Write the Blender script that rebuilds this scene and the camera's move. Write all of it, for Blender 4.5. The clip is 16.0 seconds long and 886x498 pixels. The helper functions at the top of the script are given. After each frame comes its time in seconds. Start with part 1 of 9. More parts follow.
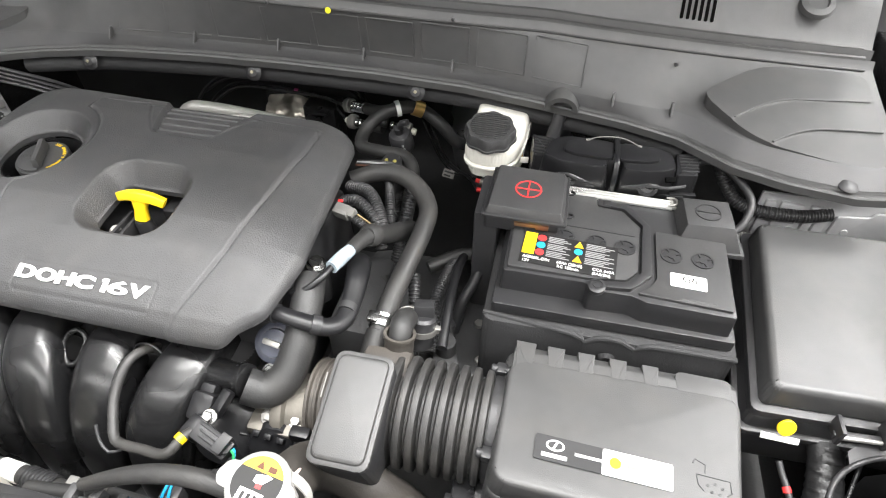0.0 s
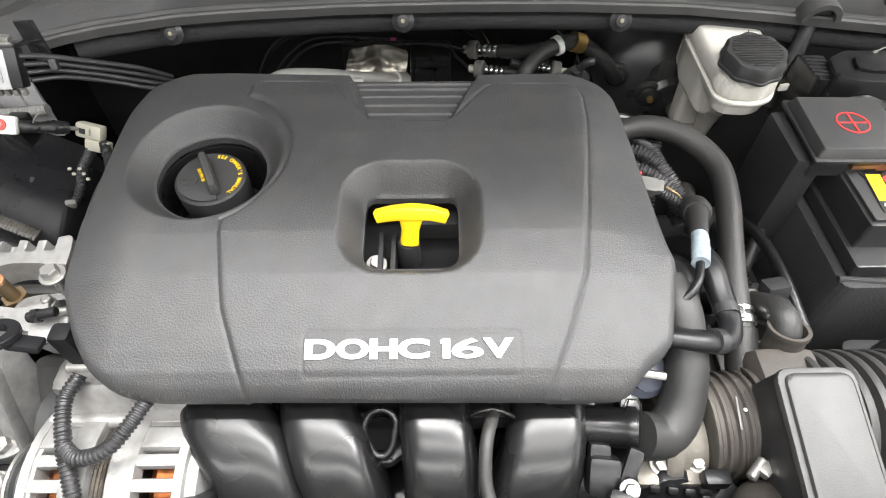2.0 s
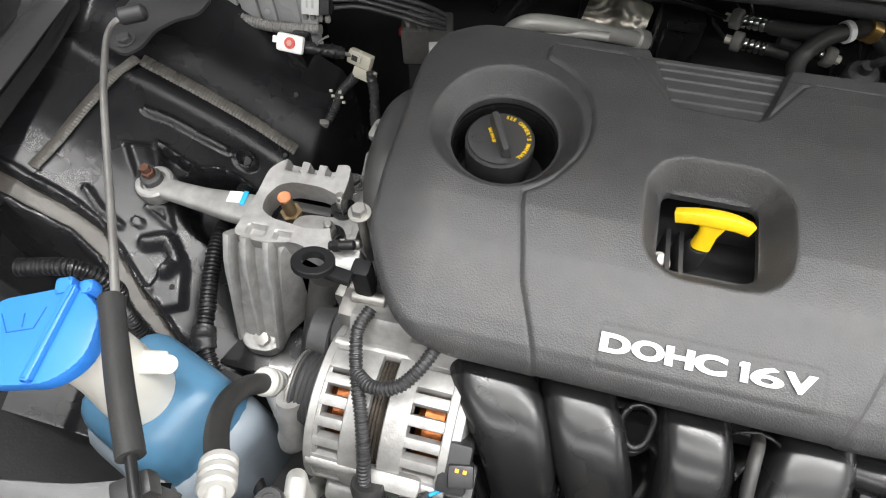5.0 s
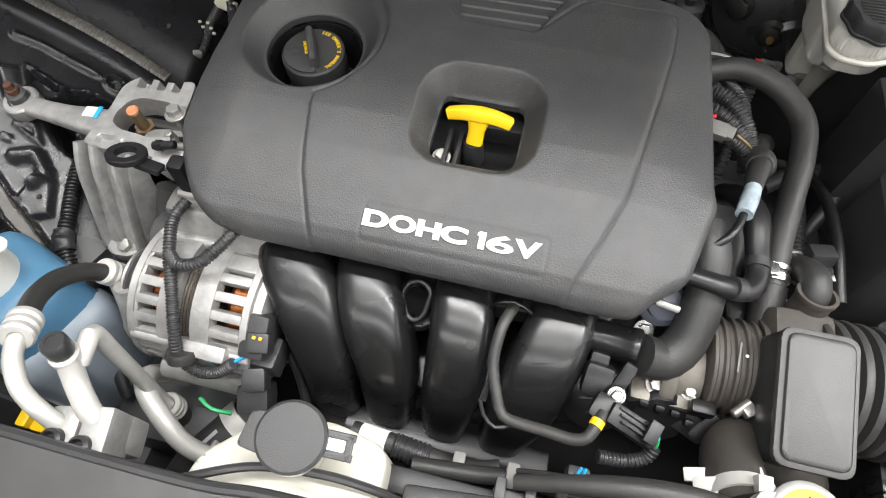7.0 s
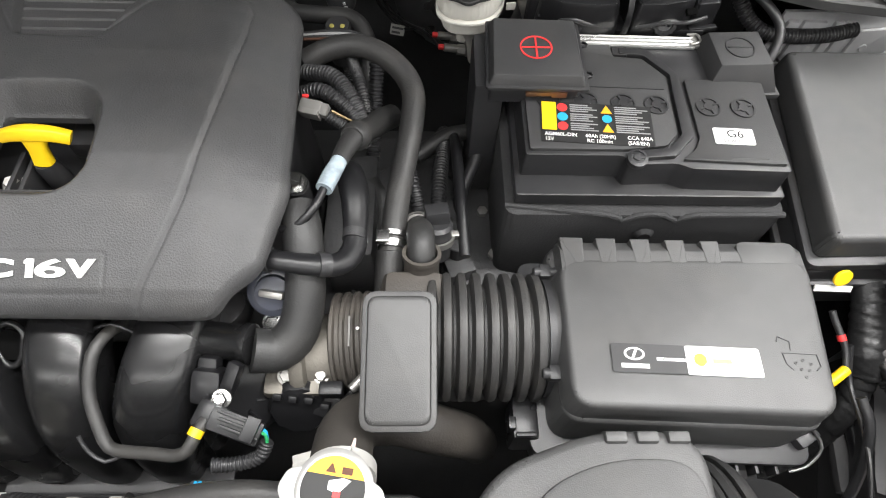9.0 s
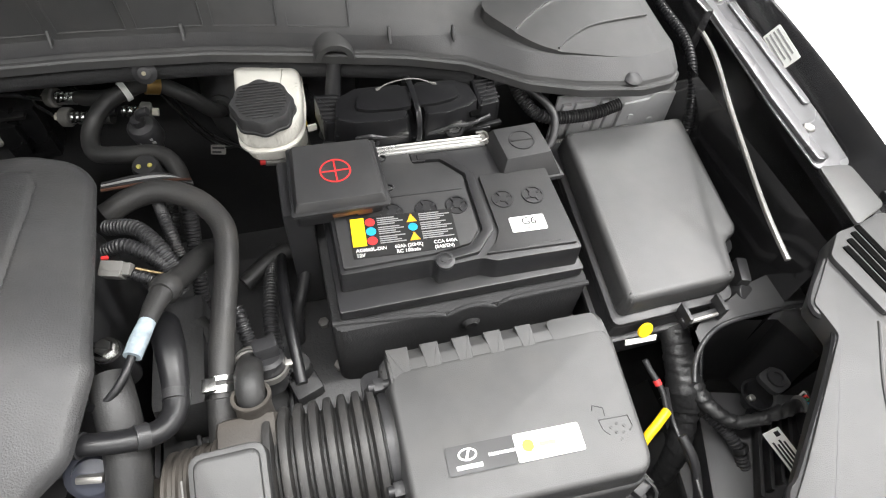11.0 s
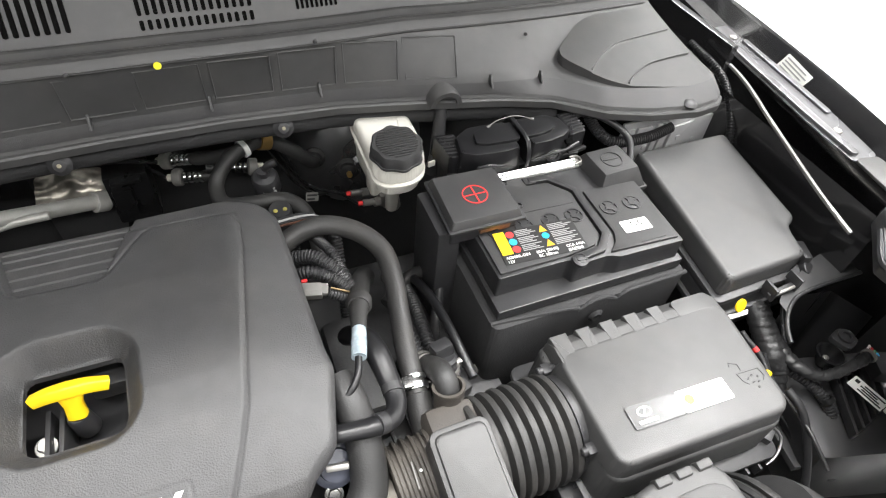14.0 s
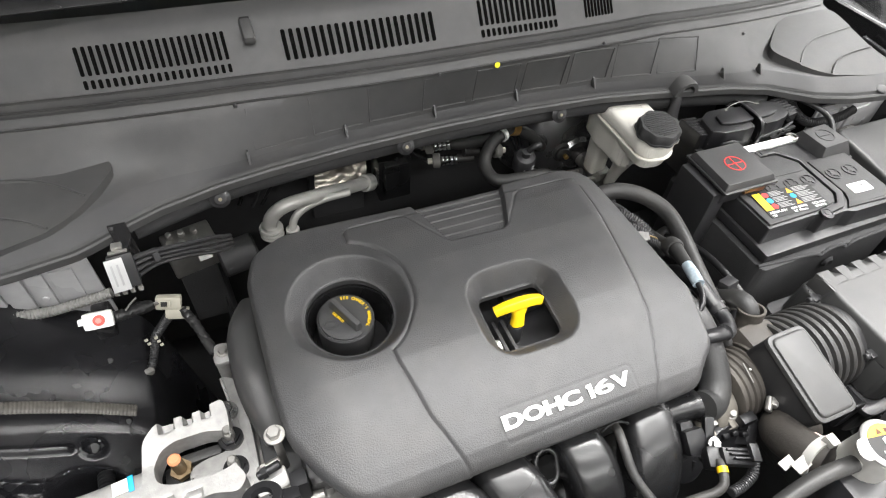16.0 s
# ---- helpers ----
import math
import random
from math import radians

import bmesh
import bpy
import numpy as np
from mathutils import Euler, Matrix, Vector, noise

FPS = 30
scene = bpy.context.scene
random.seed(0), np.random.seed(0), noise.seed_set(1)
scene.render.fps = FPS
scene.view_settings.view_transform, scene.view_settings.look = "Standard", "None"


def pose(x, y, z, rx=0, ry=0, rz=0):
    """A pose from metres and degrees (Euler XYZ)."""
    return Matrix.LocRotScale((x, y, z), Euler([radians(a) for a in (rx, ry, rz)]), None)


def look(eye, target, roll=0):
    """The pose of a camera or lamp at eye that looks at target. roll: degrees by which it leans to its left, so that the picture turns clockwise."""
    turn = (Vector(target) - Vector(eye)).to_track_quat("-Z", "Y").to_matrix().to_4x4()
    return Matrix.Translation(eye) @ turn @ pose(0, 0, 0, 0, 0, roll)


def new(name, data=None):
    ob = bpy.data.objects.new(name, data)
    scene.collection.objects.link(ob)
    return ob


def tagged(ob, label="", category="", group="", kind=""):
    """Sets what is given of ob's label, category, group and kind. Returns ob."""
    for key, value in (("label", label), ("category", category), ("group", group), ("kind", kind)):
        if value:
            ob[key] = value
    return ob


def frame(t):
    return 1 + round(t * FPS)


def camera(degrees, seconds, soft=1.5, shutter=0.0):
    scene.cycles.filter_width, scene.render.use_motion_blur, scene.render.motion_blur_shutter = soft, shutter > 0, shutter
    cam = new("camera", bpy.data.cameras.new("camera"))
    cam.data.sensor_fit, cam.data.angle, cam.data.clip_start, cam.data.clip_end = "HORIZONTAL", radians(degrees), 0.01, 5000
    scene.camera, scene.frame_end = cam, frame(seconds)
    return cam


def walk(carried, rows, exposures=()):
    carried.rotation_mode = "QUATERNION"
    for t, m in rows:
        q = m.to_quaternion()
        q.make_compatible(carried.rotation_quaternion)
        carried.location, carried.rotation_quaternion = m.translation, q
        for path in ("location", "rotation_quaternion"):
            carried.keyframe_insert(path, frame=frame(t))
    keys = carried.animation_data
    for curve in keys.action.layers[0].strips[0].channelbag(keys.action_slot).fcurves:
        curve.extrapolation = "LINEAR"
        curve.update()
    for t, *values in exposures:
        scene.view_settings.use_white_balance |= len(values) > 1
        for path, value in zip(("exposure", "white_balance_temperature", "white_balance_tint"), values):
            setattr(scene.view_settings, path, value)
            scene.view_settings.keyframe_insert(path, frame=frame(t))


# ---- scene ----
cam = camera(74.8, 16.0, 1.1)
PATH = [
    (0, (0.0299, -0.3945, 1.2436), (-0.1926, 0.6426, 0.1829), 0.40),
    (0.5, (-0.0432, -0.3656, 1.1924), (-0.2043, 0.6749, 0.1241), 0.86),
    (1, (-0.1887, -0.3562, 1.1828), (-0.2133, 0.6989, 0.1169), 1.38),
    (1.5, (-0.3017, -0.3214, 1.1812), (-0.2700, 0.6847, 0.0691), 1.52),
    (2, (-0.3657, -0.2984, 1.1758), (-0.3553, 0.6377, 0.0039), 0.08),
    (2.5, (-0.4286, -0.2731, 1.1871), (-0.4144, 0.5983, -0.0337), 0.49),
    (3, (-0.4906, -0.2553, 1.1968), (-0.5218, 0.5782, -0.0499), -0.58),
    (3.5, (-0.5315, -0.2586, 1.2062), (-0.6265, 0.5354, -0.0629), -1.56),
    (3.7, (-0.5356, -0.2601, 1.2041), (-0.6639, 0.5288, -0.0652), -2.33),
    (5.8, (-0.4619, -0.3038, 1.2099), (-0.6836, 0.4180, -0.0862), -2.33),
    (6, (-0.4397, -0.3112, 1.2178), (-0.6600, 0.4057, -0.0812), -2.42),
    (6.5, (-0.3814, -0.3235, 1.2204), (-0.5892, 0.3890, -0.0831), -2.02),
    (7, (-0.3303, -0.3281, 1.2141), (-0.5275, 0.3758, -0.0957), -1.96),
    (7.5, (-0.2781, -0.3286, 1.2083), (-0.4522, 0.3854, -0.0993), -1.27),
    (8, (-0.2198, -0.3223, 1.2009), (-0.3458, 0.3982, -0.1087), -0.38),
    (8.5, (-0.1517, -0.3173, 1.1919), (-0.2100, 0.4107, -0.1183), 1.04),
    (9, (-0.0793, -0.2989, 1.1964), (-0.0428, 0.4454, -0.1054), 2.89),
    (9.5, (-0.0235, -0.2838, 1.2058), (0.1093, 0.4864, -0.0745), 4.73),
    (10, (0.0055, -0.2682, 1.2178), (0.2174, 0.5277, -0.0358), 6.08),
    (10.2, (0.0082, -0.2653, 1.2234), (0.2429, 0.5359, -0.0228), 6.29),
    (12.3, (-0.0403, -0.2773, 1.2647), (0.3336, 0.5941, 0.1025), 6.64),
    (12.5, (-0.0393, -0.2783, 1.2627), (0.3462, 0.6008, 0.1101), 6.55),
    (13, (-0.0574, -0.2849, 1.2589), (0.3587, 0.6019, 0.1229), 6.62),
    (13.5, (-0.1059, -0.2989, 1.2936), (0.3296, 0.5851, 0.1627), 6.50),
    (14, (-0.2250, -0.2957, 1.2759), (0.2213, 0.5949, 0.1544), 6.32),
    (14.5, (-0.4082, -0.2970, 1.2719), (0.0251, 0.5926, 0.1445), 5.14),
    (15, (-0.5330, -0.3044, 1.3014), (-0.1028, 0.5823, 0.1706), 4.35),
    (15.5, (-0.5792, -0.2993, 1.3196), (-0.1475, 0.5889, 0.1906), 4.18),
    (16, (-0.6229, -0.2940, 1.3325), (-0.1898, 0.6088, 0.2156), 4.51),
]
EXPOSURES = ((0, 0.54), (0.6, 0.70), (1.5, 0.48), (2.5, 0.48), (3.0, 0.38), (3.5, 0.12), (6.5, -0.12), (7.5, -0.13), (9, -0.13), (10.2, 0.03), (12.5, 0.06), (13.5, 0.04), (14.1, 0.30), (15.5, 0.20), (16, 0.35))
walk(cam, [(t, look(eye, target, roll)) for t, eye, target, roll in PATH], EXPOSURES)

# ---- light: a white hall with ceiling panels in front of the car ----
world = bpy.data.worlds.new("hall_air")
world.use_nodes = True
world.node_tree.nodes["Background"].inputs[0].default_value = (0.9, 0.95, 1.0, 1)
world.node_tree.nodes["Background"].inputs[1].default_value = 0.15
scene.world = world


def panel_lamp(name, x, y, z, sx, sy, watts, color=(1.0, 0.985, 0.96)):
    data = bpy.data.lights.new(name, "AREA")
    data.shape, data.size, data.size_y, data.energy, data.color = "RECTANGLE", sx, sy, watts, color
    ob = new(name, data)
    ob.matrix_basis = pose(x, y, z)
    return ob


for x, y, length, watts in ((0.75, 0.02, 5.1, 245), (0.75, -1.0, 5.1, 75), (-0.2, -2.9, 7.0, 150), (-0.2, 3.2, 7.0, 30)):
    panel_lamp("ceiling_strip", x, y, 3.85, length, 0.14 if y > -2 else 0.5, watts, (1.0, 0.99, 0.975))
daylight = panel_lamp("daylight_window", 6.7, 0.3, 1.75, 2.9, 7.0, 260, (1.0, 0.985, 0.97))
daylight.matrix_basis = pose(6.7, 0.3, 1.75, 0, 90, 0)
# added fill lamp, placed to brighten the battery and fuse box side
panel_lamp("side_fill", 2.3, 1.6, 3.85, 0.16, 4.0, 190, (1.0, 0.99, 0.975))


# ---- materials ----
def mat(name, color, rough=0.5, metal=0.0, var=0.12, scale=60.0, bump=0.0, bump_scale=900.0, coarse=9.0, rough_var=0.08, coat=0.0, spec=0.5, dust=0.0):
    """A surface with colour and roughness varied at two scales, fine relief and a little dust."""
    m = bpy.data.materials.new(name)
    m.use_nodes = True
    nt = m.node_tree
    b = nt.nodes["Principled BSDF"]
    tc = nt.nodes.new("ShaderNodeTexCoord")
    n1, n2 = nt.nodes.new("ShaderNodeTexNoise"), nt.nodes.new("ShaderNodeTexNoise")
    n1.inputs["Scale"].default_value, n1.inputs["Detail"].default_value = scale, 4
    n2.inputs["Scale"].default_value, n2.inputs["Detail"].default_value = coarse, 3
    for n in (n1, n2):
        nt.links.new(tc.outputs["Object"], n.inputs["Vector"])
    add = nt.nodes.new("ShaderNodeMath")
    add.operation = "ADD"
    nt.links.new(n1.outputs["Fac"], add.inputs[0])
    nt.links.new(n2.outputs["Fac"], add.inputs[1])
    ramp = nt.nodes.new("ShaderNodeMapRange")
    ramp.inputs[1].default_value, ramp.inputs[2].default_value = 0.6, 1.4
    ramp.inputs[3].default_value, ramp.inputs[4].default_value = 1 - var, 1 + var
    nt.links.new(add.outputs[0], ramp.inputs[0])
    mul = nt.nodes.new("ShaderNodeVectorMath")
    mul.operation = "SCALE"
    mul.inputs[0].default_value = color[:3]
    nt.links.new(ramp.outputs[0], mul.inputs["Scale"])
    last = mul.outputs[0]
    if dust:
        n3 = nt.nodes.new("ShaderNodeTexNoise")
        n3.inputs["Scale"].default_value, n3.inputs["Detail"].default_value = 26.0, 6
        nt.links.new(tc.outputs["Object"], n3.inputs["Vector"])
        dr = nt.nodes.new("ShaderNodeMapRange")
        dr.inputs[1].default_value, dr.inputs[2].default_value = 0.45, 0.75
        dr.inputs[4].default_value = dust
        nt.links.new(n3.outputs["Fac"], dr.inputs[0])
        mix = nt.nodes.new("ShaderNodeMix")
        mix.data_type = "RGBA"
        mix.inputs[7].default_value = (0.33, 0.29, 0.23, 1)
        nt.links.new(dr.outputs[0], mix.inputs[0])
        nt.links.new(last, mix.inputs[6])
        last = mix.outputs[2]
    nt.links.new(last, b.inputs["Base Color"])
    rr = nt.nodes.new("ShaderNodeMapRange")
    rr.inputs[1].default_value, rr.inputs[2].default_value = 0.3, 0.7
    rr.inputs[3].default_value, rr.inputs[4].default_value = max(0.02, rough - rough_var), min(1, rough + rough_var)
    nt.links.new(n2.outputs["Fac"], rr.inputs[0])
    nt.links.new(rr.outputs[0], b.inputs["Roughness"])
    b.inputs["Metallic"].default_value = metal
    b.inputs["Specular IOR Level"].default_value = spec
    b.inputs["Coat Weight"].default_value = coat
    b.inputs["Coat Roughness"].default_value = 0.08
    if bump:
        n4 = nt.nodes.new("ShaderNodeTexNoise")
        n4.inputs["Scale"].default_value, n4.inputs["Detail"].default_value = bump_scale, 2
        nt.links.new(tc.outputs["Object"], n4.inputs["Vector"])
        bp = nt.nodes.new("ShaderNodeBump")
        bp.inputs["Strength"].default_value, bp.inputs["Distance"].default_value = bump, 0.0006
        nt.links.new(n4.outputs["Fac"], bp.inputs["Height"])
        nt.links.new(bp.outputs[0], b.inputs["Normal"])
    return m


def glass_mat(name, color, rough=0.05, ior=1.45):
    m = mat(name, color, rough)
    b = m.node_tree.nodes["Principled BSDF"]
    b.inputs["Transmission Weight"].default_value = 1.0
    b.inputs["IOR"].default_value = ior
    return m


M_COVER = mat("textured_grey_plastic", (0.048, 0.048, 0.049), 0.45, bump=0.85, bump_scale=750, var=0.16, dust=0.03, rough_var=0.05)
M_BLACK = mat("black_plastic", (0.027, 0.027, 0.0285), 0.40, bump=0.2, bump_scale=1200, dust=0.02)
M_MATTE = mat("matt_black_plastic", (0.040, 0.040, 0.041), 0.55, bump=0.4, bump_scale=1200, dust=0.03)
M_GLOSS = mat("gloss_black_plastic", (0.011, 0.011, 0.0115), 0.28, bump=0.04, rough_var=0.06, spec=0.5)
M_CONN = mat("black_connector_plastic", (0.011, 0.011, 0.012), 0.34, bump=0.1, spec=0.4)
M_FELT = mat("black_felt", (0.032, 0.032, 0.033), 0.8, bump=1.0, bump_scale=500)
M_DARK = mat("oily_black_casting", (0.050, 0.050, 0.051), 0.5, bump=0.6, bump_scale=300)
M_BRACKET = mat("dark_bracket_paint", (0.028, 0.028, 0.030), 0.42, coat=0.1)
M_BOX = mat("smooth_grey_plastic", (0.056, 0.056, 0.056), 0.44, bump=0.25, bump_scale=1100, dust=0.03)
M_COWL = mat("cowl_grey_plastic", (0.049, 0.049, 0.049), 0.5, bump=0.3, bump_scale=1200, dust=0.03)
M_PAINT = mat("black_body_paint", (0.018, 0.018, 0.019), 0.17, coat=0.5, var=0.2, dust=0.015)
M_GREYPL = mat("light_grey_plastic", (0.15, 0.15, 0.152), 0.45, bump=0.3, bump_scale=1100, dust=0.03)
M_APRON = mat("black_apron_paint", (0.011, 0.011, 0.0125), 0.27, var=0.2, dust=0.008, spec=0.45, bump=0.1, bump_scale=300)
M_PRIMER = mat("grey_body_paint", (0.40, 0.40, 0.405), 0.3, coat=0.3, dust=0.05)
M_FLANGE = mat("primed_steel", (0.14, 0.14, 0.145), 0.28, metal=0.3, var=0.12, coat=0.2)
M_RUBBER = mat("black_rubber", (0.025, 0.025, 0.025), 0.5, bump=0.35, bump_scale=500, dust=0.03)
M_HOSE = mat("grey_rubber", (0.032, 0.0315, 0.031), 0.5, bump=0.4, bump_scale=500, dust=0.05)
M_INTAKE = mat("dusty_rubber", (0.055, 0.049, 0.043), 0.6, bump=0.4, bump_scale=500, dust=0.10)
M_ALU = mat("cast_aluminium", (0.38, 0.375, 0.365), 0.50, metal=0.5, bump=0.45, bump_scale=420, var=0.30, scale=90, dust=0.05)
M_PIPE = mat("satin_aluminium", (0.56, 0.55, 0.52), 0.46, metal=0.35, bump=0.15, var=0.14)
M_TAPE = mat("glossy_cloth_tape", (0.018, 0.018, 0.0185), 0.42, bump=0.6, bump_scale=260, var=0.25, rough_var=0.12, spec=0.45)
M_TRIM = mat("trim_grey_plastic", (0.043, 0.043, 0.0435), 0.46, bump=0.3, bump_scale=1100, dust=0.02)
M_CLEAR = mat("dark_clear_sticker", (0.042, 0.042, 0.043), 0.28, var=0.08)
M_CHROME = mat("bright_steel", (0.58, 0.58, 0.57), 0.26, metal=1.0, var=0.1)
M_FOIL = mat("dull_foil", (0.48, 0.45, 0.39), 0.36, metal=0.85, var=0.2)
M_STEEL = mat("dull_steel", (0.40, 0.39, 0.37), 0.45, metal=0.85, bump=0.2, bump_scale=400, var=0.25)
M_RUST = mat("rusty_bolt", (0.10, 0.045, 0.028), 0.7, metal=0.3, var=0.4, bump=0.4)
M_COPPER = mat("varnished_copper", (0.26, 0.085, 0.025), 0.35, metal=0.8, var=0.85, scale=160)
M_LAM = mat("laminated_core", (0.10, 0.085, 0.07), 0.55, metal=0.6, var=0.5, scale=500)
M_YELLOW = mat("yellow_plastic", (0.92, 0.60, 0.012), 0.4, var=0.05)
M_WHITE = mat("white_print", (0.82, 0.82, 0.80), 0.5, var=0.03)
M_LABEL = mat("white_label", (0.86, 0.86, 0.83), 0.4, var=0.03)
M_CREAM = mat("translucent_cream_plastic", (0.60, 0.58, 0.50), 0.45, var=0.06, bump=0.2)
M_RES = mat("milky_plastic", (0.72, 0.70, 0.64), 0.4, var=0.05, bump=0.15)
M_BLUE = mat("blue_plastic", (0.03, 0.19, 0.62), 0.35, var=0.06)
M_TANK = mat("frosted_tank_plastic", (0.24, 0.28, 0.32), 0.4, var=0.10, coarse=14)
M_FLUID = mat("washer_fluid_plastic", (0.075, 0.19, 0.31), 0.34, var=0.10)
M_RED = mat("red_print", (0.75, 0.04, 0.04), 0.5, var=0.05)
M_ORANGE = mat("orange_print", (0.95, 0.45, 0.02), 0.5, var=0.05)
M_CYAN = mat("blue_print", (0.02, 0.38, 0.70), 0.5, var=0.05)
M_INK = mat("black_print", (0.010, 0.010, 0.010), 0.55, var=0.05)
M_GREYPRINT = mat("grey_print", (0.30, 0.30, 0.30), 0.5, var=0.05)
M_SLEEVE = mat("clear_sleeve", (0.32, 0.38, 0.42), 0.15, var=0.6, scale=90, coarse=40)
M_BRASS = mat("dull_brass", (0.34, 0.25, 0.13), 0.45, metal=0.7, var=0.25)
M_GOLD = mat("brass_clamp", (0.70, 0.45, 0.16), 0.35, metal=0.9, var=0.2)
M_GREYCONN = mat("grey_connector", (0.17, 0.165, 0.155), 0.5, var=0.1)
M_BEIGE = mat("beige_connector", (0.42, 0.40, 0.33), 0.5, var=0.1)
M_GREEN = mat("green_wire", (0.03, 0.35, 0.12), 0.5)
# near-black with hardly any gloss: shade inside openings, put in as colour
M_OPENSHADE = mat("opening_shade_black", (0.003, 0.003, 0.003), 0.9, spec=0.05)
M_FLOOR = mat("white_floor", (0.80, 0.80, 0.80), 0.35, var=0.03, scale=4, coarse=0.6)
M_WALL = mat("pale_wall", (0.70, 0.70, 0.70), 0.8, var=0.05, scale=4, coarse=0.6)
# darker than the other walls only to weaken reflections from the west
M_DARKWALL = mat("reflection_dimming_wall", (0.22, 0.22, 0.225), 0.8, var=0.08, scale=4, coarse=0.6)
M_SEAM = mat("grey_sealer", (0.24, 0.235, 0.225), 0.6, bump=0.8, bump_scale=200, var=0.2)
M_GLASS = glass_mat("windscreen_glass", (0.75, 0.85, 0.8), 0.01)


# ---- building helpers ----
def thing(name, loc, label, category, group="", kind=""):
    ob = new(name)
    ob.empty_display_size = 0.02
    ob.matrix_basis = Matrix.Translation(loc)
    return tagged(ob, label, category, group, kind)


def part(name, bm, material, parent=None, label="", smooth=True, kind=""):
    """Links a bmesh, given in world places, as one mesh object under its thing or part."""
    me = bpy.data.meshes.new(name)
    if parent is not None:
        m, p = Matrix.Identity(4), parent
        while p is not None:
            m = p.matrix_basis @ m
            p = p.parent
        bm.transform(m.inverted())
    bmesh.ops.recalc_face_normals(bm, faces=bm.faces[:])
    bm.to_mesh(me)
    bm.free()
    if smooth:
        me.polygons.foreach_set("use_smooth", [True] * len(me.polygons))
        me.set_sharp_from_angle(angle=radians(38))
    me.materials.append(material)
    ob = new(name, me)
    ob.parent = parent
    if label or kind:
        tagged(ob, label, "", "", kind)
    return ob


def solo(name, bm, material, label, category, group="", kind=""):
    """A thing that is one mesh, with its origin at its base."""
    vs = [v.co for v in bm.verts]
    lo = Vector([min(v[i] for v in vs) for i in range(3)])
    hi = Vector([max(v[i] for v in vs) for i in range(3)])
    base = Vector(((lo.x + hi.x) / 2, (lo.y + hi.y) / 2, lo.z))
    bm.transform(Matrix.Translation(-base))
    ob = part(name, bm, material)
    ob.matrix_basis = Matrix.Translation(base)
    return tagged(ob, label, category, group, kind)


def merge(*bms):
    out = bms[0]
    for b in bms[1:]:
        me = bpy.data.meshes.new("tmp")
        b.to_mesh(me)
        out.from_mesh(me)
        bpy.data.meshes.remove(me)
        b.free()
    return out


def mesh_bm(verts, faces):
    me = bpy.data.meshes.new("tmp")
    me.from_pydata([tuple(map(float, v)) for v in verts], [], faces)
    bm = bmesh.new()
    bm.from_mesh(me)
    bpy.data.meshes.remove(me)
    return bm


def box(c, s, bevel=0.002, rot=(0, 0, 0), taper=(1, 1), shift=(0, 0), seg=2):
    """A rounded box about c with its base narrower or wider than its top: taper and shift act on the top face."""
    bm = bmesh.new()
    bmesh.ops.create_cube(bm, size=1)
    for v in bm.verts:
        top = v.co.z > 0
        v.co = Vector((v.co.x * s[0] * (taper[0] if top else 1) + (shift[0] if top else 0),
                       v.co.y * s[1] * (taper[1] if top else 1) + (shift[1] if top else 0), v.co.z * s[2]))
    if bevel:
        bmesh.ops.bevel(bm, geom=bm.edges[:], offset=bevel, segments=seg, profile=0.6, affect="EDGES")
    bm.transform(pose(*c, *rot))
    return bm


def prism(poly, z0, z1, bevel=0.0015, m=None, taper=1.0, seg=2):
    """An upright slab on a plan outline; m moves it."""
    bm = bmesh.new()
    cx, cy = sum(p[0] for p in poly) / len(poly), sum(p[1] for p in poly) / len(poly)
    lo = [bm.verts.new((x, y, z0)) for x, y in poly]
    hi = [bm.verts.new((cx + (x - cx) * taper, cy + (y - cy) * taper, z1)) for x, y in poly]
    bm.faces.new(lo[::-1])
    bm.faces.new(hi)
    n = len(poly)
    for i in range(n):
        bm.faces.new((lo[i], lo[(i + 1) % n], hi[(i + 1) % n], hi[i]))
    bmesh.ops.recalc_face_normals(bm, faces=bm.faces[:])
    if bevel:
        bmesh.ops.bevel(bm, geom=bm.edges[:], offset=bevel, segments=seg, profile=0.6, affect="EDGES")
    if m is not None:
        bm.transform(m)
    return bm


def rounded(poly, r, n=4):
    """The outline with its corners rounded."""
    out, k = [], len(poly)
    for i in range(k):
        p, a, b = Vector(poly[i]), Vector(poly[i - 1]), Vector(poly[(i + 1) % k])
        d1, d2 = (a - p), (b - p)
        q = min(r, d1.length * 0.45, d2.length * 0.45)
        s, e = p + d1.normalized() * q, p + d2.normalized() * q
        for j in range(n + 1):
            u = j / n
            out.append(tuple((1 - u) ** 2 * s + 2 * u * (1 - u) * p + u * u * e))
    return out


def rrect(x0, y0, x1, y1, r, n=4):
    return rounded([(x0, y0), (x1, y0), (x1, y1), (x0, y1)], r, n)


def axis_pose(o, d):
    d = Vector(d).normalized()
    return Matrix.Translation(o) @ d.to_track_quat("Z", "Y").to_matrix().to_4x4()


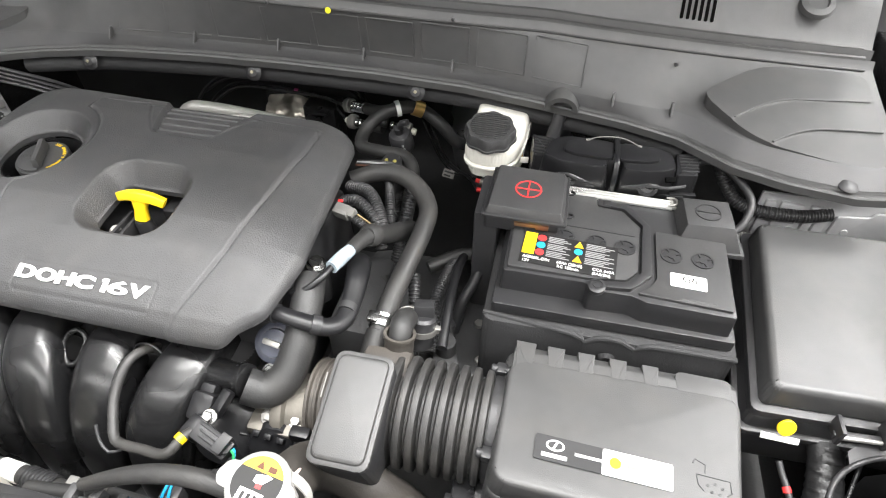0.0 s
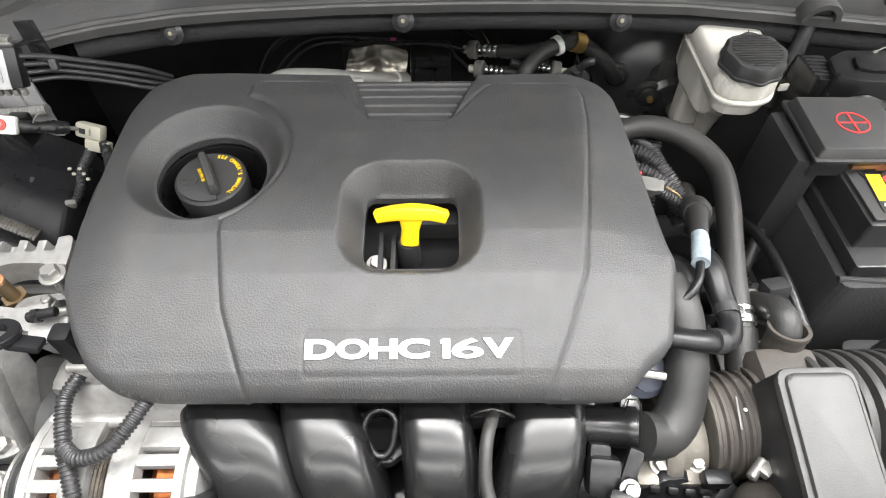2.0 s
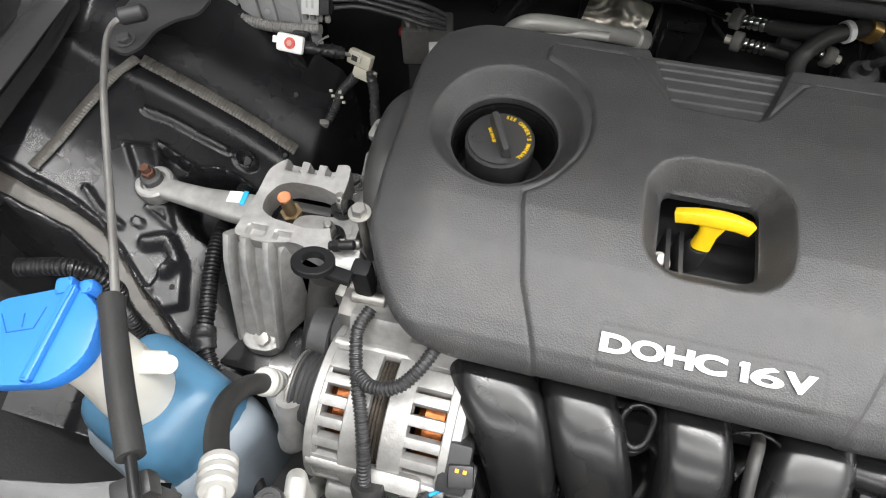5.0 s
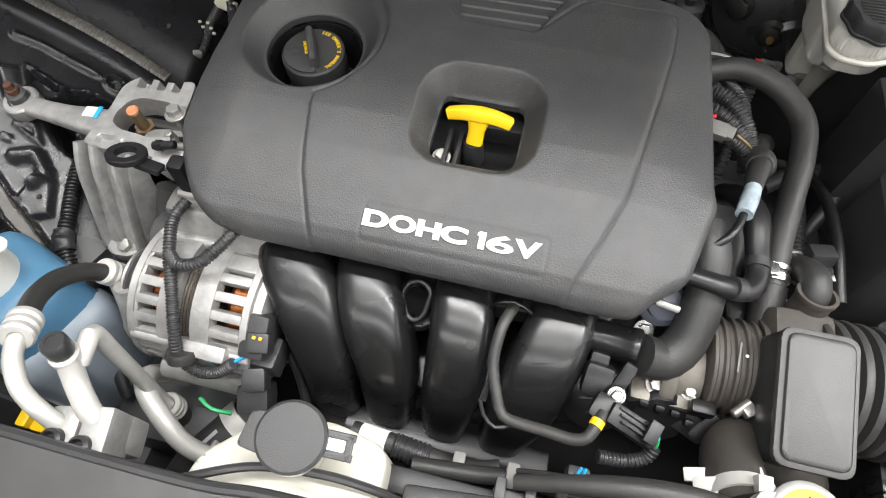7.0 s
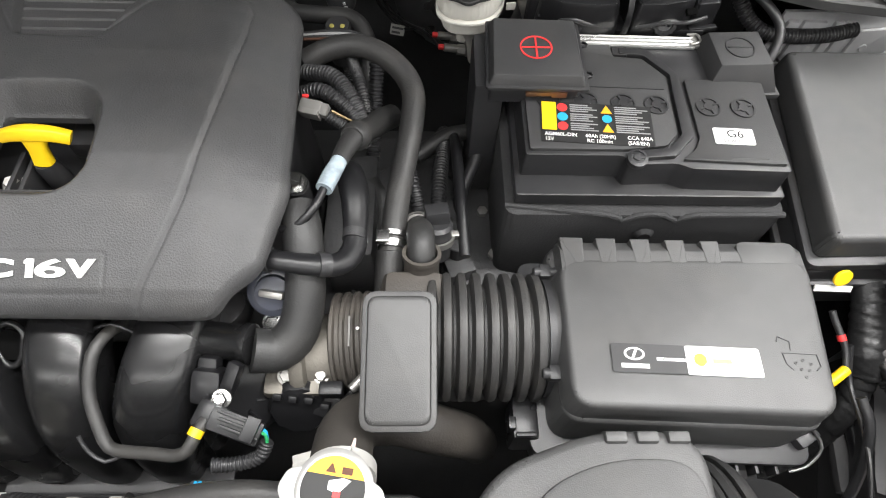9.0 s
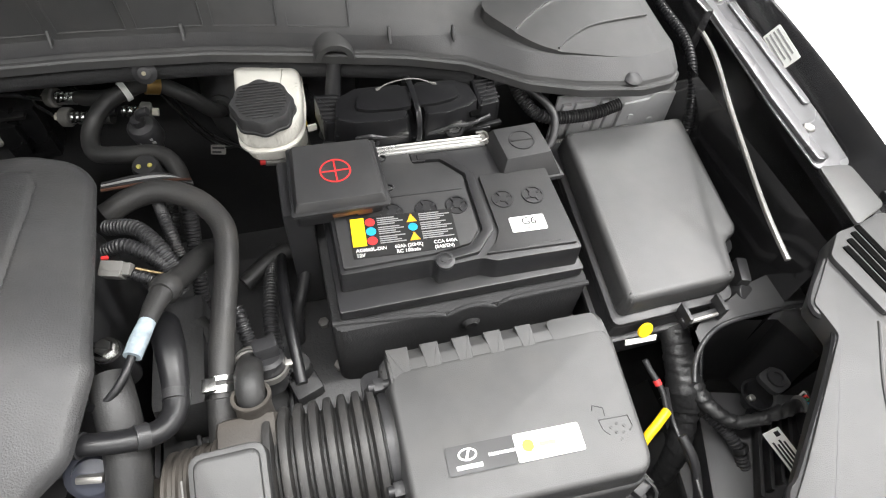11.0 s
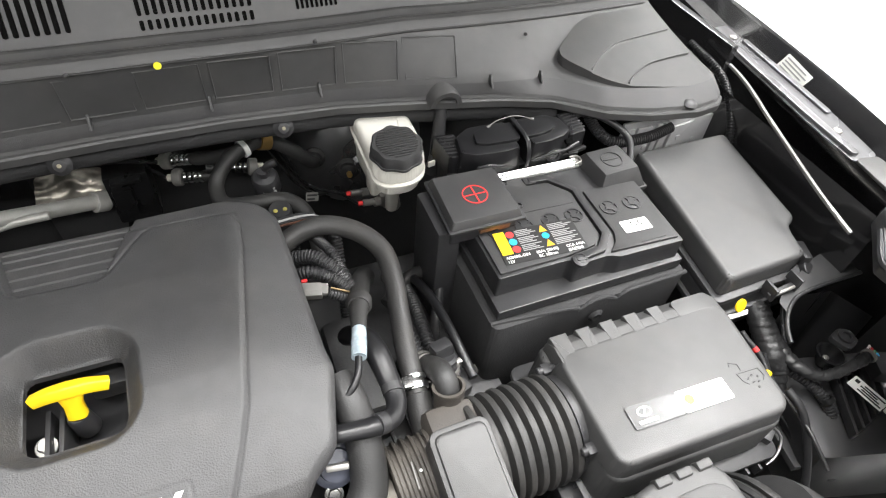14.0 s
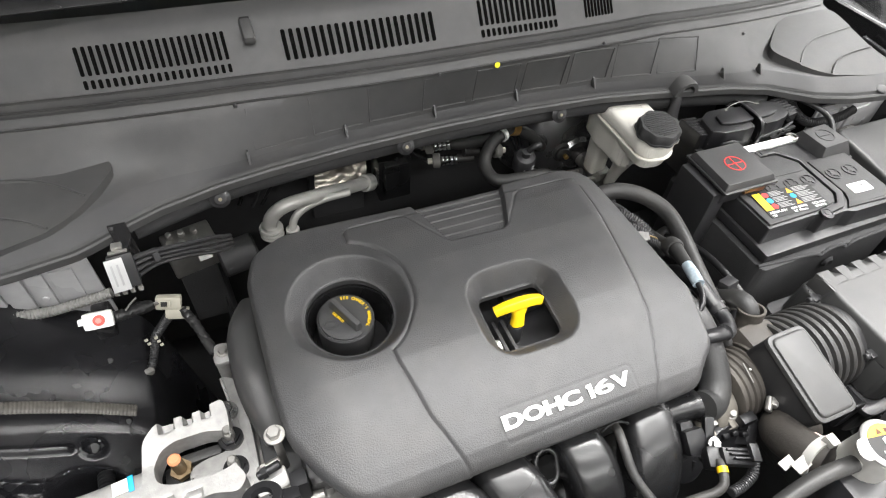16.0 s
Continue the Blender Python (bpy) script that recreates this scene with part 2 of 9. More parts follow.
def lathe(profile, o=(0, 0, 0), d=(0, 0, 1), seg=24, lobes=0, depth=0.0):
    """Turns (radius, height) pairs round the axis d through o, closed into a ring where both ends have a radius; lobes make a scalloped grip."""
    vs, fs = [], []
    for r, h in profile:
        for i in range(seg):
            a = 2 * math.pi * i / seg
            q = r * (1 + (depth * math.cos(lobes * a) if lobes else 0))
            vs.append((q * math.cos(a), q * math.sin(a), h))
    for j in range(len(profile) - 1):
        for i in range(seg):
            k = (i + 1) % seg
            fs.append((j * seg + i, j * seg + k, (j + 1) * seg + k, (j + 1) * seg + i))
    last = (len(profile) - 1) * seg
    if profile[0][0] > 0 and profile[-1][0] > 0:
        fs += [(last + i, last + (i + 1) % seg, (i + 1) % seg, i) for i in range(seg)]
    bm = mesh_bm(vs, fs)
    bmesh.ops.remove_doubles(bm, verts=bm.verts[:], dist=1e-6)
    bm.transform(axis_pose(o, d))
    return bm


def cyl(o, d, r, h, bevel=0.001, seg=20):
    b = min(bevel, r * 0.4, h * 0.4)
    return lathe([(0, 0), (r - b, 0), (r, b), (r, h - b), (r - b, h), (0, h)], o, d, seg)


def spline(pts, step=0.006):
    """A smooth line through the points, resampled."""
    P = [np.array(p, float) for p in pts]
    if len(P) == 2:
        n = max(2, int(np.linalg.norm(P[1] - P[0]) / step))
        return [P[0] + (P[1] - P[0]) * i / n for i in range(n + 1)]
    P = [2 * P[0] - P[1]] + P + [2 * P[-1] - P[-2]]
    out = []
    for i in range(1, len(P) - 2):
        a, b, c, d = P[i - 1:i + 3]
        n = max(2, int(np.linalg.norm(c - b) / step))
        for j in range(n):
            t = j / n
            out.append(0.5 * (2 * b + (c - a) * t + (2 * a - 5 * b + 4 * c - d) * t * t + (3 * b - a - 3 * c + d) * t ** 3))
    out.append(P[-2])
    return out


def tube(pts, r, seg=12, step=0.006, ridge=0.0, pitch=0.004, flat=1.0, ends=True):
    """A hose or wire through the points; r is one radius or one per point; ridge and pitch corrugate it."""
    if ridge:
        step = min(step, pitch / 4)
    line = spline(pts, step)
    n = len(line)
    radii = np.interp(np.linspace(0, 1, n), np.linspace(0, 1, len(r)), r) if hasattr(r, "__len__") else np.full(n, r)
    vs, fs, dist, prev = [], [], 0.0, None
    for i, p in enumerate(line):
        tan = line[min(i + 1, n - 1)] - line[max(i - 1, 0)]
        tan = tan / (np.linalg.norm(tan) + 1e-12)
        if prev is None:
            u = np.cross(tan, [0, 0, 1.0])
            if np.linalg.norm(u) < 0.1:
                u = np.cross(tan, [0, 1.0, 0])
        else:
            u = prev - tan * np.dot(prev, tan)
        u = u / np.linalg.norm(u)
        prev, v = u, np.cross(tan, u)
        if i:
            dist += np.linalg.norm(p - line[i - 1])
        q = radii[i] + (ridge * (1 if math.sin(2 * math.pi * dist / pitch) > 0 else -1) if ridge else 0)
        for k in range(seg):
            a = 2 * math.pi * k / seg
            vs.append(p + q * (math.cos(a) * u + flat * math.sin(a) * v))
    for i in range(n - 1):
        for k in range(seg):
            l = (k + 1) % seg
            fs.append((i * seg + k, i * seg + l, (i + 1) * seg + l, (i + 1) * seg + k))
    if ends:
        fs.append(tuple(range(seg))[::-1])
        fs.append(tuple((n - 1) * seg + k for k in range(seg)))
    return mesh_bm(vs, fs)


def sweep(pts, widths, heights, side=(1, 0, 0), power=2.6, seg=28, step=0.008):
    """A duct of rounded-square section along the points, its width kept along side."""
    line = spline(pts, step)
    n = len(line)
    at = np.linspace(0, 1, n)
    W = np.interp(at, np.linspace(0, 1, len(widths)), widths)
    Hh = np.interp(at, np.linspace(0, 1, len(heights)), heights)
    s0, vs, fs = np.array(side, float), [], []
    for i, p in enumerate(line):
        tan = line[min(i + 1, n - 1)] - line[max(i - 1, 0)]
        tan /= np.linalg.norm(tan)
        s = s0 - tan * np.dot(s0, tan)
        s /= np.linalg.norm(s)
        up = np.cross(s, tan)
        for k in range(seg):
            a = 2 * math.pi * k / seg
            c, d = math.cos(a), math.sin(a)
            vs.append(p + s * W[i] / 2 * math.copysign(abs(c) ** (2 / power), c) + up * Hh[i] / 2 * math.copysign(abs(d) ** (2 / power), d))
    for i in range(n - 1):
        for k in range(seg):
            l = (k + 1) % seg
            fs.append((i * seg + k, i * seg + l, (i + 1) * seg + l, (i + 1) * seg + k))
    fs.append(tuple(range(seg))[::-1])
    fs.append(tuple((n - 1) * seg + k for k in range(seg)))
    return mesh_bm(vs, fs)


# signed distances in the plan, negative inside
def sd_poly(X, Y, poly):
    P = np.array(poly, float)
    d, s = np.full(X.shape, 1e9), np.ones(X.shape)
    for i in range(len(P)):
        a, b = P[i], P[i - 1]
        e = b - a
        wx, wy = X - a[0], Y - a[1]
        t = np.clip((wx * e[0] + wy * e[1]) / (e @ e), 0, 1)
        d = np.minimum(d, (wx - e[0] * t) ** 2 + (wy - e[1] * t) ** 2)
        c1, c2, c3 = Y >= a[1], Y < b[1], e[0] * wy > e[1] * wx
        s = np.where((c1 & c2 & c3) | (~c1 & ~c2 & ~c3), -s, s)
    return s * np.sqrt(d)


def sd_line(X, Y, pts):
    d = np.full(X.shape, 1e9)
    for a, b in zip(pts[:-1], pts[1:]):
        a, b = np.array(a[:2], float), np.array(b[:2], float)
        e = b - a
        t = np.clip(((X - a[0]) * e[0] + (Y - a[1]) * e[1]) / (e @ e + 1e-12), 0, 1)
        d = np.minimum(d, np.hypot(X - a[0] - e[0] * t, Y - a[1] - e[1] * t))
    return d


def sd_circle(X, Y, x, y, r):
    return np.hypot(X - x, Y - y) - r


def step_in(v, lo, hi):
    t = np.clip((v - lo) / (hi - lo), 0, 1)
    return t * t * (3 - 2 * t)


def plate(x0, y0, x1, y1, cell, sdf, zfn, thick=0.003, m=None):
    """A moulded or pressed sheet: a grid over the plan, trimmed to sdf < 0, lifted by zfn, with thickness and an edge."""
    nx, ny = int((x1 - x0) / cell) + 1, int((y1 - y0) / cell) + 1
    X, Y = np.meshgrid(np.linspace(x0, x1, nx), np.linspace(y0, y1, ny), indexing="ij")
    S, h = sdf(X, Y), cell * 0.25
    GX, GY = (sdf(X + h, Y) - sdf(X - h, Y)) / (2 * h), (sdf(X, Y + h) - sdf(X, Y - h)) / (2 * h)
    near = np.abs(S) < cell * 0.71
    X2, Y2 = np.where(near, X - S * GX, X), np.where(near, Y - S * GY, Y)
    S2 = np.where(near, 0.0, S)
    Z = zfn(X2, Y2)
    keep = (S2[:-1, :-1] <= 0) & (S2[1:, :-1] <= 0) & (S2[1:, 1:] <= 0) & (S2[:-1, 1:] <= 0)
    idx = np.arange(nx * ny).reshape(nx, ny)
    q = np.stack([idx[:-1, :-1], idx[1:, :-1], idx[1:, 1:], idx[:-1, 1:]], -1)[keep]
    used = np.unique(q)
    remap = np.full(nx * ny, -1)
    remap[used] = np.arange(len(used))
    q = remap[q]
    top = np.stack([X2.ravel(), Y2.ravel(), Z.ravel()], 1)[used]
    n = len(top)
    low = top - np.array([0, 0, thick])
    edges = open_edges(q)
    sides = [(a, b, b + n, a + n) for a, b in edges]
    bm = mesh_bm(np.vstack([top, low]), [tuple(map(int, f)) for f in q] + [tuple(int(i) + n for i in f[::-1]) for f in q] + sides)
    if m is not None:
        bm.transform(m)
    return bm


def open_edges(q):
    """The open edges of a set of quads, each as it runs in its face, turned round."""
    seen = {}
    for f in q:
        for i in range(4):
            a, b = int(f[i]), int(f[(i + 1) % 4])
            if (b, a) in seen:
                del seen[(b, a)]
            else:
                seen[(a, b)] = 1
    return [(b, a) for a, b in seen]


def letters(text, size, m, depth=0.0006, bold=0.0, stretch=1.0, align="LEFT"):
    """Raised writing in the built-in font, on the plane of m."""
    cu = bpy.data.curves.new("writing", "FONT")
    cu.body, cu.size, cu.extrude, cu.offset, cu.align_x = text, size, depth, bold, align
    cu.resolution_u = 3 if size < 0.5 else 8
    ob = bpy.data.objects.new("writing", cu)
    me = bpy.data.meshes.new_from_object(ob)
    bm = bmesh.new()
    bm.from_mesh(me)
    bpy.data.objects.remove(ob)
    bpy.data.meshes.remove(me)
    bpy.data.curves.remove(cu)
    bm.transform(m @ Matrix.Diagonal((stretch, 1, 1, 1)))
    return bm


def flat(m, x0, y0, x1, y1, h=0.0004, r=0.0):
    """A thin printed patch on the plane of m."""
    poly = rrect(x0, y0, x1, y1, r) if r else [(x0, y0), (x1, y0), (x1, y1), (x0, y1)]
    return prism(poly, 0, h, 0, m)


def plane_at(o, ex, ey):
    """A pose whose x and y run along ex and ey."""
    x = Vector(ex).normalized()
    z = x.cross(Vector(ey)).normalized()
    y = z.cross(x)
    m = Matrix((x, y, z)).transposed().to_4x4()
    m.translation = o
    return m


def hexbolt(name, o, d, r, parent, material=None, h=0.006, flange=True, shank=0.0):
    bm = lathe([(0, 0), (r * 0.9, 0), (r, h * 0.15), (r, h * 0.85), (r * 0.85, h), (0, h)], o, d, 6)
    if flange:
        bm = merge(bm, cyl(Vector(o), d, r * 1.45, h * 0.25, 0.0004, 18))
    if shank:
        bm = merge(bm, cyl(Vector(o) - Vector(d).normalized() * shank, d, r * 0.6, shank, 0.0003, 12))
    return part(name, bm, material or M_CHROME, parent)

# ---- the hall ----
solo("floor", box((-0.2, 0.5, -0.05), (14, 14, 0.1), 0), M_FLOOR, "white polished hall floor", "floor", kind="structure")
for nm, c, s in (("wall_north", (-0.2, 7.55, 2.0), (14.2, 0.1, 4)), ("wall_south", (-0.2, -6.55, 2.0), (14.2, 0.1, 4)),
                 ("wall_east", (6.85, 0.5, 2.0), (0.1, 13.9, 4)), ("wall_west", (-7.25, 0.5, 2.0), (0.1, 13.9, 4))):
    # west wall stays out of view; its dark tone dims reflections on cover and apron
    solo(nm, box(c, s, 0), M_DARKWALL if nm == "wall_west" else M_WALL, "unseen hall wall darkened to dim reflections" if nm == "wall_west" else "plain pale hall wall", "wall", kind="structure")
solo("ceiling", box((-0.2, 0.5, 4.05), (14.2, 14.2, 0.1), 0), M_WALL, "plain pale hall ceiling", "ceiling", kind="structure")

def strip(rows, closed=False):
    """A skin through rows of places."""
    k = len(rows[0])
    vs = [v for r in rows for v in r]
    fs = [(i * k + j, (i + 1) * k + j, (i + 1) * k + j + 1, i * k + j + 1) for i in range(len(rows) - 1) for j in range(k - 1)]
    bm = mesh_bm(vs, fs)
    bmesh.ops.recalc_face_normals(bm, faces=bm.faces[:])
    return bm


def smooth_rows(rows, step=0.02):
    cols = list(zip(*rows))
    lines = [spline(c, step) for c in cols]
    n = min(len(l) for l in lines)
    lines = [[l[int(round(i * (len(l) - 1) / (n - 1)))] for i in range(n)] for l in lines]
    return list(zip(*lines))


# ---- body round the engine bay ----
CX = -0.22                      # middle of the car


def cowl_front(x):
    """How far forward the front lip of the cowl reaches."""
    return float(np.interp(x, [-0.96, -0.91, -0.864, -0.81, -0.781, -0.751, -0.719, -0.651, -0.58, -0.473, -0.35, -0.22, -0.09, 0.0, 0.055, 0.118, 0.181, 0.213, 0.24, 0.296, 0.365, 0.404, 0.42],
                           [0.208, 0.212, 0.216, 0.224, 0.237, 0.254, 0.267, 0.282, 0.292, 0.302, 0.307, 0.307, 0.299, 0.283, 0.271, 0.258, 0.240, 0.217, 0.197, 0.177, 0.166, 0.172, 0.186]))


def cowl_section(x):
    """Section (y, z) of the cowl from its front lip to the windscreen."""
    u = abs(x + 0.265)
    f = cowl_front(x)
    side = float(step_in(np.array(u), 0.36, 0.48))
    zl = 0.848 - 0.003 * side
    wall = [(f + 0.004, zl - 0.012), (f, zl - 0.010), (f, zl - 0.001), (f + 0.002, zl + 0.001), (f + 0.006, zl + 0.001), (f + 0.008, zl + 0.005)]
    yr = 0.322 + 0.055 * (u / 0.6) ** 2
    a = (f + 0.012 + 0.020 * side, zl + 0.019)
    zr = float(np.interp(x, [-0.95, -0.6, -0.27, 0.0, 0.2, 0.42], [0.927, 0.940, 0.943, 0.937, 0.919, 0.900]))
    b = (yr - 0.012, zr - 0.014)
    mid = [(a[0] + (b[0] - a[0]) * t, a[1] + (b[1] - a[1]) * (t - 0.30 * side * math.sin(math.pi * t)) + 0.003 * math.sin(math.pi * t)) for t in (0, 0.2, 0.4, 0.6, 0.8, 1)]
    rear = [(yr - 0.009, zr - 0.012), (yr - 0.004, zr - 0.003), (yr + 0.001, zr - 0.012), (yr + 0.008, zr - 0.012), (yr + 0.012, zr + 0.004), (yr + 0.017, zr + 0.001)]
    vent = [(yr + 0.020, zr + 0.003), (yr + 0.032, zr + 0.018), (yr + 0.050, zr + 0.042), (yr + 0.062, zr + 0.056), (yr + 0.085, zr + 0.062)]
    return wall + mid + rear + vent


def cowl_mesh():
    xs = np.linspace(-0.955, 0.417, 180)
    vs, fs = [], []
    secs = [cowl_section(x) for x in xs]
    k = len(secs[0])
    for x, sec in zip(xs, secs):
        vs += [(x, y, z) for y, z in sec]
    for i in range(len(xs) - 1):
        for j in range(k - 1):
            fs.append((i * k + j, (i + 1) * k + j, (i + 1) * k + j + 1, i * k + j + 1))
    bm = mesh_bm(vs, fs)
    bmesh.ops.recalc_face_normals(bm, faces=bm.faces[:])
    bmesh.ops.solidify(bm, geom=bm.faces[:], thickness=0.003)
    return bm


cowl = thing("cowl_panel", (CX, 0.36, 0.84), "dark grey moulded plastic cowl panel below the windscreen", "cowl")
part("panel", cowl_mesh(), M_COWL, cowl)


def cowl_point(x, v):
    """A place on the upright face of the cowl, v from its foot to its top, with the way up it."""
    sec = cowl_section(x)
    a, b = sec[6], sec[11]
    p = Vector((x, a[0] + (b[0] - a[0]) * v, a[1] + (b[1] - a[1]) * v + 0.004 * math.sin(math.pi * v)))
    return p, Vector((0, b[0] - a[0], b[1] - a[1])).normalized()


band = []
for i in range(138):
    x = -0.953 + i * 0.00993
    q_ = cowl_section(x)
    p5, p6 = Vector((x, *q_[5])), Vector((x, *q_[6]))
    band.append([tuple(p5 + Vector((0, -0.0010, 0.0006))), tuple(p5 * 0.5 + p6 * 0.5 + Vector((0, -0.0016, 0.0012))), tuple(p6 + Vector((0, -0.0010, 0.0006)))])
part("lip_band", strip(band), M_MATTE, cowl, "darker recessed band along the lip")
# raised frames on the upright face
for i in range(9):
    xa = -0.60 + i * 0.0745
    xb = xa + 0.064
    pa, up = cowl_point(xa, 0.1)
    pb, _ = cowl_point(xb, 0.1)
    ex = (pb - pa).normalized()
    n = ex.cross(up).normalized()
    if n.y > 0:
        n = -n
    h = 0.050
    fr = []
    for o, e, l in ((pa, ex, (pb - pa).length), (pa + up * h, ex, (pb - pa).length), (pa, up, h), (pb, up, h)):
        fr.append(tube([o - n * 0.0004, o + e * l - n * 0.0004], 0.0010, 6, 0.05))
    part("rib_frame", merge(*fr), M_COWL, cowl)
for i, x in enumerate((-0.61, -0.485, -0.36, -0.235, -0.11, 0.10, 0.17)):
    p, up = cowl_point(x, 0.0)
    part("gusset", box(p + Vector((0, -0.005, 0.005)), (0.003, 0.014, 0.014), 0.001, taper=(1, 0.3), shift=(0, 0.004)), M_COWL, cowl)
    if i % 2 == 0:
        part("pin", cyl(p + up * 0.066 + Vector((0, -0.003, 0)), (0, -1, 0.2), 0.0025, 0.004), M_BLACK, cowl)
p, up = cowl_point(-0.276, 0.95)
part("paint_dot", cyl(p + Vector((0, -0.002, 0.003)), (0, -1, 0.3), 0.004, 0.001), mat("yellow_green_mark", (0.75, 0.68, 0.02), 0.5), cowl, "yellow paint dot")
# hump over the harness
hump = lathe([(0.015, 0), (0.021, 0), (0.022, 0.003), (0.021, 0.034), (0.015, 0.034)], (0.040, 0.268, 0.846), (0, 1, 0.10), 28)
bmesh.ops.delete(hump, geom=[v for v in hump.verts if v.co.z < 0.843], context="VERTS")
part("hump", hump, M_COWL, cowl)
sec = cowl_section(0.33)
part("screw_boss", lathe([(0, 0), (0.022, 0), (0.020, 0.006), (0.013, 0.008), (0.012, 0.005), (0, 0.005)], (0.333, sec[20][0] - 0.004, sec[20][1] - 0.002), (0, -0.5, 0.85), 28), M_COWL, cowl)


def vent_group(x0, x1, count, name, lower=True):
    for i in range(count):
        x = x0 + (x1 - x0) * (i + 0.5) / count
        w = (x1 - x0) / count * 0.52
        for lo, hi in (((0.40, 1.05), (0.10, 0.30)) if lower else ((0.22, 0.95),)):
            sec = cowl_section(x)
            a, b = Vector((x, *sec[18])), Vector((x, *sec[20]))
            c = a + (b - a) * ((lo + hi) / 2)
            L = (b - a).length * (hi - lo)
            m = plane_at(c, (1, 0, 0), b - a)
            # no cut-out: a near-black patch paints the shade of each vent slot
            part("slot", prism(rrect(-w / 2, -L / 2, w / 2, L / 2, w * 0.4, 3), -0.001, 0.0012, 0, m), M_OPENSHADE, cowl)


# two rubber seals; the third, thinnest tube draws the shadow line under the bead
for dy, dz, r_ in ((0.0045, -0.0055, 0.0042), (0.0185, 0.0015, 0.0024), (-0.0115, -0.0125, 0.0016)):
    line = []
    for i in range(28):
        x = -0.945 + i * 0.0500
        q_ = cowl_section(min(x, 0.41))
        yr_, zr_ = q_[12][0] + 0.009, q_[12][1] + 0.012
        line.append((min(x, 0.41), yr_ + dy, zr_ + dz))
    part("seal_and_shade_line", tube(line, r_, 8, 0.02), M_RUBBER, cowl)
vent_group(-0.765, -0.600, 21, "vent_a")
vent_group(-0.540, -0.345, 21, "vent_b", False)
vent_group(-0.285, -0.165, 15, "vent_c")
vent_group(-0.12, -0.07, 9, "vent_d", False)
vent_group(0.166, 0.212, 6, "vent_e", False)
# washer nozzle
sec = cowl_section(-0.575)
nz = thing("washer_nozzle", (-0.575, sec[20][0], sec[20][1]), "small grey washer nozzle set on the cowl vents", "nozzle")
part("body", box((-0.575, sec[20][0] - 0.004, sec[20][1] + 0.003), (0.016, 0.034, 0.010), 0.004, (30, 0, 0), (0.8, 0.8)), M_COWL, nz)
part("jet", box((-0.575, sec[20][0] + 0.006, sec[20][1] + 0.009), (0.012, 0.010, 0.006), 0.002, (30, 0, 0)), M_INK, nz)

# smooth covers over both strut towers
for sgn, nm in ((1, "right"), (-1, "left")):
    def X_(u):
        return CX + u if sgn > 0 else -0.33 - u
    poly = [(X_(0.421), 0.288), (X_(0.450), 0.253), (X_(0.470), 0.232), (X_(0.494), 0.217), (X_(0.561), 0.201), (X_(0.601), 0.196), (X_(0.616), 0.206), (X_(0.618), 0.28), (X_(0.615), 0.352), (X_(0.507), 0.350), (X_(0.478), 0.337)]
    if sgn < 0:
        poly = poly[::-1]
    po = rounded([(x, y + (0.0 if sgn > 0 else 0.028)) for x, y in poly], 0.02, 4)

    def zc(X, Y, po=po, sgn=sgn):
        d = -sd_poly(X, Y, po)
        u = X - CX if sgn > 0 else -0.33 - X
        Y = Y if sgn > 0 else Y - 0.028
        one = sd_poly(u, Y, [(0.43, 0.20), (0.458, 0.252), (0.487, 0.275), (0.520, 0.291), (0.565, 0.297), (0.612, 0.302), (0.70, 0.33), (0.70, 0.1), (0.43, 0.1)])
        two = sd_poly(u, Y, [(0.47, 0.18), (0.497, 0.219), (0.515, 0.232), (0.543, 0.245), (0.576, 0.250), (0.617, 0.253), (0.70, 0.26), (0.70, 0.1), (0.47, 0.1)])
        return 0.862 + 0.20 * (Y - 0.20) + 0.0045 - 0.0012 * step_in(-one, -0.002, 0.002) - 0.0011 * step_in(-two, -0.002, 0.002)
    lid = solo("strut_tower_cover", plate(min(p[0] for p in po) - 0.01, 0.182, max(p[0] for p in po) + 0.01, 0.47, 0.0017, lambda X, Y, po=po: sd_poly(X, Y, po), zc, 0.020),
               M_COWL, "smooth dark grey plastic cover at the end of the cowl", "cover", group="cowl end covers")
    for row in (((0.458, 0.252), (0.487, 0.275), (0.520, 0.291), (0.565, 0.297), (0.612, 0.302)), ((0.497, 0.219), (0.515, 0.232), (0.543, 0.245), (0.576, 0.250), (0.617, 0.253))):
        spots = [((u + CX) if sgn > 0 else (-0.33 - u), y + (0.0 if sgn > 0 else 0.028), 0.8666 + 0.20 * (y - 0.20)) for u, y in row]
        part("step_edge", tube(spots, 0.0012, 8), M_COWL, lid)

# windscreen and what lies behind it
solo("windscreen", box((CX, 0.965, 1.338), (1.30, 1.25, 0.005), 0.001, (31, 0, 0)), M_GLASS, "sloping windscreen glass with a dark border", "windscreen")
solo("windscreen_border", box((CX, 0.448, 1.032), (1.30, 0.06, 0.003), 0.001, (31, 0, 0)), M_GLOSS, "black ceramic border along the foot of the windscreen", "trim", kind="structure")
solo("dashboard", box((CX, 0.98, 0.93), (1.36, 0.9, 0.10), 0.02), M_MATTE, "dark dashboard top behind the windscreen", "dashboard")

# open bonnet, leaning back over the bay
hood = thing("bonnet", (CX, 0.50, 1.07), "black car bonnet standing open over the engine bay", "bonnet")
hm = plane_at((-0.265, 0.50, 1.07), (1, 0, 0), (0, -0.50, 0.866))
part("skin", prism(rounded([(-0.77, 0), (0.77, 0), (0.79, 0.5), (0.66, 0.95), (0.3, 1.02), (-0.3, 1.02), (-0.66, 0.95), (-0.79, 0.5)], 0.05), -0.02, 0.0, 0.006, hm), M_PAINT, hood)
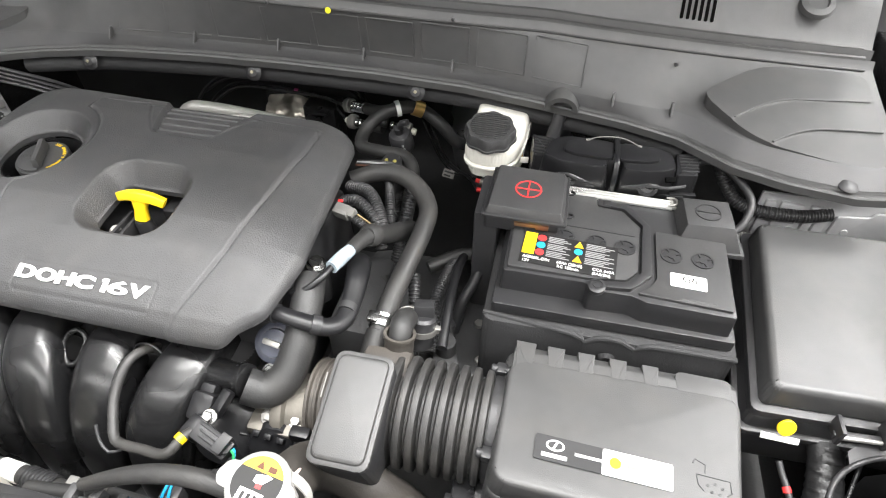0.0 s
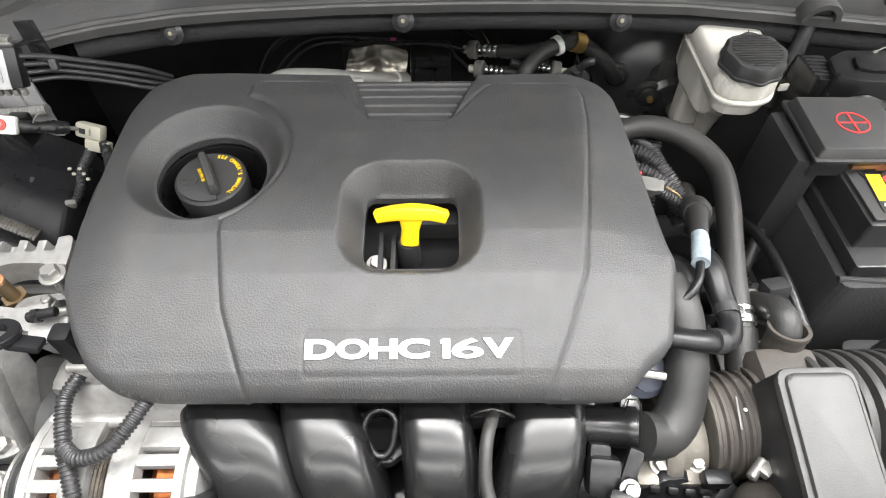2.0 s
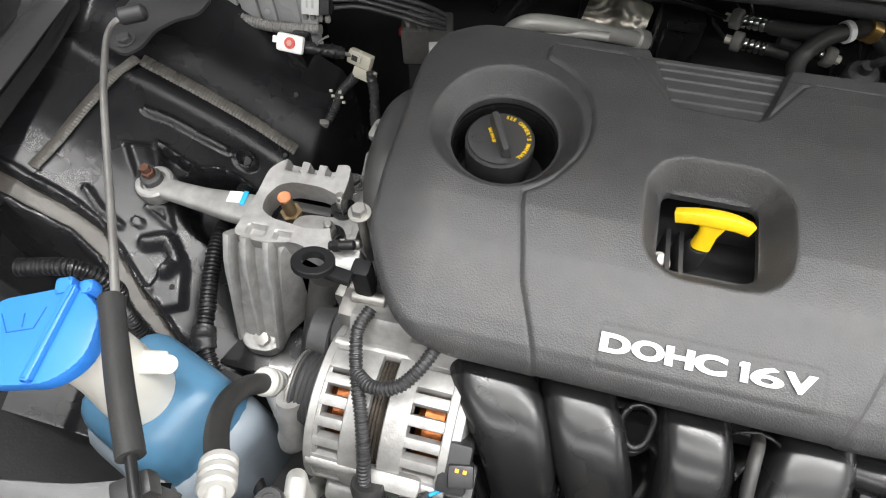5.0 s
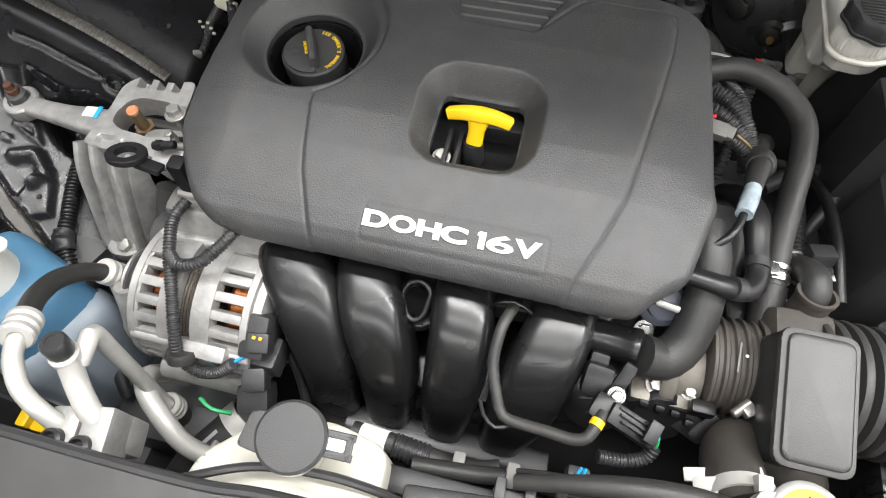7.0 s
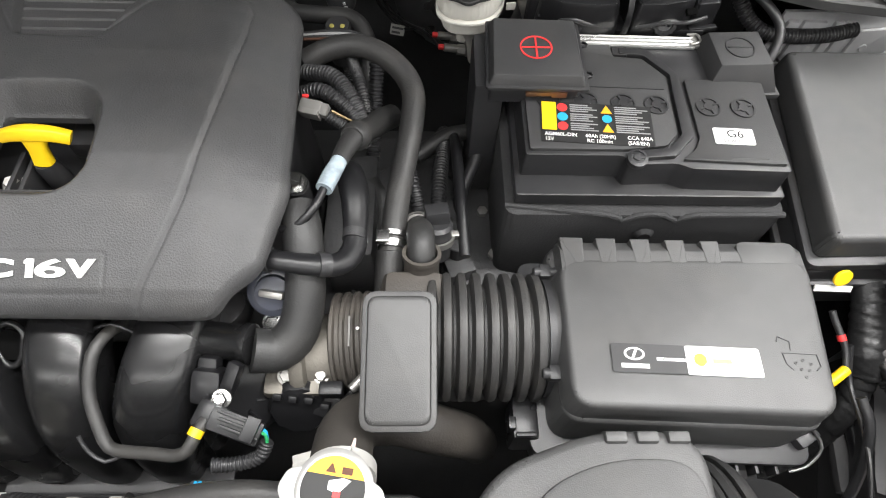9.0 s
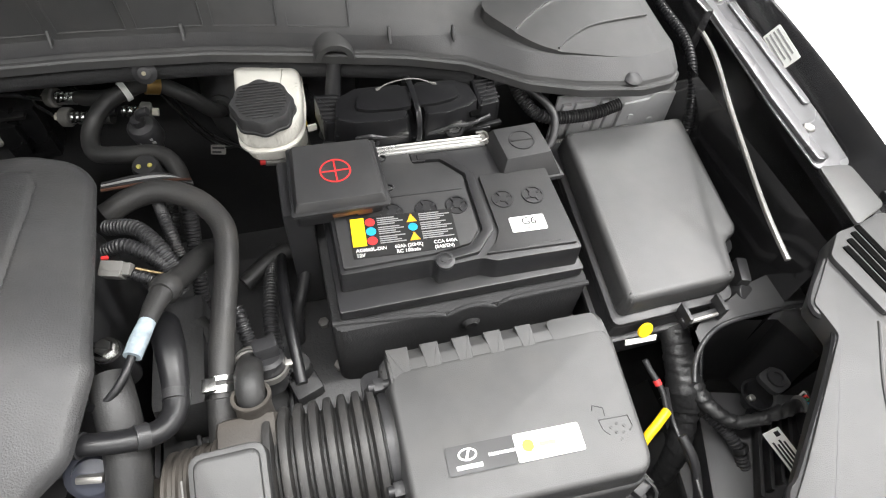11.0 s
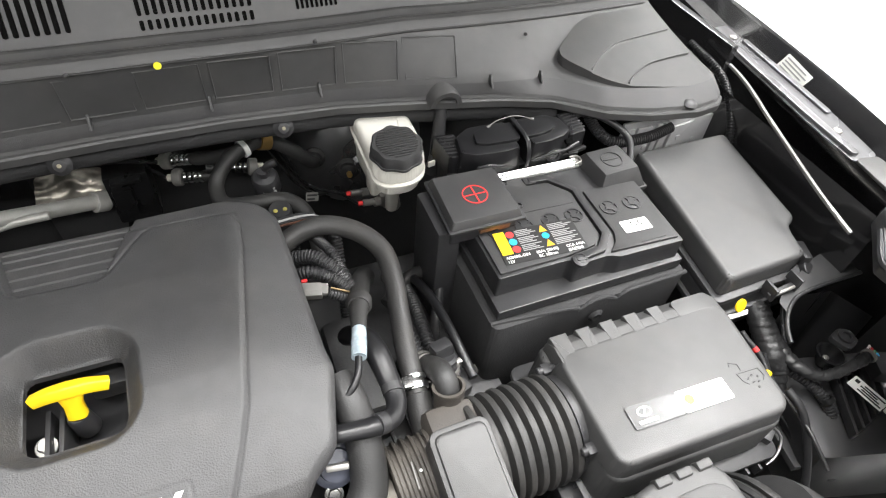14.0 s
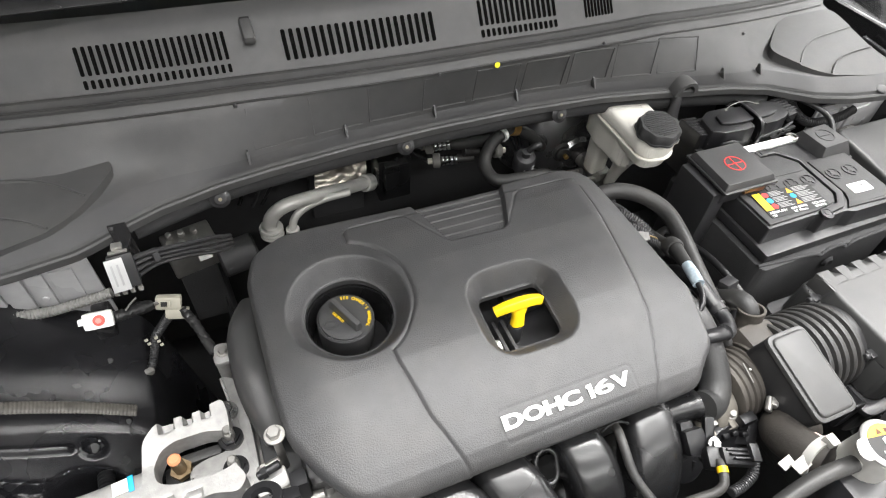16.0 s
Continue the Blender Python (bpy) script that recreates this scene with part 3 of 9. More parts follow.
part("inner_frame", prism(rounded([(-0.62, 0.06), (0.62, 0.06), (0.62, 0.5), (0.52, 0.88), (-0.52, 0.88), (-0.62, 0.5)], 0.05), 0.001, 0.014, 0.004, hm), M_PAINT, hood)
part("hinge", box((CX - 0.68, 0.50, 1.0), (0.012, 0.04, 0.16), 0.003), M_PAINT, hood)
part("hinge", box((CX + 0.68, 0.50, 1.0), (0.012, 0.04, 0.16), 0.003), M_PAINT, hood)

# firewall and dark bay walls
solo("firewall", box((CX, 0.54, 0.58), (1.50, 0.02, 0.72), 0.002), M_FELT, "dark insulated firewall behind the engine", "firewall", kind="structure")
solo("bay_side_left", box((-0.958, 0.395, 0.58), (0.012, 0.30, 0.70), 0.002), M_PAINT, "black painted side wall of the bay", "panel", kind="structure")
solo("bay_side_right", box((0.475, 0.395, 0.56), (0.012, 0.30, 0.64), 0.002), M_PAINT, "black painted side wall of the bay", "panel", kind="structure")
solo("bay_floor", box((CX, 0.05, 0.24), (1.50, 1.0, 0.02), 0.002), M_DARK, "dark undertray below the engine", "undertray", kind="structure")
solo("firewall_ledge", tube([(x, cowl_front(x) + 0.030, 0.818) for x in (-0.76, -0.65, -0.55, -0.45, -0.35, -0.25, -0.15, -0.08, -0.02, 0.04, 0.10, 0.16, 0.20)], 0.019, 14, 0.03, flat=0.8),
     M_FELT, "dark seal flange under the cowl lip", "seal")
for x in (-0.655, -0.404, -0.160):
    y = cowl_front(x) + 0.003
    c = thing("push_clip", (x, y, 0.826), "round black push clip with a pale pin under the cowl lip", "clip", group="cowl clips")
    part("head", lathe([(0, 0), (0.0115, 0), (0.0125, 0.002), (0.008, 0.004), (0.0065, 0.006), (0, 0.007)], (x, y, 0.828), (0, -1, 0.45), 20), M_BLACK, c)
    part("pin", lathe([(0, 0), (0.0024, 0), (0.0022, 0.0012), (0, 0.0016)], (x, y - 0.0062, 0.8310), (0, -1, 0.45), 14), mat("pale_pin", (0.26, 0.24, 0.17), 0.5), c)

# ---- fender side on the right of the bay ----
fr = thing("fender", (0.58, 0.20, 0.30), "dark grey painted front fender with its folded upper edge", "fender")


rows = []
for y, xi, xo in ((0.75, 0.60, 0.65), (0.45, 0.565, 0.600), (0.30, 0.537, 0.585), (0.15, 0.520, 0.568), (0.06, 0.505, 0.553), (-0.05, 0.492, 0.532), (-0.12, 0.47, 0.515)):
    rows.append([(xi - 0.018, y, 0.835), (xi - 0.014, y, 0.848), (xi + 0.014, y, 0.851), (xi + 0.018, y, 0.842), (xi + 0.6 * (xo - xi), y, 0.846), (xo - 0.006, y, 0.868), (xo, y, 0.872), (xo + 0.006, y, 0.866), (xo + 0.010, y, 0.82), (xo + 0.012, y, 0.65), (xo + 0.012, y, 0.40)])
bm = strip(smooth_rows(rows))
bmesh.ops.solidify(bm, geom=bm.faces[:], thickness=0.002)
part("skin", bm, M_PAINT, fr)
for q in ((0.532, 0.302), (0.502, 0.067), (0.492, -0.005)):
    hexbolt("bolt", (q[0], q[1], 0.8515), (0, 0, 1), 0.0065, fr, M_STEEL)
stm = plane_at((0.5580, 0.198, 0.8545), (-0.10, -1, -0.10), (0.010, -0.005, 0.018))
part("sticker", flat(stm, -0.028, -0.011, 0.028, 0.011, 0.0012, 0.002), M_LABEL, fr, "small white information sticker")
for j in range(4):
    part("print_bar", flat(stm, -0.024, -0.0090 + j * 0.0048, 0.024 - 0.006 * (j % 2), -0.0070 + j * 0.0048, 0.0016), M_GREYPRINT, fr)
# flange strip carrying the bolts
part("flange", prism(rounded([(0.510, 0.335), (0.550, 0.340), (0.530, 0.09), (0.515, 0.012), (0.474, 0.012), (0.480, 0.10)], 0.010), 0.8525, 0.8545, 0.0008), M_FLANGE, fr, "bare grey bolted flange")
part("flange_step", prism(rounded([(0.509, 0.325), (0.522, 0.328), (0.497, 0.11), (0.488, 0.02), (0.478, 0.022), (0.484, 0.11)], 0.004), 0.8540, 0.8600, 0.002), M_FLANGE, fr)
part("flange_step", prism(rounded([(0.538, 0.29), (0.548, 0.29), (0.528, 0.10), (0.518, 0.10)], 0.004), 0.8540, 0.8580, 0.002), M_FLANGE, fr)
part("flange_hole", cyl((0.492, 0.030, 0.8535), (0, 0, 1), 0.0065, 0.0016, 0.0003), M_INK, fr)
part("front_bracket", prism(rounded([(0.474, 0.014), (0.508, 0.010), (0.507, -0.042), (0.464, -0.058)], 0.006), 0.8545, 0.8585, 0.001), M_BOX, fr, "grey plastic bracket plate")

# inner wing wall, its pale edge and the sealer
solo("inner_wing", strip([[(0.445, y, 0.838), (0.452, y, 0.72), (0.47, y, 0.45), (0.48, y, 0.26)] for y in (0.53, 0.30, 0.15, 0.0, -0.07)]), M_PAINT, "black painted inner wing panel", "panel", kind="structure")
solo("headlamp_bulkhead", strip([[(0.56, y, 0.835), (0.555, y, 0.60), (0.50, y, 0.40), (0.40, y, 0.27)] for y in (0.0, -0.10, -0.25, -0.46)]), M_MATTE, "dark panel behind the headlamp housing", "panel", kind="structure")
solo("panel_edge", tube([(0.503, 0.38, 0.850), (0.492, 0.324, 0.847), (0.476, 0.216, 0.849), (0.445, 0.118, 0.845), (0.418, 0.020, 0.838), (0.408, -0.026, 0.834), (0.404, -0.064, 0.829)], 0.0028, 8, 0.02), M_STEEL, "pale folded edge of the inner wing panel", "trim", kind="structure")
solo("drain_hose", tube([(0.445, 0.30, 0.86), (0.452, 0.225, 0.845), (0.446, 0.17, 0.80), (0.440, 0.15, 0.74)], 0.0058, 12, ridge=0.0005, pitch=0.004), M_CONN, "black corrugated hose beside the fender", "hose")
cp = thing("rear_corner_panel", (0.37, 0.215, 0.70), "grey primed body panel with folds behind the fuse box", "panel")
part("sheet", box((0.375, 0.214, 0.768), (0.17, 0.004, 0.075), 0.001), M_PRIMER, cp)
for x, w in ((0.302, 0.012), (0.326, 0.026), (0.352, 0.010), (0.366, 0.012)):
    part("fold", box((x, 0.210, 0.770), (w, 0.006, 0.052), 0.002, (0, 2, 0)), M_PRIMER, cp)
part("raised_plate", prism(rounded([(0, 0), (0.072, 0.004), (0.074, 0.058), (0.040, 0.060), (0.036, 0.052), (0.002, 0.048)], 0.004), -0.002, 0.002, 0.001, plane_at((0.378, 0.209, 0.738), (1, 0, 0), (0, 0, 1))), M_PRIMER, cp)
for x, z in ((0.335, 0.760), (0.395, 0.765), (0.425, 0.756)):
    part("dimple", cyl((x, 0.2075, z), (0, -1, 0.05), 0.0045, 0.002, 0.0008), M_PRIMER, cp)
part("sealer_bead", tube([(0.27, 0.200, 0.742), (0.31, 0.198, 0.740), (0.35, 0.198, 0.743), (0.38, 0.198, 0.748), (0.40, 0.202, 0.745)], 0.008, 10, ridge=0.0006, pitch=0.004), M_SEAM, cp, "grey bead of seam sealer")
cowl_clip = thing("push_clip", (0.354, 0.178, 0.852), "round black push clip on the cowl end", "clip", group="cowl clips")
part("head", lathe([(0, 0), (0.010, 0), (0.011, 0.002), (0.007, 0.005), (0, 0.0055)], (0.354, 0.180, 0.850), (0, -0.2, 1), 20), M_BLACK, cowl_clip)


# ---- engine cover ----
COVER = [(-0.560, -0.130), (-0.272, -0.132), (-0.236, -0.131), (-0.223, -0.116), (-0.209, -0.106), (-0.202, -0.098), (-0.187, -0.036), (-0.190, -0.020), (-0.195, 0.100), (-0.198, 0.155), (-0.212, 0.170), (-0.245, 0.174), (-0.320, 0.172), (-0.440, 0.172), (-0.560, 0.177), (-0.600, 0.176), (-0.636, 0.163), (-0.648, 0.130), (-0.648, 0.0), (-0.645, -0.050), (-0.626, -0.088), (-0.607, -0.114), (-0.588, -0.126)]
COVER = rounded(COVER, 0.010, 4)
CAPX, CAPY = -0.556, 0.056
ARC = [(CAPX + r * math.cos(radians(a)), CAPY + r * math.sin(radians(a))) for a, r in ((a, float(np.interp(a, [-68, -35, 5, 35, 75], [0.0687, 0.0650, 0.0685, 0.0730, 0.0810]))) for a in range(75, -69, -11))]
OPEN = rrect(-0.424, -0.036, -0.350, 0.030, 0.012, 4)
GRILLE = [(-0.452, 0.18), (-0.430, 0.103), (-0.424, 0.098), (-0.360, 0.096), (-0.352, 0.101), (-0.322, 0.18)]
CREASES = [[(-0.498, -0.131), (-0.519, -0.077), (-0.530, -0.02), ARC[-1]],
           [(-0.290, -0.131), (-0.273, -0.09), (-0.260, -0.054), (-0.245, 0.042), (-0.237, 0.10), (-0.235, 0.133), (-0.240, 0.146), (-0.252, 0.150), (-0.309, 0.151), (-0.322, 0.144), (-0.352, 0.101), (-0.360, 0.096), (-0.424, 0.098), (-0.430, 0.103), (-0.448, 0.130), (-0.460, 0.152), (-0.470, 0.157), (-0.526, 0.157), (-0.535, 0.150), ARC[0]],
           ARC]
BADGE = rrect(-0.4585, -0.1215, -0.3105, -0.0945, 0.004, 3)


def soft_clip(t):
    """A ramp from 0 to 1 with short rounded ends."""
    t = np.clip(t, 0, 1)
    return np.where(t < 0.2, 1.25 * t * t / 0.4, np.where(t > 0.8, 1 - 1.25 * (1 - t) ** 2 / 0.4, 1.25 * (t - 0.1)))


def cover_height(X, Y):
    d = np.maximum(-sd_poly(X, Y, COVER), 0)
    z = np.interp(Y, [-0.14, -0.131, -0.118, -0.105, -0.085, -0.055, -0.02, 0.02, 0.08, 0.13, 0.18], [0.800, 0.806, 0.8185, 0.8245, 0.8315, 0.8415, 0.8485, 0.852, 0.857, 0.857, 0.853])
    right = np.interp(Y, [-0.135, -0.10, -0.035, 0.04, 0.12, 0.18], [0.804, 0.8215, 0.8345, 0.834, 0.834, 0.832])
    left = np.interp(Y, [-0.135, -0.10, -0.05, 0.0, 0.10, 0.18], [0.797, 0.808, 0.824, 0.833, 0.840, 0.840])
    z = z - (z - right) * (1 - np.clip((-0.190 - X) / 0.062, 0, 1)) ** 1.5 - (z - left) * (1 - np.clip((X + 0.650) / 0.060, 0, 1)) ** 1.6
    z = z - 0.006 * (1 - np.minimum(d / 0.007, 1)) ** 2.4
    mid = step_in(-sd_poly(X, Y, [(-0.49, -0.2), (-0.498, -0.131), (-0.519, -0.077), (-0.530, -0.02), *ARC[::-1], (-0.535, 0.157), (-0.235, 0.150), (-0.237, 0.10), (-0.245, 0.042), (-0.260, -0.054), (-0.273, -0.09), (-0.290, -0.131), (-0.30, -0.2)]), -0.001, 0.0045)
    z = z + 0.0022 * mid
    g = sd_poly(X, Y, GRILLE)
    z = z - 0.007 * step_in(-g, 0, 0.004)
    inside = (g < -0.005) & (Y < 0.166)
    z = np.where(inside, z + 0.0016 * (np.mod(Y - 0.098, 0.0125) < 0.0032), z)
    for c in CREASES:
        z = z - 0.0012 * (1 - step_in(sd_line(X, Y, c), 0.0002, 0.0020))
    r = np.hypot(X - CAPX, Y - CAPY)
    z = z - 0.022 * (1 - soft_clip((r - 0.046) / 0.0185))
    o = sd_poly(X, Y, rrect(-0.417, -0.030, -0.357, 0.024, 0.012, 4))
    z = z - 0.024 * (1 - soft_clip((o - 0.006) / 0.020))
    b = sd_poly(X, Y, BADGE)
    z = z - 0.0006 * (1 - step_in(np.abs(b), 0.0004, 0.0018))
    return z


def cover_sdf(X, Y):
    s = sd_poly(X, Y, COVER)
    s = np.maximum(s, -sd_circle(X, Y, CAPX, CAPY, 0.0455))
    return np.maximum(s, -sd_poly(X, Y, OPEN))


engine_cover = thing("engine_cover", (-0.42, 0.04, 0.77), "large grey textured plastic engine cover with white lettering", "engine cover")
part("shell", plate(-0.660, -0.140, -0.176, 0.186, 0.0012, cover_sdf, cover_height, 0.006), M_COVER, engine_cover)


def on_cover(x, y):
    f = lambda a, b: float(cover_height(np.array([[a]]), np.array([[b]]))[0, 0])
    z, e = f(x, y), 0.006
    return Vector((x, y, z)), Vector((2 * e, 0, f(x + e, y) - f(x - e, y))), Vector((0, 2 * e, f(x, y + e) - f(x, y - e)))


pa_, pb_ = on_cover(-0.386, -0.1120)[0], on_cover(-0.386, -0.1000)[0]
pm = plane_at(pa_ + Vector((0.0015, -0.0003, 0.0012)), (1, 0, 0), pb_ - pa_)


def fitted(ch, x0, x1, h):
    """A letter stretched to run from x0 to x1 and to stand h high."""
    g = letters(ch, 1.0, Matrix.Identity(4), 0.03, 0.02 if ch in "16" else 0.045)
    xs, ys = [v.co.x for v in g.verts], [v.co.y for v in g.verts]
    lo, hi = min(xs), max(xs)
    g.transform(pm @ Matrix.Translation((x0, 0, 0)) @ Matrix.Diagonal(((x1 - x0) / (hi - lo), h / (max(ys) - min(ys)), 0.02, 1)) @ Matrix.Translation((-lo, -min(ys), 0)))
    return g


WORD = [("D", 705, 759), ("O", 760.5, 817.5), ("H", 819, 868), ("C", 868.5, 924), ("1", 943, 960), ("6", 963, 1018.5), ("V", 1018, 1072)]
for ch, x0, x1 in WORD:
    xa, xb = -0.0725 + (x0 - 705) * 0.0003856, -0.0725 + (x1 - 705) * 0.0003856
    if ch == "1":
        slab = [(xa + (xb - xa) * a, 0.0135 * b) for a, b in ((0.24, 0), (1, 0), (1, 1), (0.28, 1), (0, 0.90), (0, 0.74), (0.24, 0.76))]
        part("letter", prism(slab, -0.0006, 0.0006, 0, pm), M_WHITE, engine_cover)
    else:
        part("letter", fitted(ch, xa, xb, 0.0135), M_WHITE, engine_cover)

# ---- what shows through the openings ----
head = thing("cylinder_head_cover", (-0.42, 0.03, 0.60), "black plastic cylinder head cover under the engine cover", "head cover")
part("body", box((-0.425, 0.030, 0.700), (0.44, 0.24, 0.16), 0.012, taper=(0.97, 0.92)), M_BLACK, head)
part("side", sweep([(-0.650, 0.000, 0.735), (-0.660, 0.040, 0.755), (-0.662, 0.10, 0.758), (-0.650, 0.150, 0.745)], [0.04, 0.048, 0.048, 0.04], [0.07, 0.09, 0.09, 0.07]), M_BOX, head)
part("rib", box((-0.412, -0.012, 0.80), (0.004, 0.04, 0.03), 0.001), M_BLACK, head)
part("rib", box((-0.402, -0.012, 0.80), (0.004, 0.04, 0.03), 0.001), M_BLACK, head)
part("ledge", box((-0.386, -0.034, 0.795), (0.09, 0.012, 0.016), 0.003), M_BLACK, head)
part("coil", box((-0.36, 0.035, 0.80), (0.05, 0.03, 0.02), 0.004), M_BLACK, head)
hexbolt("bolt", (-0.414, -0.028, 0.792), (0, -0.2, 1), 0.0055, head, M_CHROME, 0.007)
hexbolt("bolt", (-0.1965, 0.002, 0.783), (0.05, -0.1, 1), 0.0075, head, M_CHROME, 0.009)
part("bolt_lug", merge(cyl((-0.1965, 0.002, 0.73), (0, 0, 1), 0.012, 0.053, 0.002), box((-0.206, 0.004, 0.755), (0.024, 0.022, 0.05), 0.004)), M_BLACK, head)
part("lug", box((-0.412, -0.036, 0.788), (0.024, 0.02, 0.010), 0.003), M_ALU, head, "bare cast lug")

cap = thing("oil_filler_cap", (CAPX - 0.004, CAPY + 0.004, 0.79), "black oil filler cap with a bar grip and yellow writing", "cap")
cm = plane_at((CAPX - 0.004, CAPY + 0.003, 0.829), (0.96, 0.05, 0), (0, 0.99, 0.06))
part("disc", lathe([(0, -0.04), (0.0285, -0.04), (0.0300, -0.016), (0.0300, -0.0025), (0.0285, -0.0008), (0.0282, -0.0014), (0, -0.0014)], cm.translation, cm.to_3x3() @ Vector((0, 0, 1)), 48), M_MATTE, cap)
half = prism([(0.0272 * math.cos(radians(a)), 0.0272 * math.sin(radians(a))) for a in range(112, 293, 10)], -0.003, 0.0008, 0.0006)
half.transform(cm)
part("raised_half", half, M_MATTE, cap)
emblem = merge(*[tube([Vector((-0.0165 + r * math.cos(radians(a)), -0.004 + 0.7 * r * math.sin(radians(a)), 0.0010)) for a in range(0, 361, 30)], 0.0004, 6) for r in (0.0045, 0.0075)])
emblem.transform(cm)
part("emblem", emblem, M_MATTE, cap)
bar = box((0.0, 0, 0.005), (0.0095, 0.045, 0.013), 0.003, (0, 0, 22), (0.65, 0.95))
bar.transform(cm)
part("grip", bar, M_BOX, cap)
ring_word = "SEE OWNER'S MANUAL"
for i, ch in enumerate(ring_word):
    if ch == " ":
        continue
    a = radians(82 - i * 7.4)
    lm = cm @ Matrix.Translation((0.0232 * math.cos(a), 0.0232 * math.sin(a), -0.0012)) @ Matrix.Rotation(a - math.pi / 2, 4, "Z")
    part("letter", letters(ch, 0.0050, lm, 0.0002, 0.00010, 0.95, "CENTER"), M_YELLOW, cap)
part("grade_writing", letters("SAE 0W-20", 0.0042, cm @ pose(-0.0118, 0.0085, 0.0010, 0, 0, -66), 0.0002, 0.00012, 0.8), M_YELLOW, cap)
part("well", lathe([(0.040, -0.05), (0.047, -0.05), (0.047, 0.0), (0.044, 0.0), (0.040, -0.04)], (CAPX, CAPY, 0.826), (0, 0, 1), 40), M_GLOSS, cap)

dip = thing("dipstick", (-0.387, 0.004, 0.79), "bright yellow T-shaped oil dipstick handle", "dipstick")
hp = [(-0.414, 0.0045, 0.8385), (-0.401, 0.003, 0.8435), (-0.387, 0.002, 0.8455), (-0.373, 0.0025, 0.844), (-0.360, 0.0035, 0.8385)]
part("handle", sweep(hp, [0.010, 0.011, 0.012, 0.011, 0.010], [0.009, 0.010, 0.011, 0.010, 0.009], (0, 0.35, 1), 5, 20, 0.004), M_YELLOW, dip)
part("stem", sweep([(-0.387, 0.001, 0.842), (-0.388, -0.002, 0.83), (-0.389, -0.005, 0.818)], [0.020, 0.014, 0.015], [0.009, 0.010, 0.012], (1, 0, 0), 3, 18, 0.003), M_YELLOW, dip)
part("socket", lathe([(0, 0), (0.010, 0), (0.009, 0.022), (0.0075, 0.026), (0, 0.026)], (-0.390, -0.003, 0.792), (0, -0.06, 1), 20), M_BLACK, dip)

# ---- intake manifold ----
man = thing("intake_manifold", (-0.40, -0.20, 0.56), "glossy black plastic intake manifold with four curved runners", "manifold")
RUN = [((-0.530, 0.062), (-0.506, 0.060), (-0.490, 0.054), (-0.482, 0.050), (-0.483, 0.050)),
       ((-0.459, 0.054), (-0.445, 0.056), (-0.431, 0.052), (-0.425, 0.049), (-0.427, 0.045)),
       ((-0.371, 0.052), (-0.366, 0.053), (-0.365, 0.052), (-0.367, 0.049), (-0.370, 0.044)),
       ((-0.283, 0.054), (-0.290, 0.058), (-0.299, 0.060), (-0.304, 0.055), (-0.312, 0.046))]
BACKBONE = [(-0.116, 0.745), (-0.149, 0.738), (-0.172, 0.716), (-0.186, 0.683), (-0.196, 0.625)]
for sect in RUN:
    pts = [(sect[0][0], -0.080, 0.734)] + [(c, y, z) for (c, w), (y, z) in zip(sect, BACKBONE)] + [(sect[4][0], -0.198, 0.585), (sect[4][0], -0.197, 0.572)]
    wid = [sect[0][1] * 1.04] + [w * 1.06 for c, w in sect] + [sect[4][1] * 0.98, sect[4][1] * 0.84]
    part("runner", sweep(pts, wid, [0.050, 0.054, 0.056, 0.054, 0.052, 0.048, 0.042, 0.032], (1, 0, 0), 3.2, 40, 0.004), M_GLOSS, man)
part("flange", prism(rounded([(-0.570, -0.112), (-0.545, -0.122), (-0.25, -0.118), (-0.235, -0.10), (-0.235, -0.08), (-0.570, -0.08)], 0.01), 0.715, 0.740, 0.003), M_BLACK, man)
part("web", prism(rounded([(-0.55, -0.09), (-0.265, -0.09), (-0.285, -0.14), (-0.295, -0.182), (-0.50, -0.182), (-0.525, -0.14)], 0.02), 0.55, 0.655, 0.004), M_GLOSS, man)
part("foot_flange", sweep([(-0.515, -0.214, 0.562), (-0.40, -0.214, 0.560), (-0.285, -0.214, 0.560)], [0.026, 0.028, 0.026], [0.008, 0.008, 0.008], (0, 1, 0), 4, 16), M_BLACK, man)
part("side_rim", tube([(-0.572, -0.120, 0.752), (-0.558, -0.145, 0.735), (-0.535, -0.175, 0.700), (-0.512, -0.205, 0.668), (-0.500, -0.230, 0.645)], 0.0045, 10), M_GLOSS, man)
loop = [(-0.410 + 0.013 * math.sin(a * 0.5236) * (1 if math.cos(a * 0.5236) > 0 else 0.8), -0.135 + 0.014 * math.cos(a * 0.5236), 0.752 + 0.011 * math.cos(a * 0.5236)) for a in range(13)]
part("lug_rim", tube(loop, 0.003, 10), M_GLOSS, man)
# black disc painted in for the shade inside the lug
part("lug_hole", lathe([(0, 0), (0.0125, 0), (0.0125, 0.003), (0, 0.003)], (-0.410, -0.134, 0.750), (0, -0.6, 0.75), 24), M_OPENSHADE, man)
part("foot_lip", sweep([(-0.470, -0.216, 0.606), (-0.37, -0.2165, 0.604), (-0.262, -0.216, 0.604)], [0.026, 0.026, 0.024], [0.006, 0.006, 0.006], (0, 1, 0), 4, 16), M_BLACK, man)
part("foot_bead", tube([(-0.470, -0.229, 0.6095), (-0.37, -0.2295, 0.6075), (-0.262, -0.228, 0.6075)], 0.0020, 8), M_BLACK, man)
part("lug_web", prism(rounded([(-0.440, -0.100), (-0.386, -0.100), (-0.390, -0.140), (-0.404, -0.150), (-0.412, -0.150), (-0.426, -0.140)], 0.006), 0.716, 0.729, 0.003), M_BLACK, man)
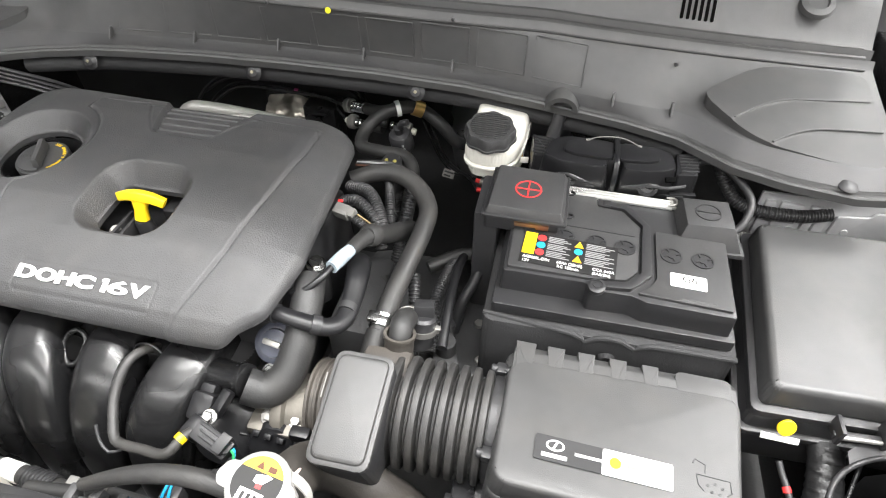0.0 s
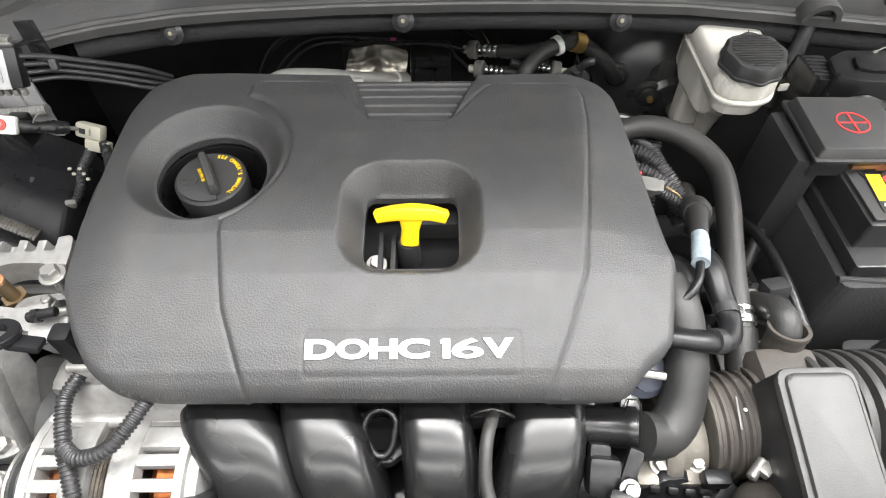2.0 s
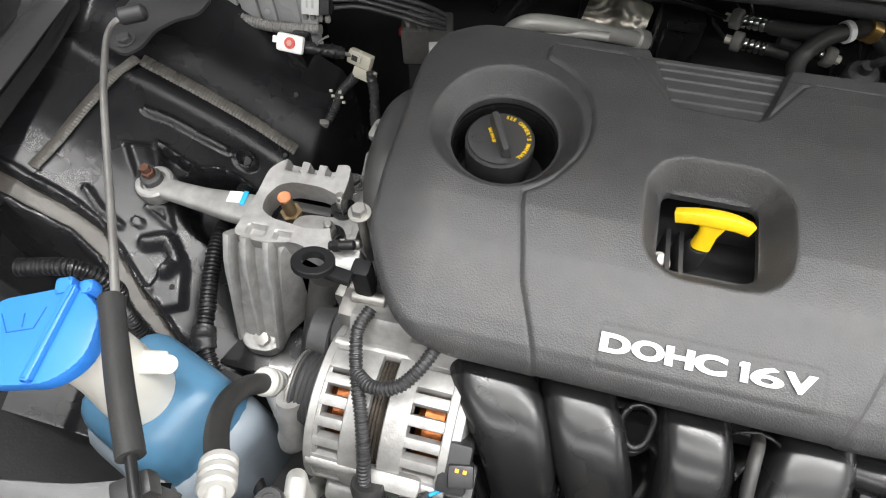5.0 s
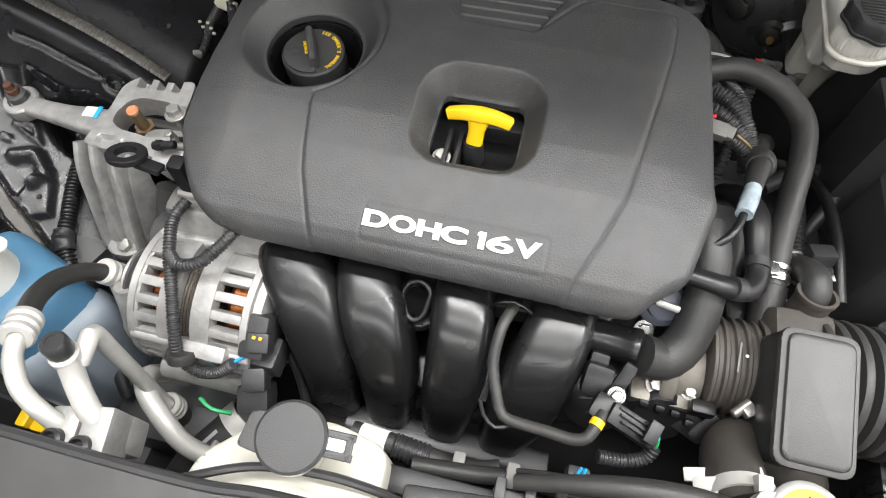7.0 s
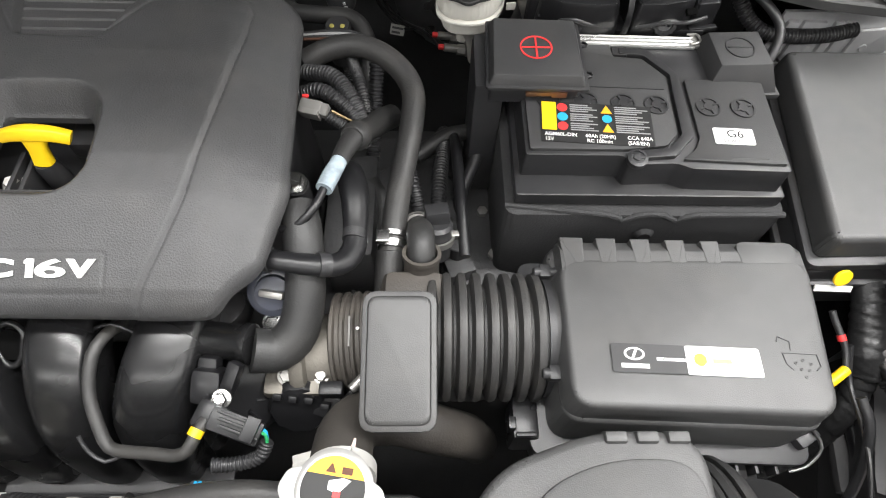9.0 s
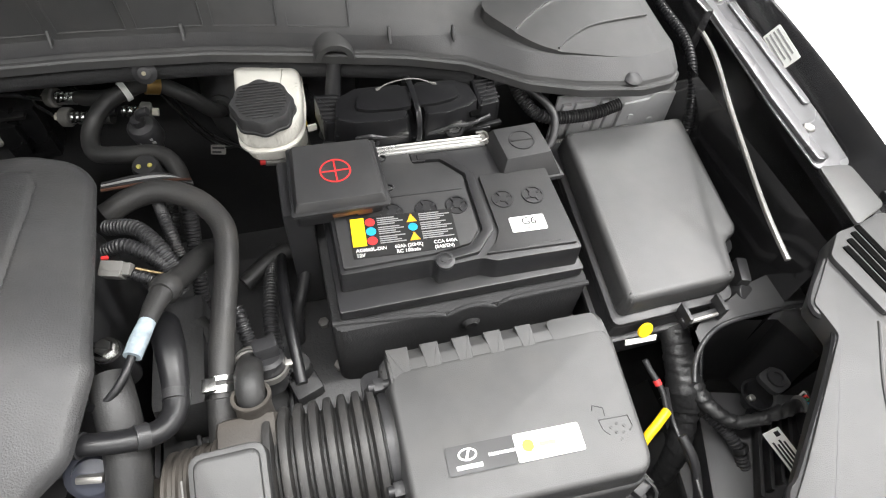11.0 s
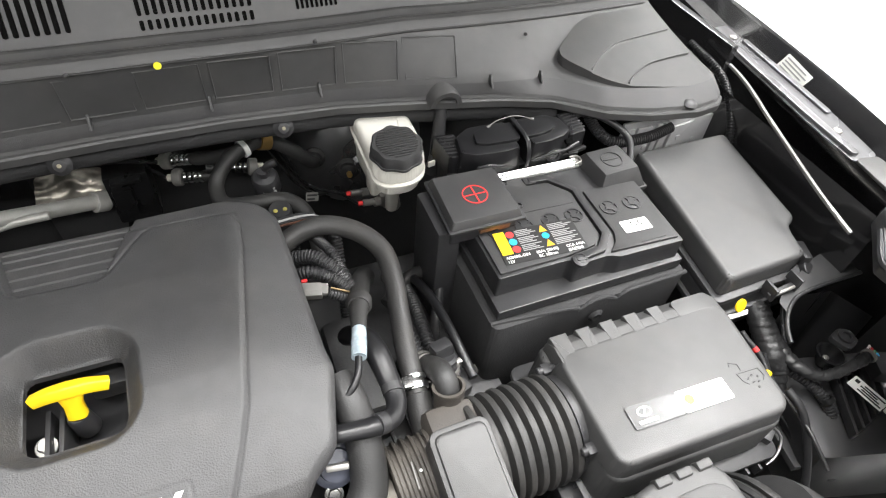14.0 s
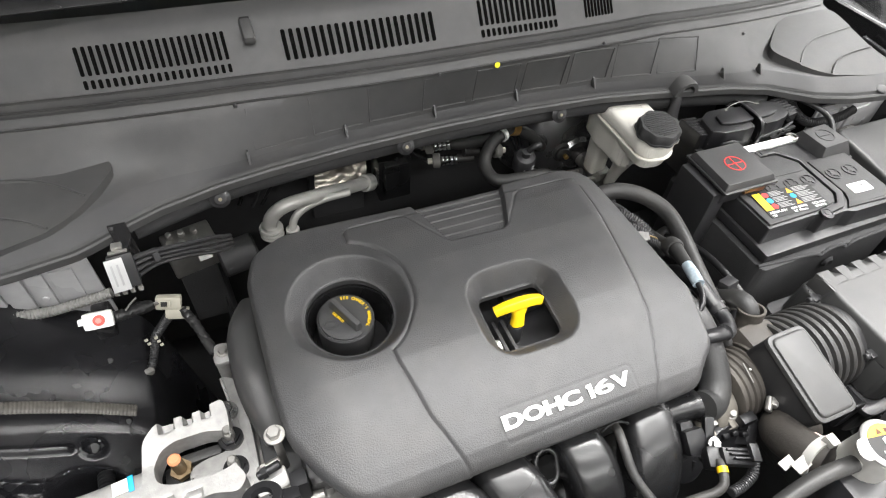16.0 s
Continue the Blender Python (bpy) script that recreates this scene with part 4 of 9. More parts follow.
part("port", lathe([(0, 0), (0.015, 0), (0.015, 0.035), (0.0165, 0.037), (0.0165, 0.043), (0.013, 0.045), (0, 0.045)], (-0.262, -0.128, 0.748), (1, -0.15, 0.12), 24), M_GLOSS, man)

# ---- battery ----
bat = thing("battery", (0.12, 0.09, 0.60), "black car battery with a printed warning label", "battery")
part("case", box((0.121, 0.0925, 0.665), (0.236, 0.168, 0.20), 0.004), M_BLACK, bat)
part("lid", merge(prism(rrect(-0.002, 0.000, 0.243, 0.182, 0.003), 0.754, 0.768, 0.0014), prism(rounded([(0.003, 0.022), (0.090, 0.022), (0.094, 0.012), (0.136, 0.014), (0.150, 0.008), (0.237, 0.006), (0.239, 0.176), (0.003, 0.176)], 0.003), 0.766, 0.797, 0.0012, taper=0.987)), M_BLACK, bat)
INNER = [(0.092, 0.0265), (0.1295, 0.0315), (0.1415, 0.0455), (0.1435, 0.096), (0.1450, 0.1155), (0.1255, 0.1395), (0.098, 0.142)]
part("top_plate", prism(rounded([(0.008, 0.0265)] + INNER + [(0.096, 0.165), (0.008, 0.165)], 0.0025), 0.796, 0.8005, 0.0008), M_MATTE, bat)
part("top_plate", prism(rounded([(0.141, 0.0165), (0.232, 0.012), (0.235, 0.110), (0.1615, 0.113), (0.1605, 0.041), (0.154, 0.028)], 0.0025), 0.796, 0.8003, 0.0008), M_MATTE, bat)
part("handle", prism(rounded([(0.097, 0.0235), (0.130, 0.0280), (0.1445, 0.0435), (0.1465, 0.096), (0.1480, 0.117), (0.127, 0.1425), (0.104, 0.1450), (0.104, 0.1530), (0.1325, 0.1510), (0.1560, 0.118), (0.1560, 0.093), (0.1555, 0.042), (0.1345, 0.0190), (0.096, 0.0150)], 0.002), 0.7965, 0.8020, 0.0009), M_BLACK, bat)
part("handle_step", prism(rounded([(0.098, 0.1440), (0.112, 0.1430), (0.113, 0.1545), (0.098, 0.1555)], 0.001), 0.7965, 0.8010, 0.0006), M_BLACK, bat)
part("hinge", lathe([(0, 0), (0.0085, 0), (0.0090, 0.001), (0.0090, 0.006), (0.0062, 0.0068), (0.0062, 0.0058), (0.0030, 0.0058), (0.0030, 0.0066), (0, 0.0066)], (0.1005, 0.0175, 0.7955), (0, -0.12, 1), 24), M_BLACK, bat)
part("lid_seam", box((0.075, 0.101, 0.8007), (0.128, 0.0012, 0.0008), 0.0002, (0, 0, -2)), M_BLACK, bat)
for x, y in ((0.030, 0.084), (0.064, 0.082), (0.098, 0.0805), (0.1285, 0.079), (0.1765, 0.0775), (0.2085, 0.0765)):
    plug = part("vent_plug", lathe([(0, 0), (0.0115, 0), (0.0115, 0.0018), (0.0095, 0.0018), (0.0095, 0.0008), (0.0045, 0.0008), (0.0045, 0.0018), (0, 0.0018)], (x, y, 0.7998), (0, 0, 1), 24), M_BLACK, bat)
    for a in range(4):
        part("plug_rib", box((x + 0.007 * math.cos(a * 1.571 + 0.4), y + 0.007 * math.sin(a * 1.571 + 0.4), 0.8010), (0.005, 0.0022, 0.0016), 0.0004, (0, 0, math.degrees(a * 1.571 + 0.4))), M_BLACK, plug)
lp = plane_at((0.0185, 0.0345, 0.8009), (0.101, -0.006, 0), (0.001, 0.045, 0.001))
part("label", flat(lp, 0, 0, 0.1, 0.046, 0.0004, 0.001), M_INK, bat, "black printed label with warning signs")
part("label_mark", flat(lp, 0.001, 0.013, 0.014, 0.0455, 0.0007), M_YELLOW, bat)
for j in range(3):
    part("label_sign", cyl(lp @ Vector((0.0195, 0.018 + j * 0.0108, 0.0003)), (0, 0, 1), 0.0048, 0.0006, 0.0001, 20), (M_RED, M_CYAN, M_RED)[j], bat)
    y = 0.018 + j * 0.0108
    if j == 1:
        part("label_sign", cyl(lp @ Vector((0.0595, y, 0.0003)), (0, 0, 1), 0.0045, 0.0006, 0.0001, 20), M_CYAN, bat)
    else:
        part("label_sign", prism([(0.0545, y - 0.0045), (0.0645, y - 0.0045), (0.0595, y + 0.005)], 0.0003, 0.0008, 0, lp), M_ORANGE, bat)
    for k in range(4):
        part("label_bar", flat(lp, 0.0265, y - 0.0042 + k * 0.0024, 0.051 - 0.004 * ((j + k) % 3), y - 0.003 + k * 0.0024, 0.0006), M_GREYPRINT, bat)
        part("label_bar", flat(lp, 0.0670, y - 0.0042 + k * 0.0024, 0.097 - 0.005 * ((j + 2 * k) % 3), y - 0.003 + k * 0.0024, 0.0006), M_GREYPRINT, bat)
for txt, x, y in (("AGM60L-DIN", 0.003, 0.0068), ("12V", 0.003, 0.0012), ("60Ah (20HR)", 0.039, 0.0068), ("RC 100min", 0.040, 0.0012), ("CCA 640A", 0.076, 0.0068), ("(SAE/EN)", 0.076, 0.0012)):
    part("label_writing", letters(txt, 0.0054, lp @ Matrix.Translation((x, y, 0.0005)), 0.0001, 0.00008, 0.92), M_WHITE, bat)
gp = plane_at((0.173, 0.034, 0.8004), (0.036, -0.0015, 0), (0.0, 0.02, 0))
part("sticker", flat(gp, 0, 0, 0.036, 0.0185, 0.0005, 0.002), M_LABEL, bat, "white batch sticker")
part("sticker_writing", letters("G6", 0.0125, gp @ Matrix.Translation((0.0115, 0.0078, 0.0006)), 0.0001, 0, 1.0), M_INK, bat)
for k, x in enumerate((0.008, 0.011, 0.0145, 0.016, 0.0175, 0.021, 0.0265)):
    part("sticker_bar", flat(gp, x, 0.002, x + 0.0012, 0.0055, 0.0007), M_GREYPRINT, bat)
part("stamp_bar", flat(plane_at((0.182, 0.0145, 0.7985), (1, 0, 0), (0, 0.8, 0.6)), 0, 0, 0.034, 0.004, 0.0003), mat("worn_stamp", (0.05, 0.05, 0.05), 0.5), bat)

bat.location.z += 0.0045

jacket = thing("battery_jacket", (0.12, 0.09, 0.57), "soft black insulating jacket round the battery", "jacket")
outer = rounded([(-0.012, -0.012), (0.252, -0.012), (0.254, 0.195), (-0.014, 0.195)], 0.012, 4)
part("sleeve", prism(outer, 0.57, 0.756, 0.004, taper=0.985), M_FELT, jacket)
part("top_hem", tube([(-0.010, 0.0, 0.756), (0.085, -0.010, 0.756), (0.098, -0.010, 0.748), (0.115, -0.010, 0.757), (0.135, -0.010, 0.757), (0.15, -0.010, 0.748), (0.165, -0.010, 0.757), (0.248, -0.008, 0.756)], 0.003, 8), M_FELT, jacket)
part("press_stud", lathe([(0, 0), (0.010, 0), (0.006, 0.004), (0, 0.002)], (0.125, -0.013, 0.728), (0, -1, 0), 20), M_FELT, jacket)
part("tray", box((0.12, 0.09, 0.56), (0.29, 0.24, 0.03), 0.006), M_BLACK, jacket)

# terminal covers
pc = thing("terminal_cover", (0.017, 0.12, 0.80), "black plastic cover with a red plus sign over the positive terminal", "cover")
part("cap", prism(rounded([(-0.0275, 0.0835), (0.0605, 0.0825), (0.060, 0.164), (-0.0245, 0.166)], 0.003), 0.8215, 0.8312, 0.0012, taper=0.90), M_MATTE, pc)
part("flange", prism(rounded([(-0.0300, 0.0805), (0.0635, 0.0795), (0.0625, 0.167), (-0.027, 0.169)], 0.003), 0.8185, 0.8220, 0.0009), M_BLACK, pc)
part("body", prism(rounded([(-0.026, 0.087), (0.056, 0.086), (0.056, 0.163), (-0.024, 0.165)], 0.003), 0.798, 0.8190, 0.0015), M_BLACK, pc)
for y_ in (0.100, 0.140):
    part("side_clip", tube([(0.060, y_, 0.8165), (0.068, y_ + 0.001, 0.8170), (0.0695, y_ + 0.006, 0.8160), (0.066, y_ + 0.009, 0.8150)], 0.0013, 8), M_CONN, pc)
part("side_skirt", box((-0.025, 0.125, 0.735), (0.028, 0.072, 0.16), 0.005, taper=(1, 1.0)), M_BLACK, pc)
cr = [lathe([(0.0135, 0), (0.0150, 0), (0.0150, 0.0006), (0.0135, 0.0006)], (0.017, 0.1225, 0.8312), (0, 0, 1), 40), box((0.017, 0.1225, 0.8314), (0.026, 0.0016, 0.0006), 0), box((0.017, 0.1225, 0.8315), (0.0016, 0.026, 0.0008), 0)]
part("plus_sign", merge(*cr), M_RED, pc)
part("terminal", merge(box((0.022, 0.0845, 0.8135), (0.030, 0.006, 0.005), 0.001, (0, 0, 3)), box((0.038, 0.0850, 0.8120), (0.014, 0.006, 0.007), 0.001)), mat("tarnished_brass", (0.16, 0.085, 0.045), 0.5, metal=0.6, var=0.3), pc, "tarnished brass terminal edge")
nc = thing("terminal_cover", (0.215, 0.14, 0.795), "black plastic cover with an embossed minus sign over the negative terminal", "cover")
part("cap", merge(box((0.2185, 0.1435, 0.8050), (0.073, 0.075, 0.030), 0.0016, (0, 0, 3), (0.68, 0.60), (-0.003, -0.004)), box((0.2185, 0.1435, 0.7900), (0.076, 0.078, 0.006), 0.001, (0, 0, 3))), M_MATTE, nc)
part("minus_sign", merge(lathe([(0.0125, 0), (0.0140, 0), (0.0140, 0.0008), (0.0125, 0.0008)], (0.2155, 0.1400, 0.8200), (0, 0, 1), 32), box((0.2155, 0.1400, 0.8204), (0.024, 0.002, 0.001), 0.0003)), M_BLACK, nc)
clampbar = thing("battery_clamp_bar", (0.12, 0.185, 0.79), "bright ribbed steel bar clamping the battery", "bar")
part("bar", merge(box((0.121, 0.164, 0.8035), (0.122, 0.0145, 0.003), 0.0008, (0, 0, -1)), *[tube([(0.061, y_ + 0.001, 0.8052), (0.181, y_ - 0.001, 0.8052)], 0.0019, 8, 0.06) for y_ in (0.1590, 0.1640, 0.1690)]), mat("zinc_plated_steel", (0.66, 0.655, 0.64), 0.30, metal=0.85, var=0.12), clampbar)
part("end_loop", merge(tube([(0.176, 0.157, 0.808), (0.184, 0.158, 0.8095), (0.1865, 0.164, 0.8095), (0.184, 0.171, 0.8085), (0.176, 0.172, 0.807)], 0.0014, 8), box((0.183, 0.1645, 0.805), (0.008, 0.016, 0.004), 0.001)), M_STEEL, clampbar)

tb = thing("tube_bolt", (-0.415, -0.019, 0.76), "bright zinc bolt beside the dipstick under the cover opening", "bolt")
hexbolt("head", (-0.4155, -0.0190, 0.806), (0.1, -0.2, 1), 0.0058, tb, M_STEEL, 0.007, True, 0.045)


def hose(name, pts, r, material, label, category="hose", **kw):
    return solo(name, tube(pts, r, **kw), material, label, category)


# ---- air intake ----
air = thing("air_filter_box", (0.125, -0.12, 0.66), "dark grey plastic air filter box with stickers on its lid", "air filter")
part("lid", prism(rounded([(0.020, -0.040), (0.020, -0.197), (0.226, -0.205), (0.246, -0.045)], 0.018, 5), 0.700, 0.757, 0.006, taper=0.975, seg=3), M_BOX, air)
part("lid_top", prism(rounded([(0.0235, -0.066), (0.0215, -0.193), (0.2245, -0.201), (0.2405, -0.066)], 0.018, 6), 0.752, 0.781, 0.0045, taper=0.955, seg=3), M_BOX, air)
part("lid_back", prism([(-0.047, 0.752), (-0.047, 0.7655), (-0.0485, 0.7715), (-0.061, 0.7803), (-0.092, 0.7803), (-0.092, 0.752)][::-1], 0.0295, 0.2325, 0.0015, Matrix(((0, 0, 1, 0), (1, 0, 0, 0), (0, 1, 0, 0), (0, 0, 0, 1)))), M_BOX, air)
part("lower_shell", prism(rounded([(0.012, -0.034), (0.012, -0.206), (0.234, -0.214), (0.254, -0.040)], 0.014, 5), 0.640, 0.695, 0.004), M_BLACK, air)
part("seam_flange", prism(rounded([(0.006, -0.030), (0.006, -0.211), (0.238, -0.219), (0.258, -0.036)], 0.014, 5), 0.693, 0.701, 0.002), M_BLACK, air)
for xa, xb in ((0.0300, 0.0500), (0.0605, 0.0775), (0.0895, 0.1060), (0.1190, 0.1355), (0.1490, 0.1645), (0.1780, 0.2290)):
    part("rib", prism(rounded([(xa, -0.0485 - 0.02 * (xa - 0.03)), (xa + 0.003, -0.0850), (xb - 0.002, -0.0850), (xb, -0.0485 - 0.02 * (xb - 0.03))][::-1], 0.001 if xb < 0.2 else 0.008, 3), 0.766, 0.7808, 0.0010, taper=0.99), M_BOX, air)
for i in range(12):
    part("flange_rib", box((0.03 + i * 0.0165, -0.2135 - 0.0005 * i, 0.686), (0.003, 0.010, 0.016), 0.0008), M_BLACK, air)
sp = plane_at((0.058, -0.1655, 0.7822), (0.11, -0.0045, -0.0002), (0.002, 0.022, 0.0002))
part("sticker", flat(sp, 0, 0, 0.056, 0.0225, 0.0005, 0.002), M_CLEAR, air, "dark clear oil sticker")
part("sticker", flat(sp, 0.056, 0.0, 0.1125, 0.0225, 0.0006, 0.002), M_LABEL, air, "white oil sticker with a yellow blob")
part("logo_oval", prism([(0.017 + 0.0078 * math.cos(a * 0.2618), 0.0145 + 0.005 * math.sin(a * 0.2618)) for a in range(24)], 0.0004, 0.0009, 0, sp), M_WHITE, air)
part("logo_gap", prism([(0.017 + 0.0062 * math.cos(a * 0.2618), 0.0145 + 0.0036 * math.sin(a * 0.2618)) for a in range(24)], 0.0008, 0.0012, 0, sp), M_CLEAR, air)
part("logo_bar", prism([(0.0145, 0.0112), (0.0165, 0.0112), (0.0195, 0.0178), (0.0175, 0.0178)], 0.0010, 0.0015, 0, sp), M_WHITE, air)
part("print_bar", flat(sp, 0.0065, 0.0035, 0.0275, 0.0068, 0.0008), M_WHITE, air)
part("sticker_writing", letters("RECOMMENDS", 0.0036, sp @ Matrix.Translation((0.0335, 0.0098, 0.0006)), 0.0001, 0.00008, 0.95), M_WHITE, air)
part("yellow_blob", prism([(0.0665 + 0.0050 * math.cos(a * 0.3927) * (1 if a % 2 else 0.93), 0.0118 + 0.0050 * math.sin(a * 0.3927)) for a in range(16)], 0.0006, 0.0011, 0, sp), M_YELLOW, air)
part("print_bar", flat(sp, 0.076, 0.0095, 0.090, 0.0128, 0.0009), mat("pale_yellow_print", (0.75, 0.62, 0.15), 0.5), air)
part("print_bar", flat(sp, 0.094, 0.0105, 0.101, 0.0150, 0.0009), mat("cream_print", (0.85, 0.75, 0.45), 0.5), air)
em = []
for a, b in (((0.190, -0.150), (0.216, -0.1515)), ((0.216, -0.1515), (0.2165, -0.161)), ((0.2165, -0.161), (0.2125, -0.164)), ((0.195, -0.1635), (0.191, -0.159)), ((0.191, -0.159), (0.190, -0.150)), ((0.197, -0.148), (0.198, -0.141)), ((0.198, -0.141), (0.190, -0.137)), ((0.190, -0.137), (0.188, -0.141))):
    em.append(tube([(*a, 0.7812), (*b, 0.7812)], 0.0005, 6, 0.05))
for x, y in ((0.198, -0.158), (0.204, -0.156), (0.2095, -0.159), (0.201, -0.163), (0.207, -0.164), (0.203, -0.169)):
    em.append(lathe([(0.0007, 0), (0.0013, 0), (0.0013, 0.0005), (0.0007, 0.0005)], (x, y, 0.7810), (0, 0, 1), 10))
part("embossed_drain_mark", merge(*em), M_BLACK, air)
part("latch", box((0.236, -0.196, 0.700), (0.022, 0.014, 0.020), 0.003, (0, 0, 30)), M_BLACK, air)
part("latch_wire", tube([(0.238, -0.19, 0.715), (0.248, -0.205, 0.705), (0.240, -0.217, 0.690), (0.228, -0.220, 0.682)], 0.0016, 8), M_CHROME, air)
part("stub", merge(box((0.003, -0.180, 0.680), (0.022, 0.036, 0.05), 0.004), box((-0.009, -0.186, 0.700), (0.006, 0.010, 0.024), 0.001), box((0.002, -0.195, 0.706), (0.016, 0.004, 0.008), 0.001)), M_CONN, air)

CYZ = (-0.115, 0.722)           # axis of the intake hose
bel = thing("intake_hose", (-0.03, CYZ[0], 0.66), "ribbed rubber intake hose between filter box and throttle", "hose")
prof = []
for i in range(8):
    x = 0.0 + i * 0.0125
    prof += [(0.045, x), (0.0545, x + 0.0025), (0.0555, x + 0.0055), (0.0545, x + 0.0085), (0.045, x + 0.0105)]
part("bellows", lathe([(0, 0)] + prof + [(0.046, 0.0985), (0, 0.0985)], (-0.082, *CYZ), (1, 0, 0.0), 40), M_HOSE, bel)
part("cuff", lathe([(0, 0), (0.046, 0), (0.048, 0.002), (0.048, 0.010), (0.051, 0.011), (0.051, 0.016), (0.048, 0.018), (0.048, 0.026), (0, 0.026)], (0.012, *CYZ), (1, 0, 0), 40), M_RUBBER, bel)
part("clamp_band", lathe([(0.0478, 0), (0.0515, 0), (0.0515, 0.006), (0.0478, 0.006)], (0.017, *CYZ), (1, 0, 0), 40), M_BLACK, bel, "dark clamp band")
for s, y in ((1, 0.045), (-1, -0.044)):
    part("clamp_screw", merge(cyl((0.010, CYZ[0] + y, 0.757), (1, 0, 0), 0.0045, 0.022), box((0.020, CYZ[0] + y, 0.757), (0.010, 0.012, 0.009), 0.002)), M_BLACK, bel)
part("flange_lug", box((0.034, -0.118, 0.765), (0.010, 0.030, 0.014), 0.003), M_RUBBER, bel)
tp = []
for i in range(7):
    x = i * 0.0085
    tp += [(0.040, x), (0.0425, x + 0.0015), (0.0425, x + 0.004), (0.040, x + 0.0055)]
part("throttle_boot", lathe([(0, 0)] + tp + [(0.042, 0.06), (0.044, 0.075), (0, 0.075)], (-0.158, -0.118, 0.716), (1, 0.03, 0.08), 40), M_INTAKE, bel)
part("boot_band", lathe([(0.0425, 0), (0.0455, 0), (0.0455, 0.004), (0.0425, 0.004)], (-0.118, -0.1168, 0.719), (1, 0.03, 0.08), 40), M_INTAKE, bel)
part("boot_saddle", box((-0.092, -0.095, 0.752), (0.060, 0.060, 0.030), 0.008, (0, 0, 0), (0.8, 0.7)), M_INTAKE, bel)
part("upright_port", lathe([(0.0, 0), (0.0165, 0), (0.0150, 0.02), (0.0150, 0.032), (0.0165, 0.034), (0.0165, 0.038), (0.0135, 0.038), (0.0125, 0.020), (0, 0.018)], (-0.086, -0.073, 0.738), (0.02, 0.32, 0.95), 28), M_INTAKE, bel)
part("date_bar", flat(plane_at((-0.1425, -0.128, 0.7605), (0, -1, -0.35), (1, 0, 0)), -0.014, -0.0007, 0.010, 0.0007, 0.0003), M_SEAM, bel)
part("white_dot", cyl((-0.136, -0.123, 0.7595), (0, -0.2, 1), 0.0015, 0.001), M_WHITE, bel)
part("band_screw", merge(cyl((-0.140, -0.168, 0.742), (0.7, 0.7, 0.2), 0.004, 0.018), box((-0.128, -0.163, 0.745), (0.012, 0.008, 0.008), 0.002, (0, 0, 40))), M_STEEL, bel)

res = thing("resonator_box", (-0.10, -0.16, 0.70), "tall dark grey plastic resonator box on the intake hose", "resonator")
rm = plane_at((-0.1005, -0.158, 0.789), (1, 0, 0.02), (0, 1, 0.24))
part("body", prism(rrect(-0.026, -0.050, 0.026, 0.048, 0.010, 4), -0.080, -0.004, 0.004, rm, 1.03), M_BLACK, res)
part("lid", prism(rrect(-0.028, -0.052, 0.028, 0.050, 0.011, 4), -0.005, 0.003, 0.003, rm), M_BOX, res)
part("lid_panel", prism(rrect(-0.024, -0.048, 0.024, 0.046, 0.008, 4), 0.003, 0.006, 0.0025, rm, 0.96), M_BOX, res)

snork = thing("intake_snorkel", (0.07, -0.28, 0.70), "wide dark grey plastic fresh air duct", "duct")
part("duct", prism(rounded([(-0.058, -0.27), (-0.030, -0.232), (0.040, -0.207), (0.115, -0.209), (0.118, -0.40), (-0.060, -0.40)], 0.03, 7), 0.70, 0.783, 0.007, seg=3), M_BOX, snork)
part("raised_panel", prism(rounded([(-0.030, -0.285), (0.000, -0.245), (0.045, -0.228), (0.108, -0.228), (0.108, -0.39), (-0.034, -0.39)], 0.03, 7), 0.780, 0.788, 0.0025), M_BOX, snork)
for i in range(3):
    part("slot_rib", box((0.052 + i * 0.022, -0.213, 0.781), (0.017, 0.012, 0.012), 0.002, (0, 0, 0), (0.9, 0.6)), M_BOX, snork)
for i in range(3):
    part("sleeve_ring", lathe([(0, 0), (0.062 + 0.002 * i, 0), (0.066, 0.004), (0.062, 0.010), (0, 0.010)], (0.118 + i * 0.011, -0.280, 0.718), (1, 0.10, 0), 36), M_RUBBER, snork)
part("sleeve", sweep([(0.150, -0.283, 0.716), (0.175, -0.30, 0.70), (0.19, -0.34, 0.68), (0.19, -0.40, 0.66)], [0.12, 0.125, 0.125, 0.12], [0.12, 0.12, 0.12, 0.12], (0, 1, 0), 2.2, 32), M_MATTE, snork)

# ---- throttle side ----
thr = thing("throttle_body", (-0.19, -0.15, 0.64), "cast aluminium throttle body with a black motor housing", "throttle")
part("casting", merge(lathe([(0, 0), (0.038, 0), (0.040, 0.004), (0.040, 0.012), (0.034, 0.014), (0.033, 0.034), (0, 0.034)], (-0.193, -0.125, 0.705), (1, 0.03, 0.05), 32), box((-0.190, -0.152, 0.706), (0.052, 0.028, 0.030), 0.005)), mat("oily_aluminium", (0.20, 0.185, 0.16), 0.55, metal=0.5, var=0.3, bump=0.4, bump_scale=400), thr)
part("motor_cover", merge(lathe([(0, 0), (0.025, 0), (0.027, 0.003), (0.027, 0.012), (0.023, 0.018), (0.010, 0.020), (0, 0.020)], (-0.188, -0.160, 0.694), (0.05, -0.75, 0.5), 28, 10, 0.04), box((-0.160, -0.166, 0.694), (0.034, 0.022, 0.030), 0.005, (30, 10, -20)), box((-0.148, -0.172, 0.705), (0.014, 0.030, 0.010), 0.003, (30, 10, -40))), M_CONN, thr)
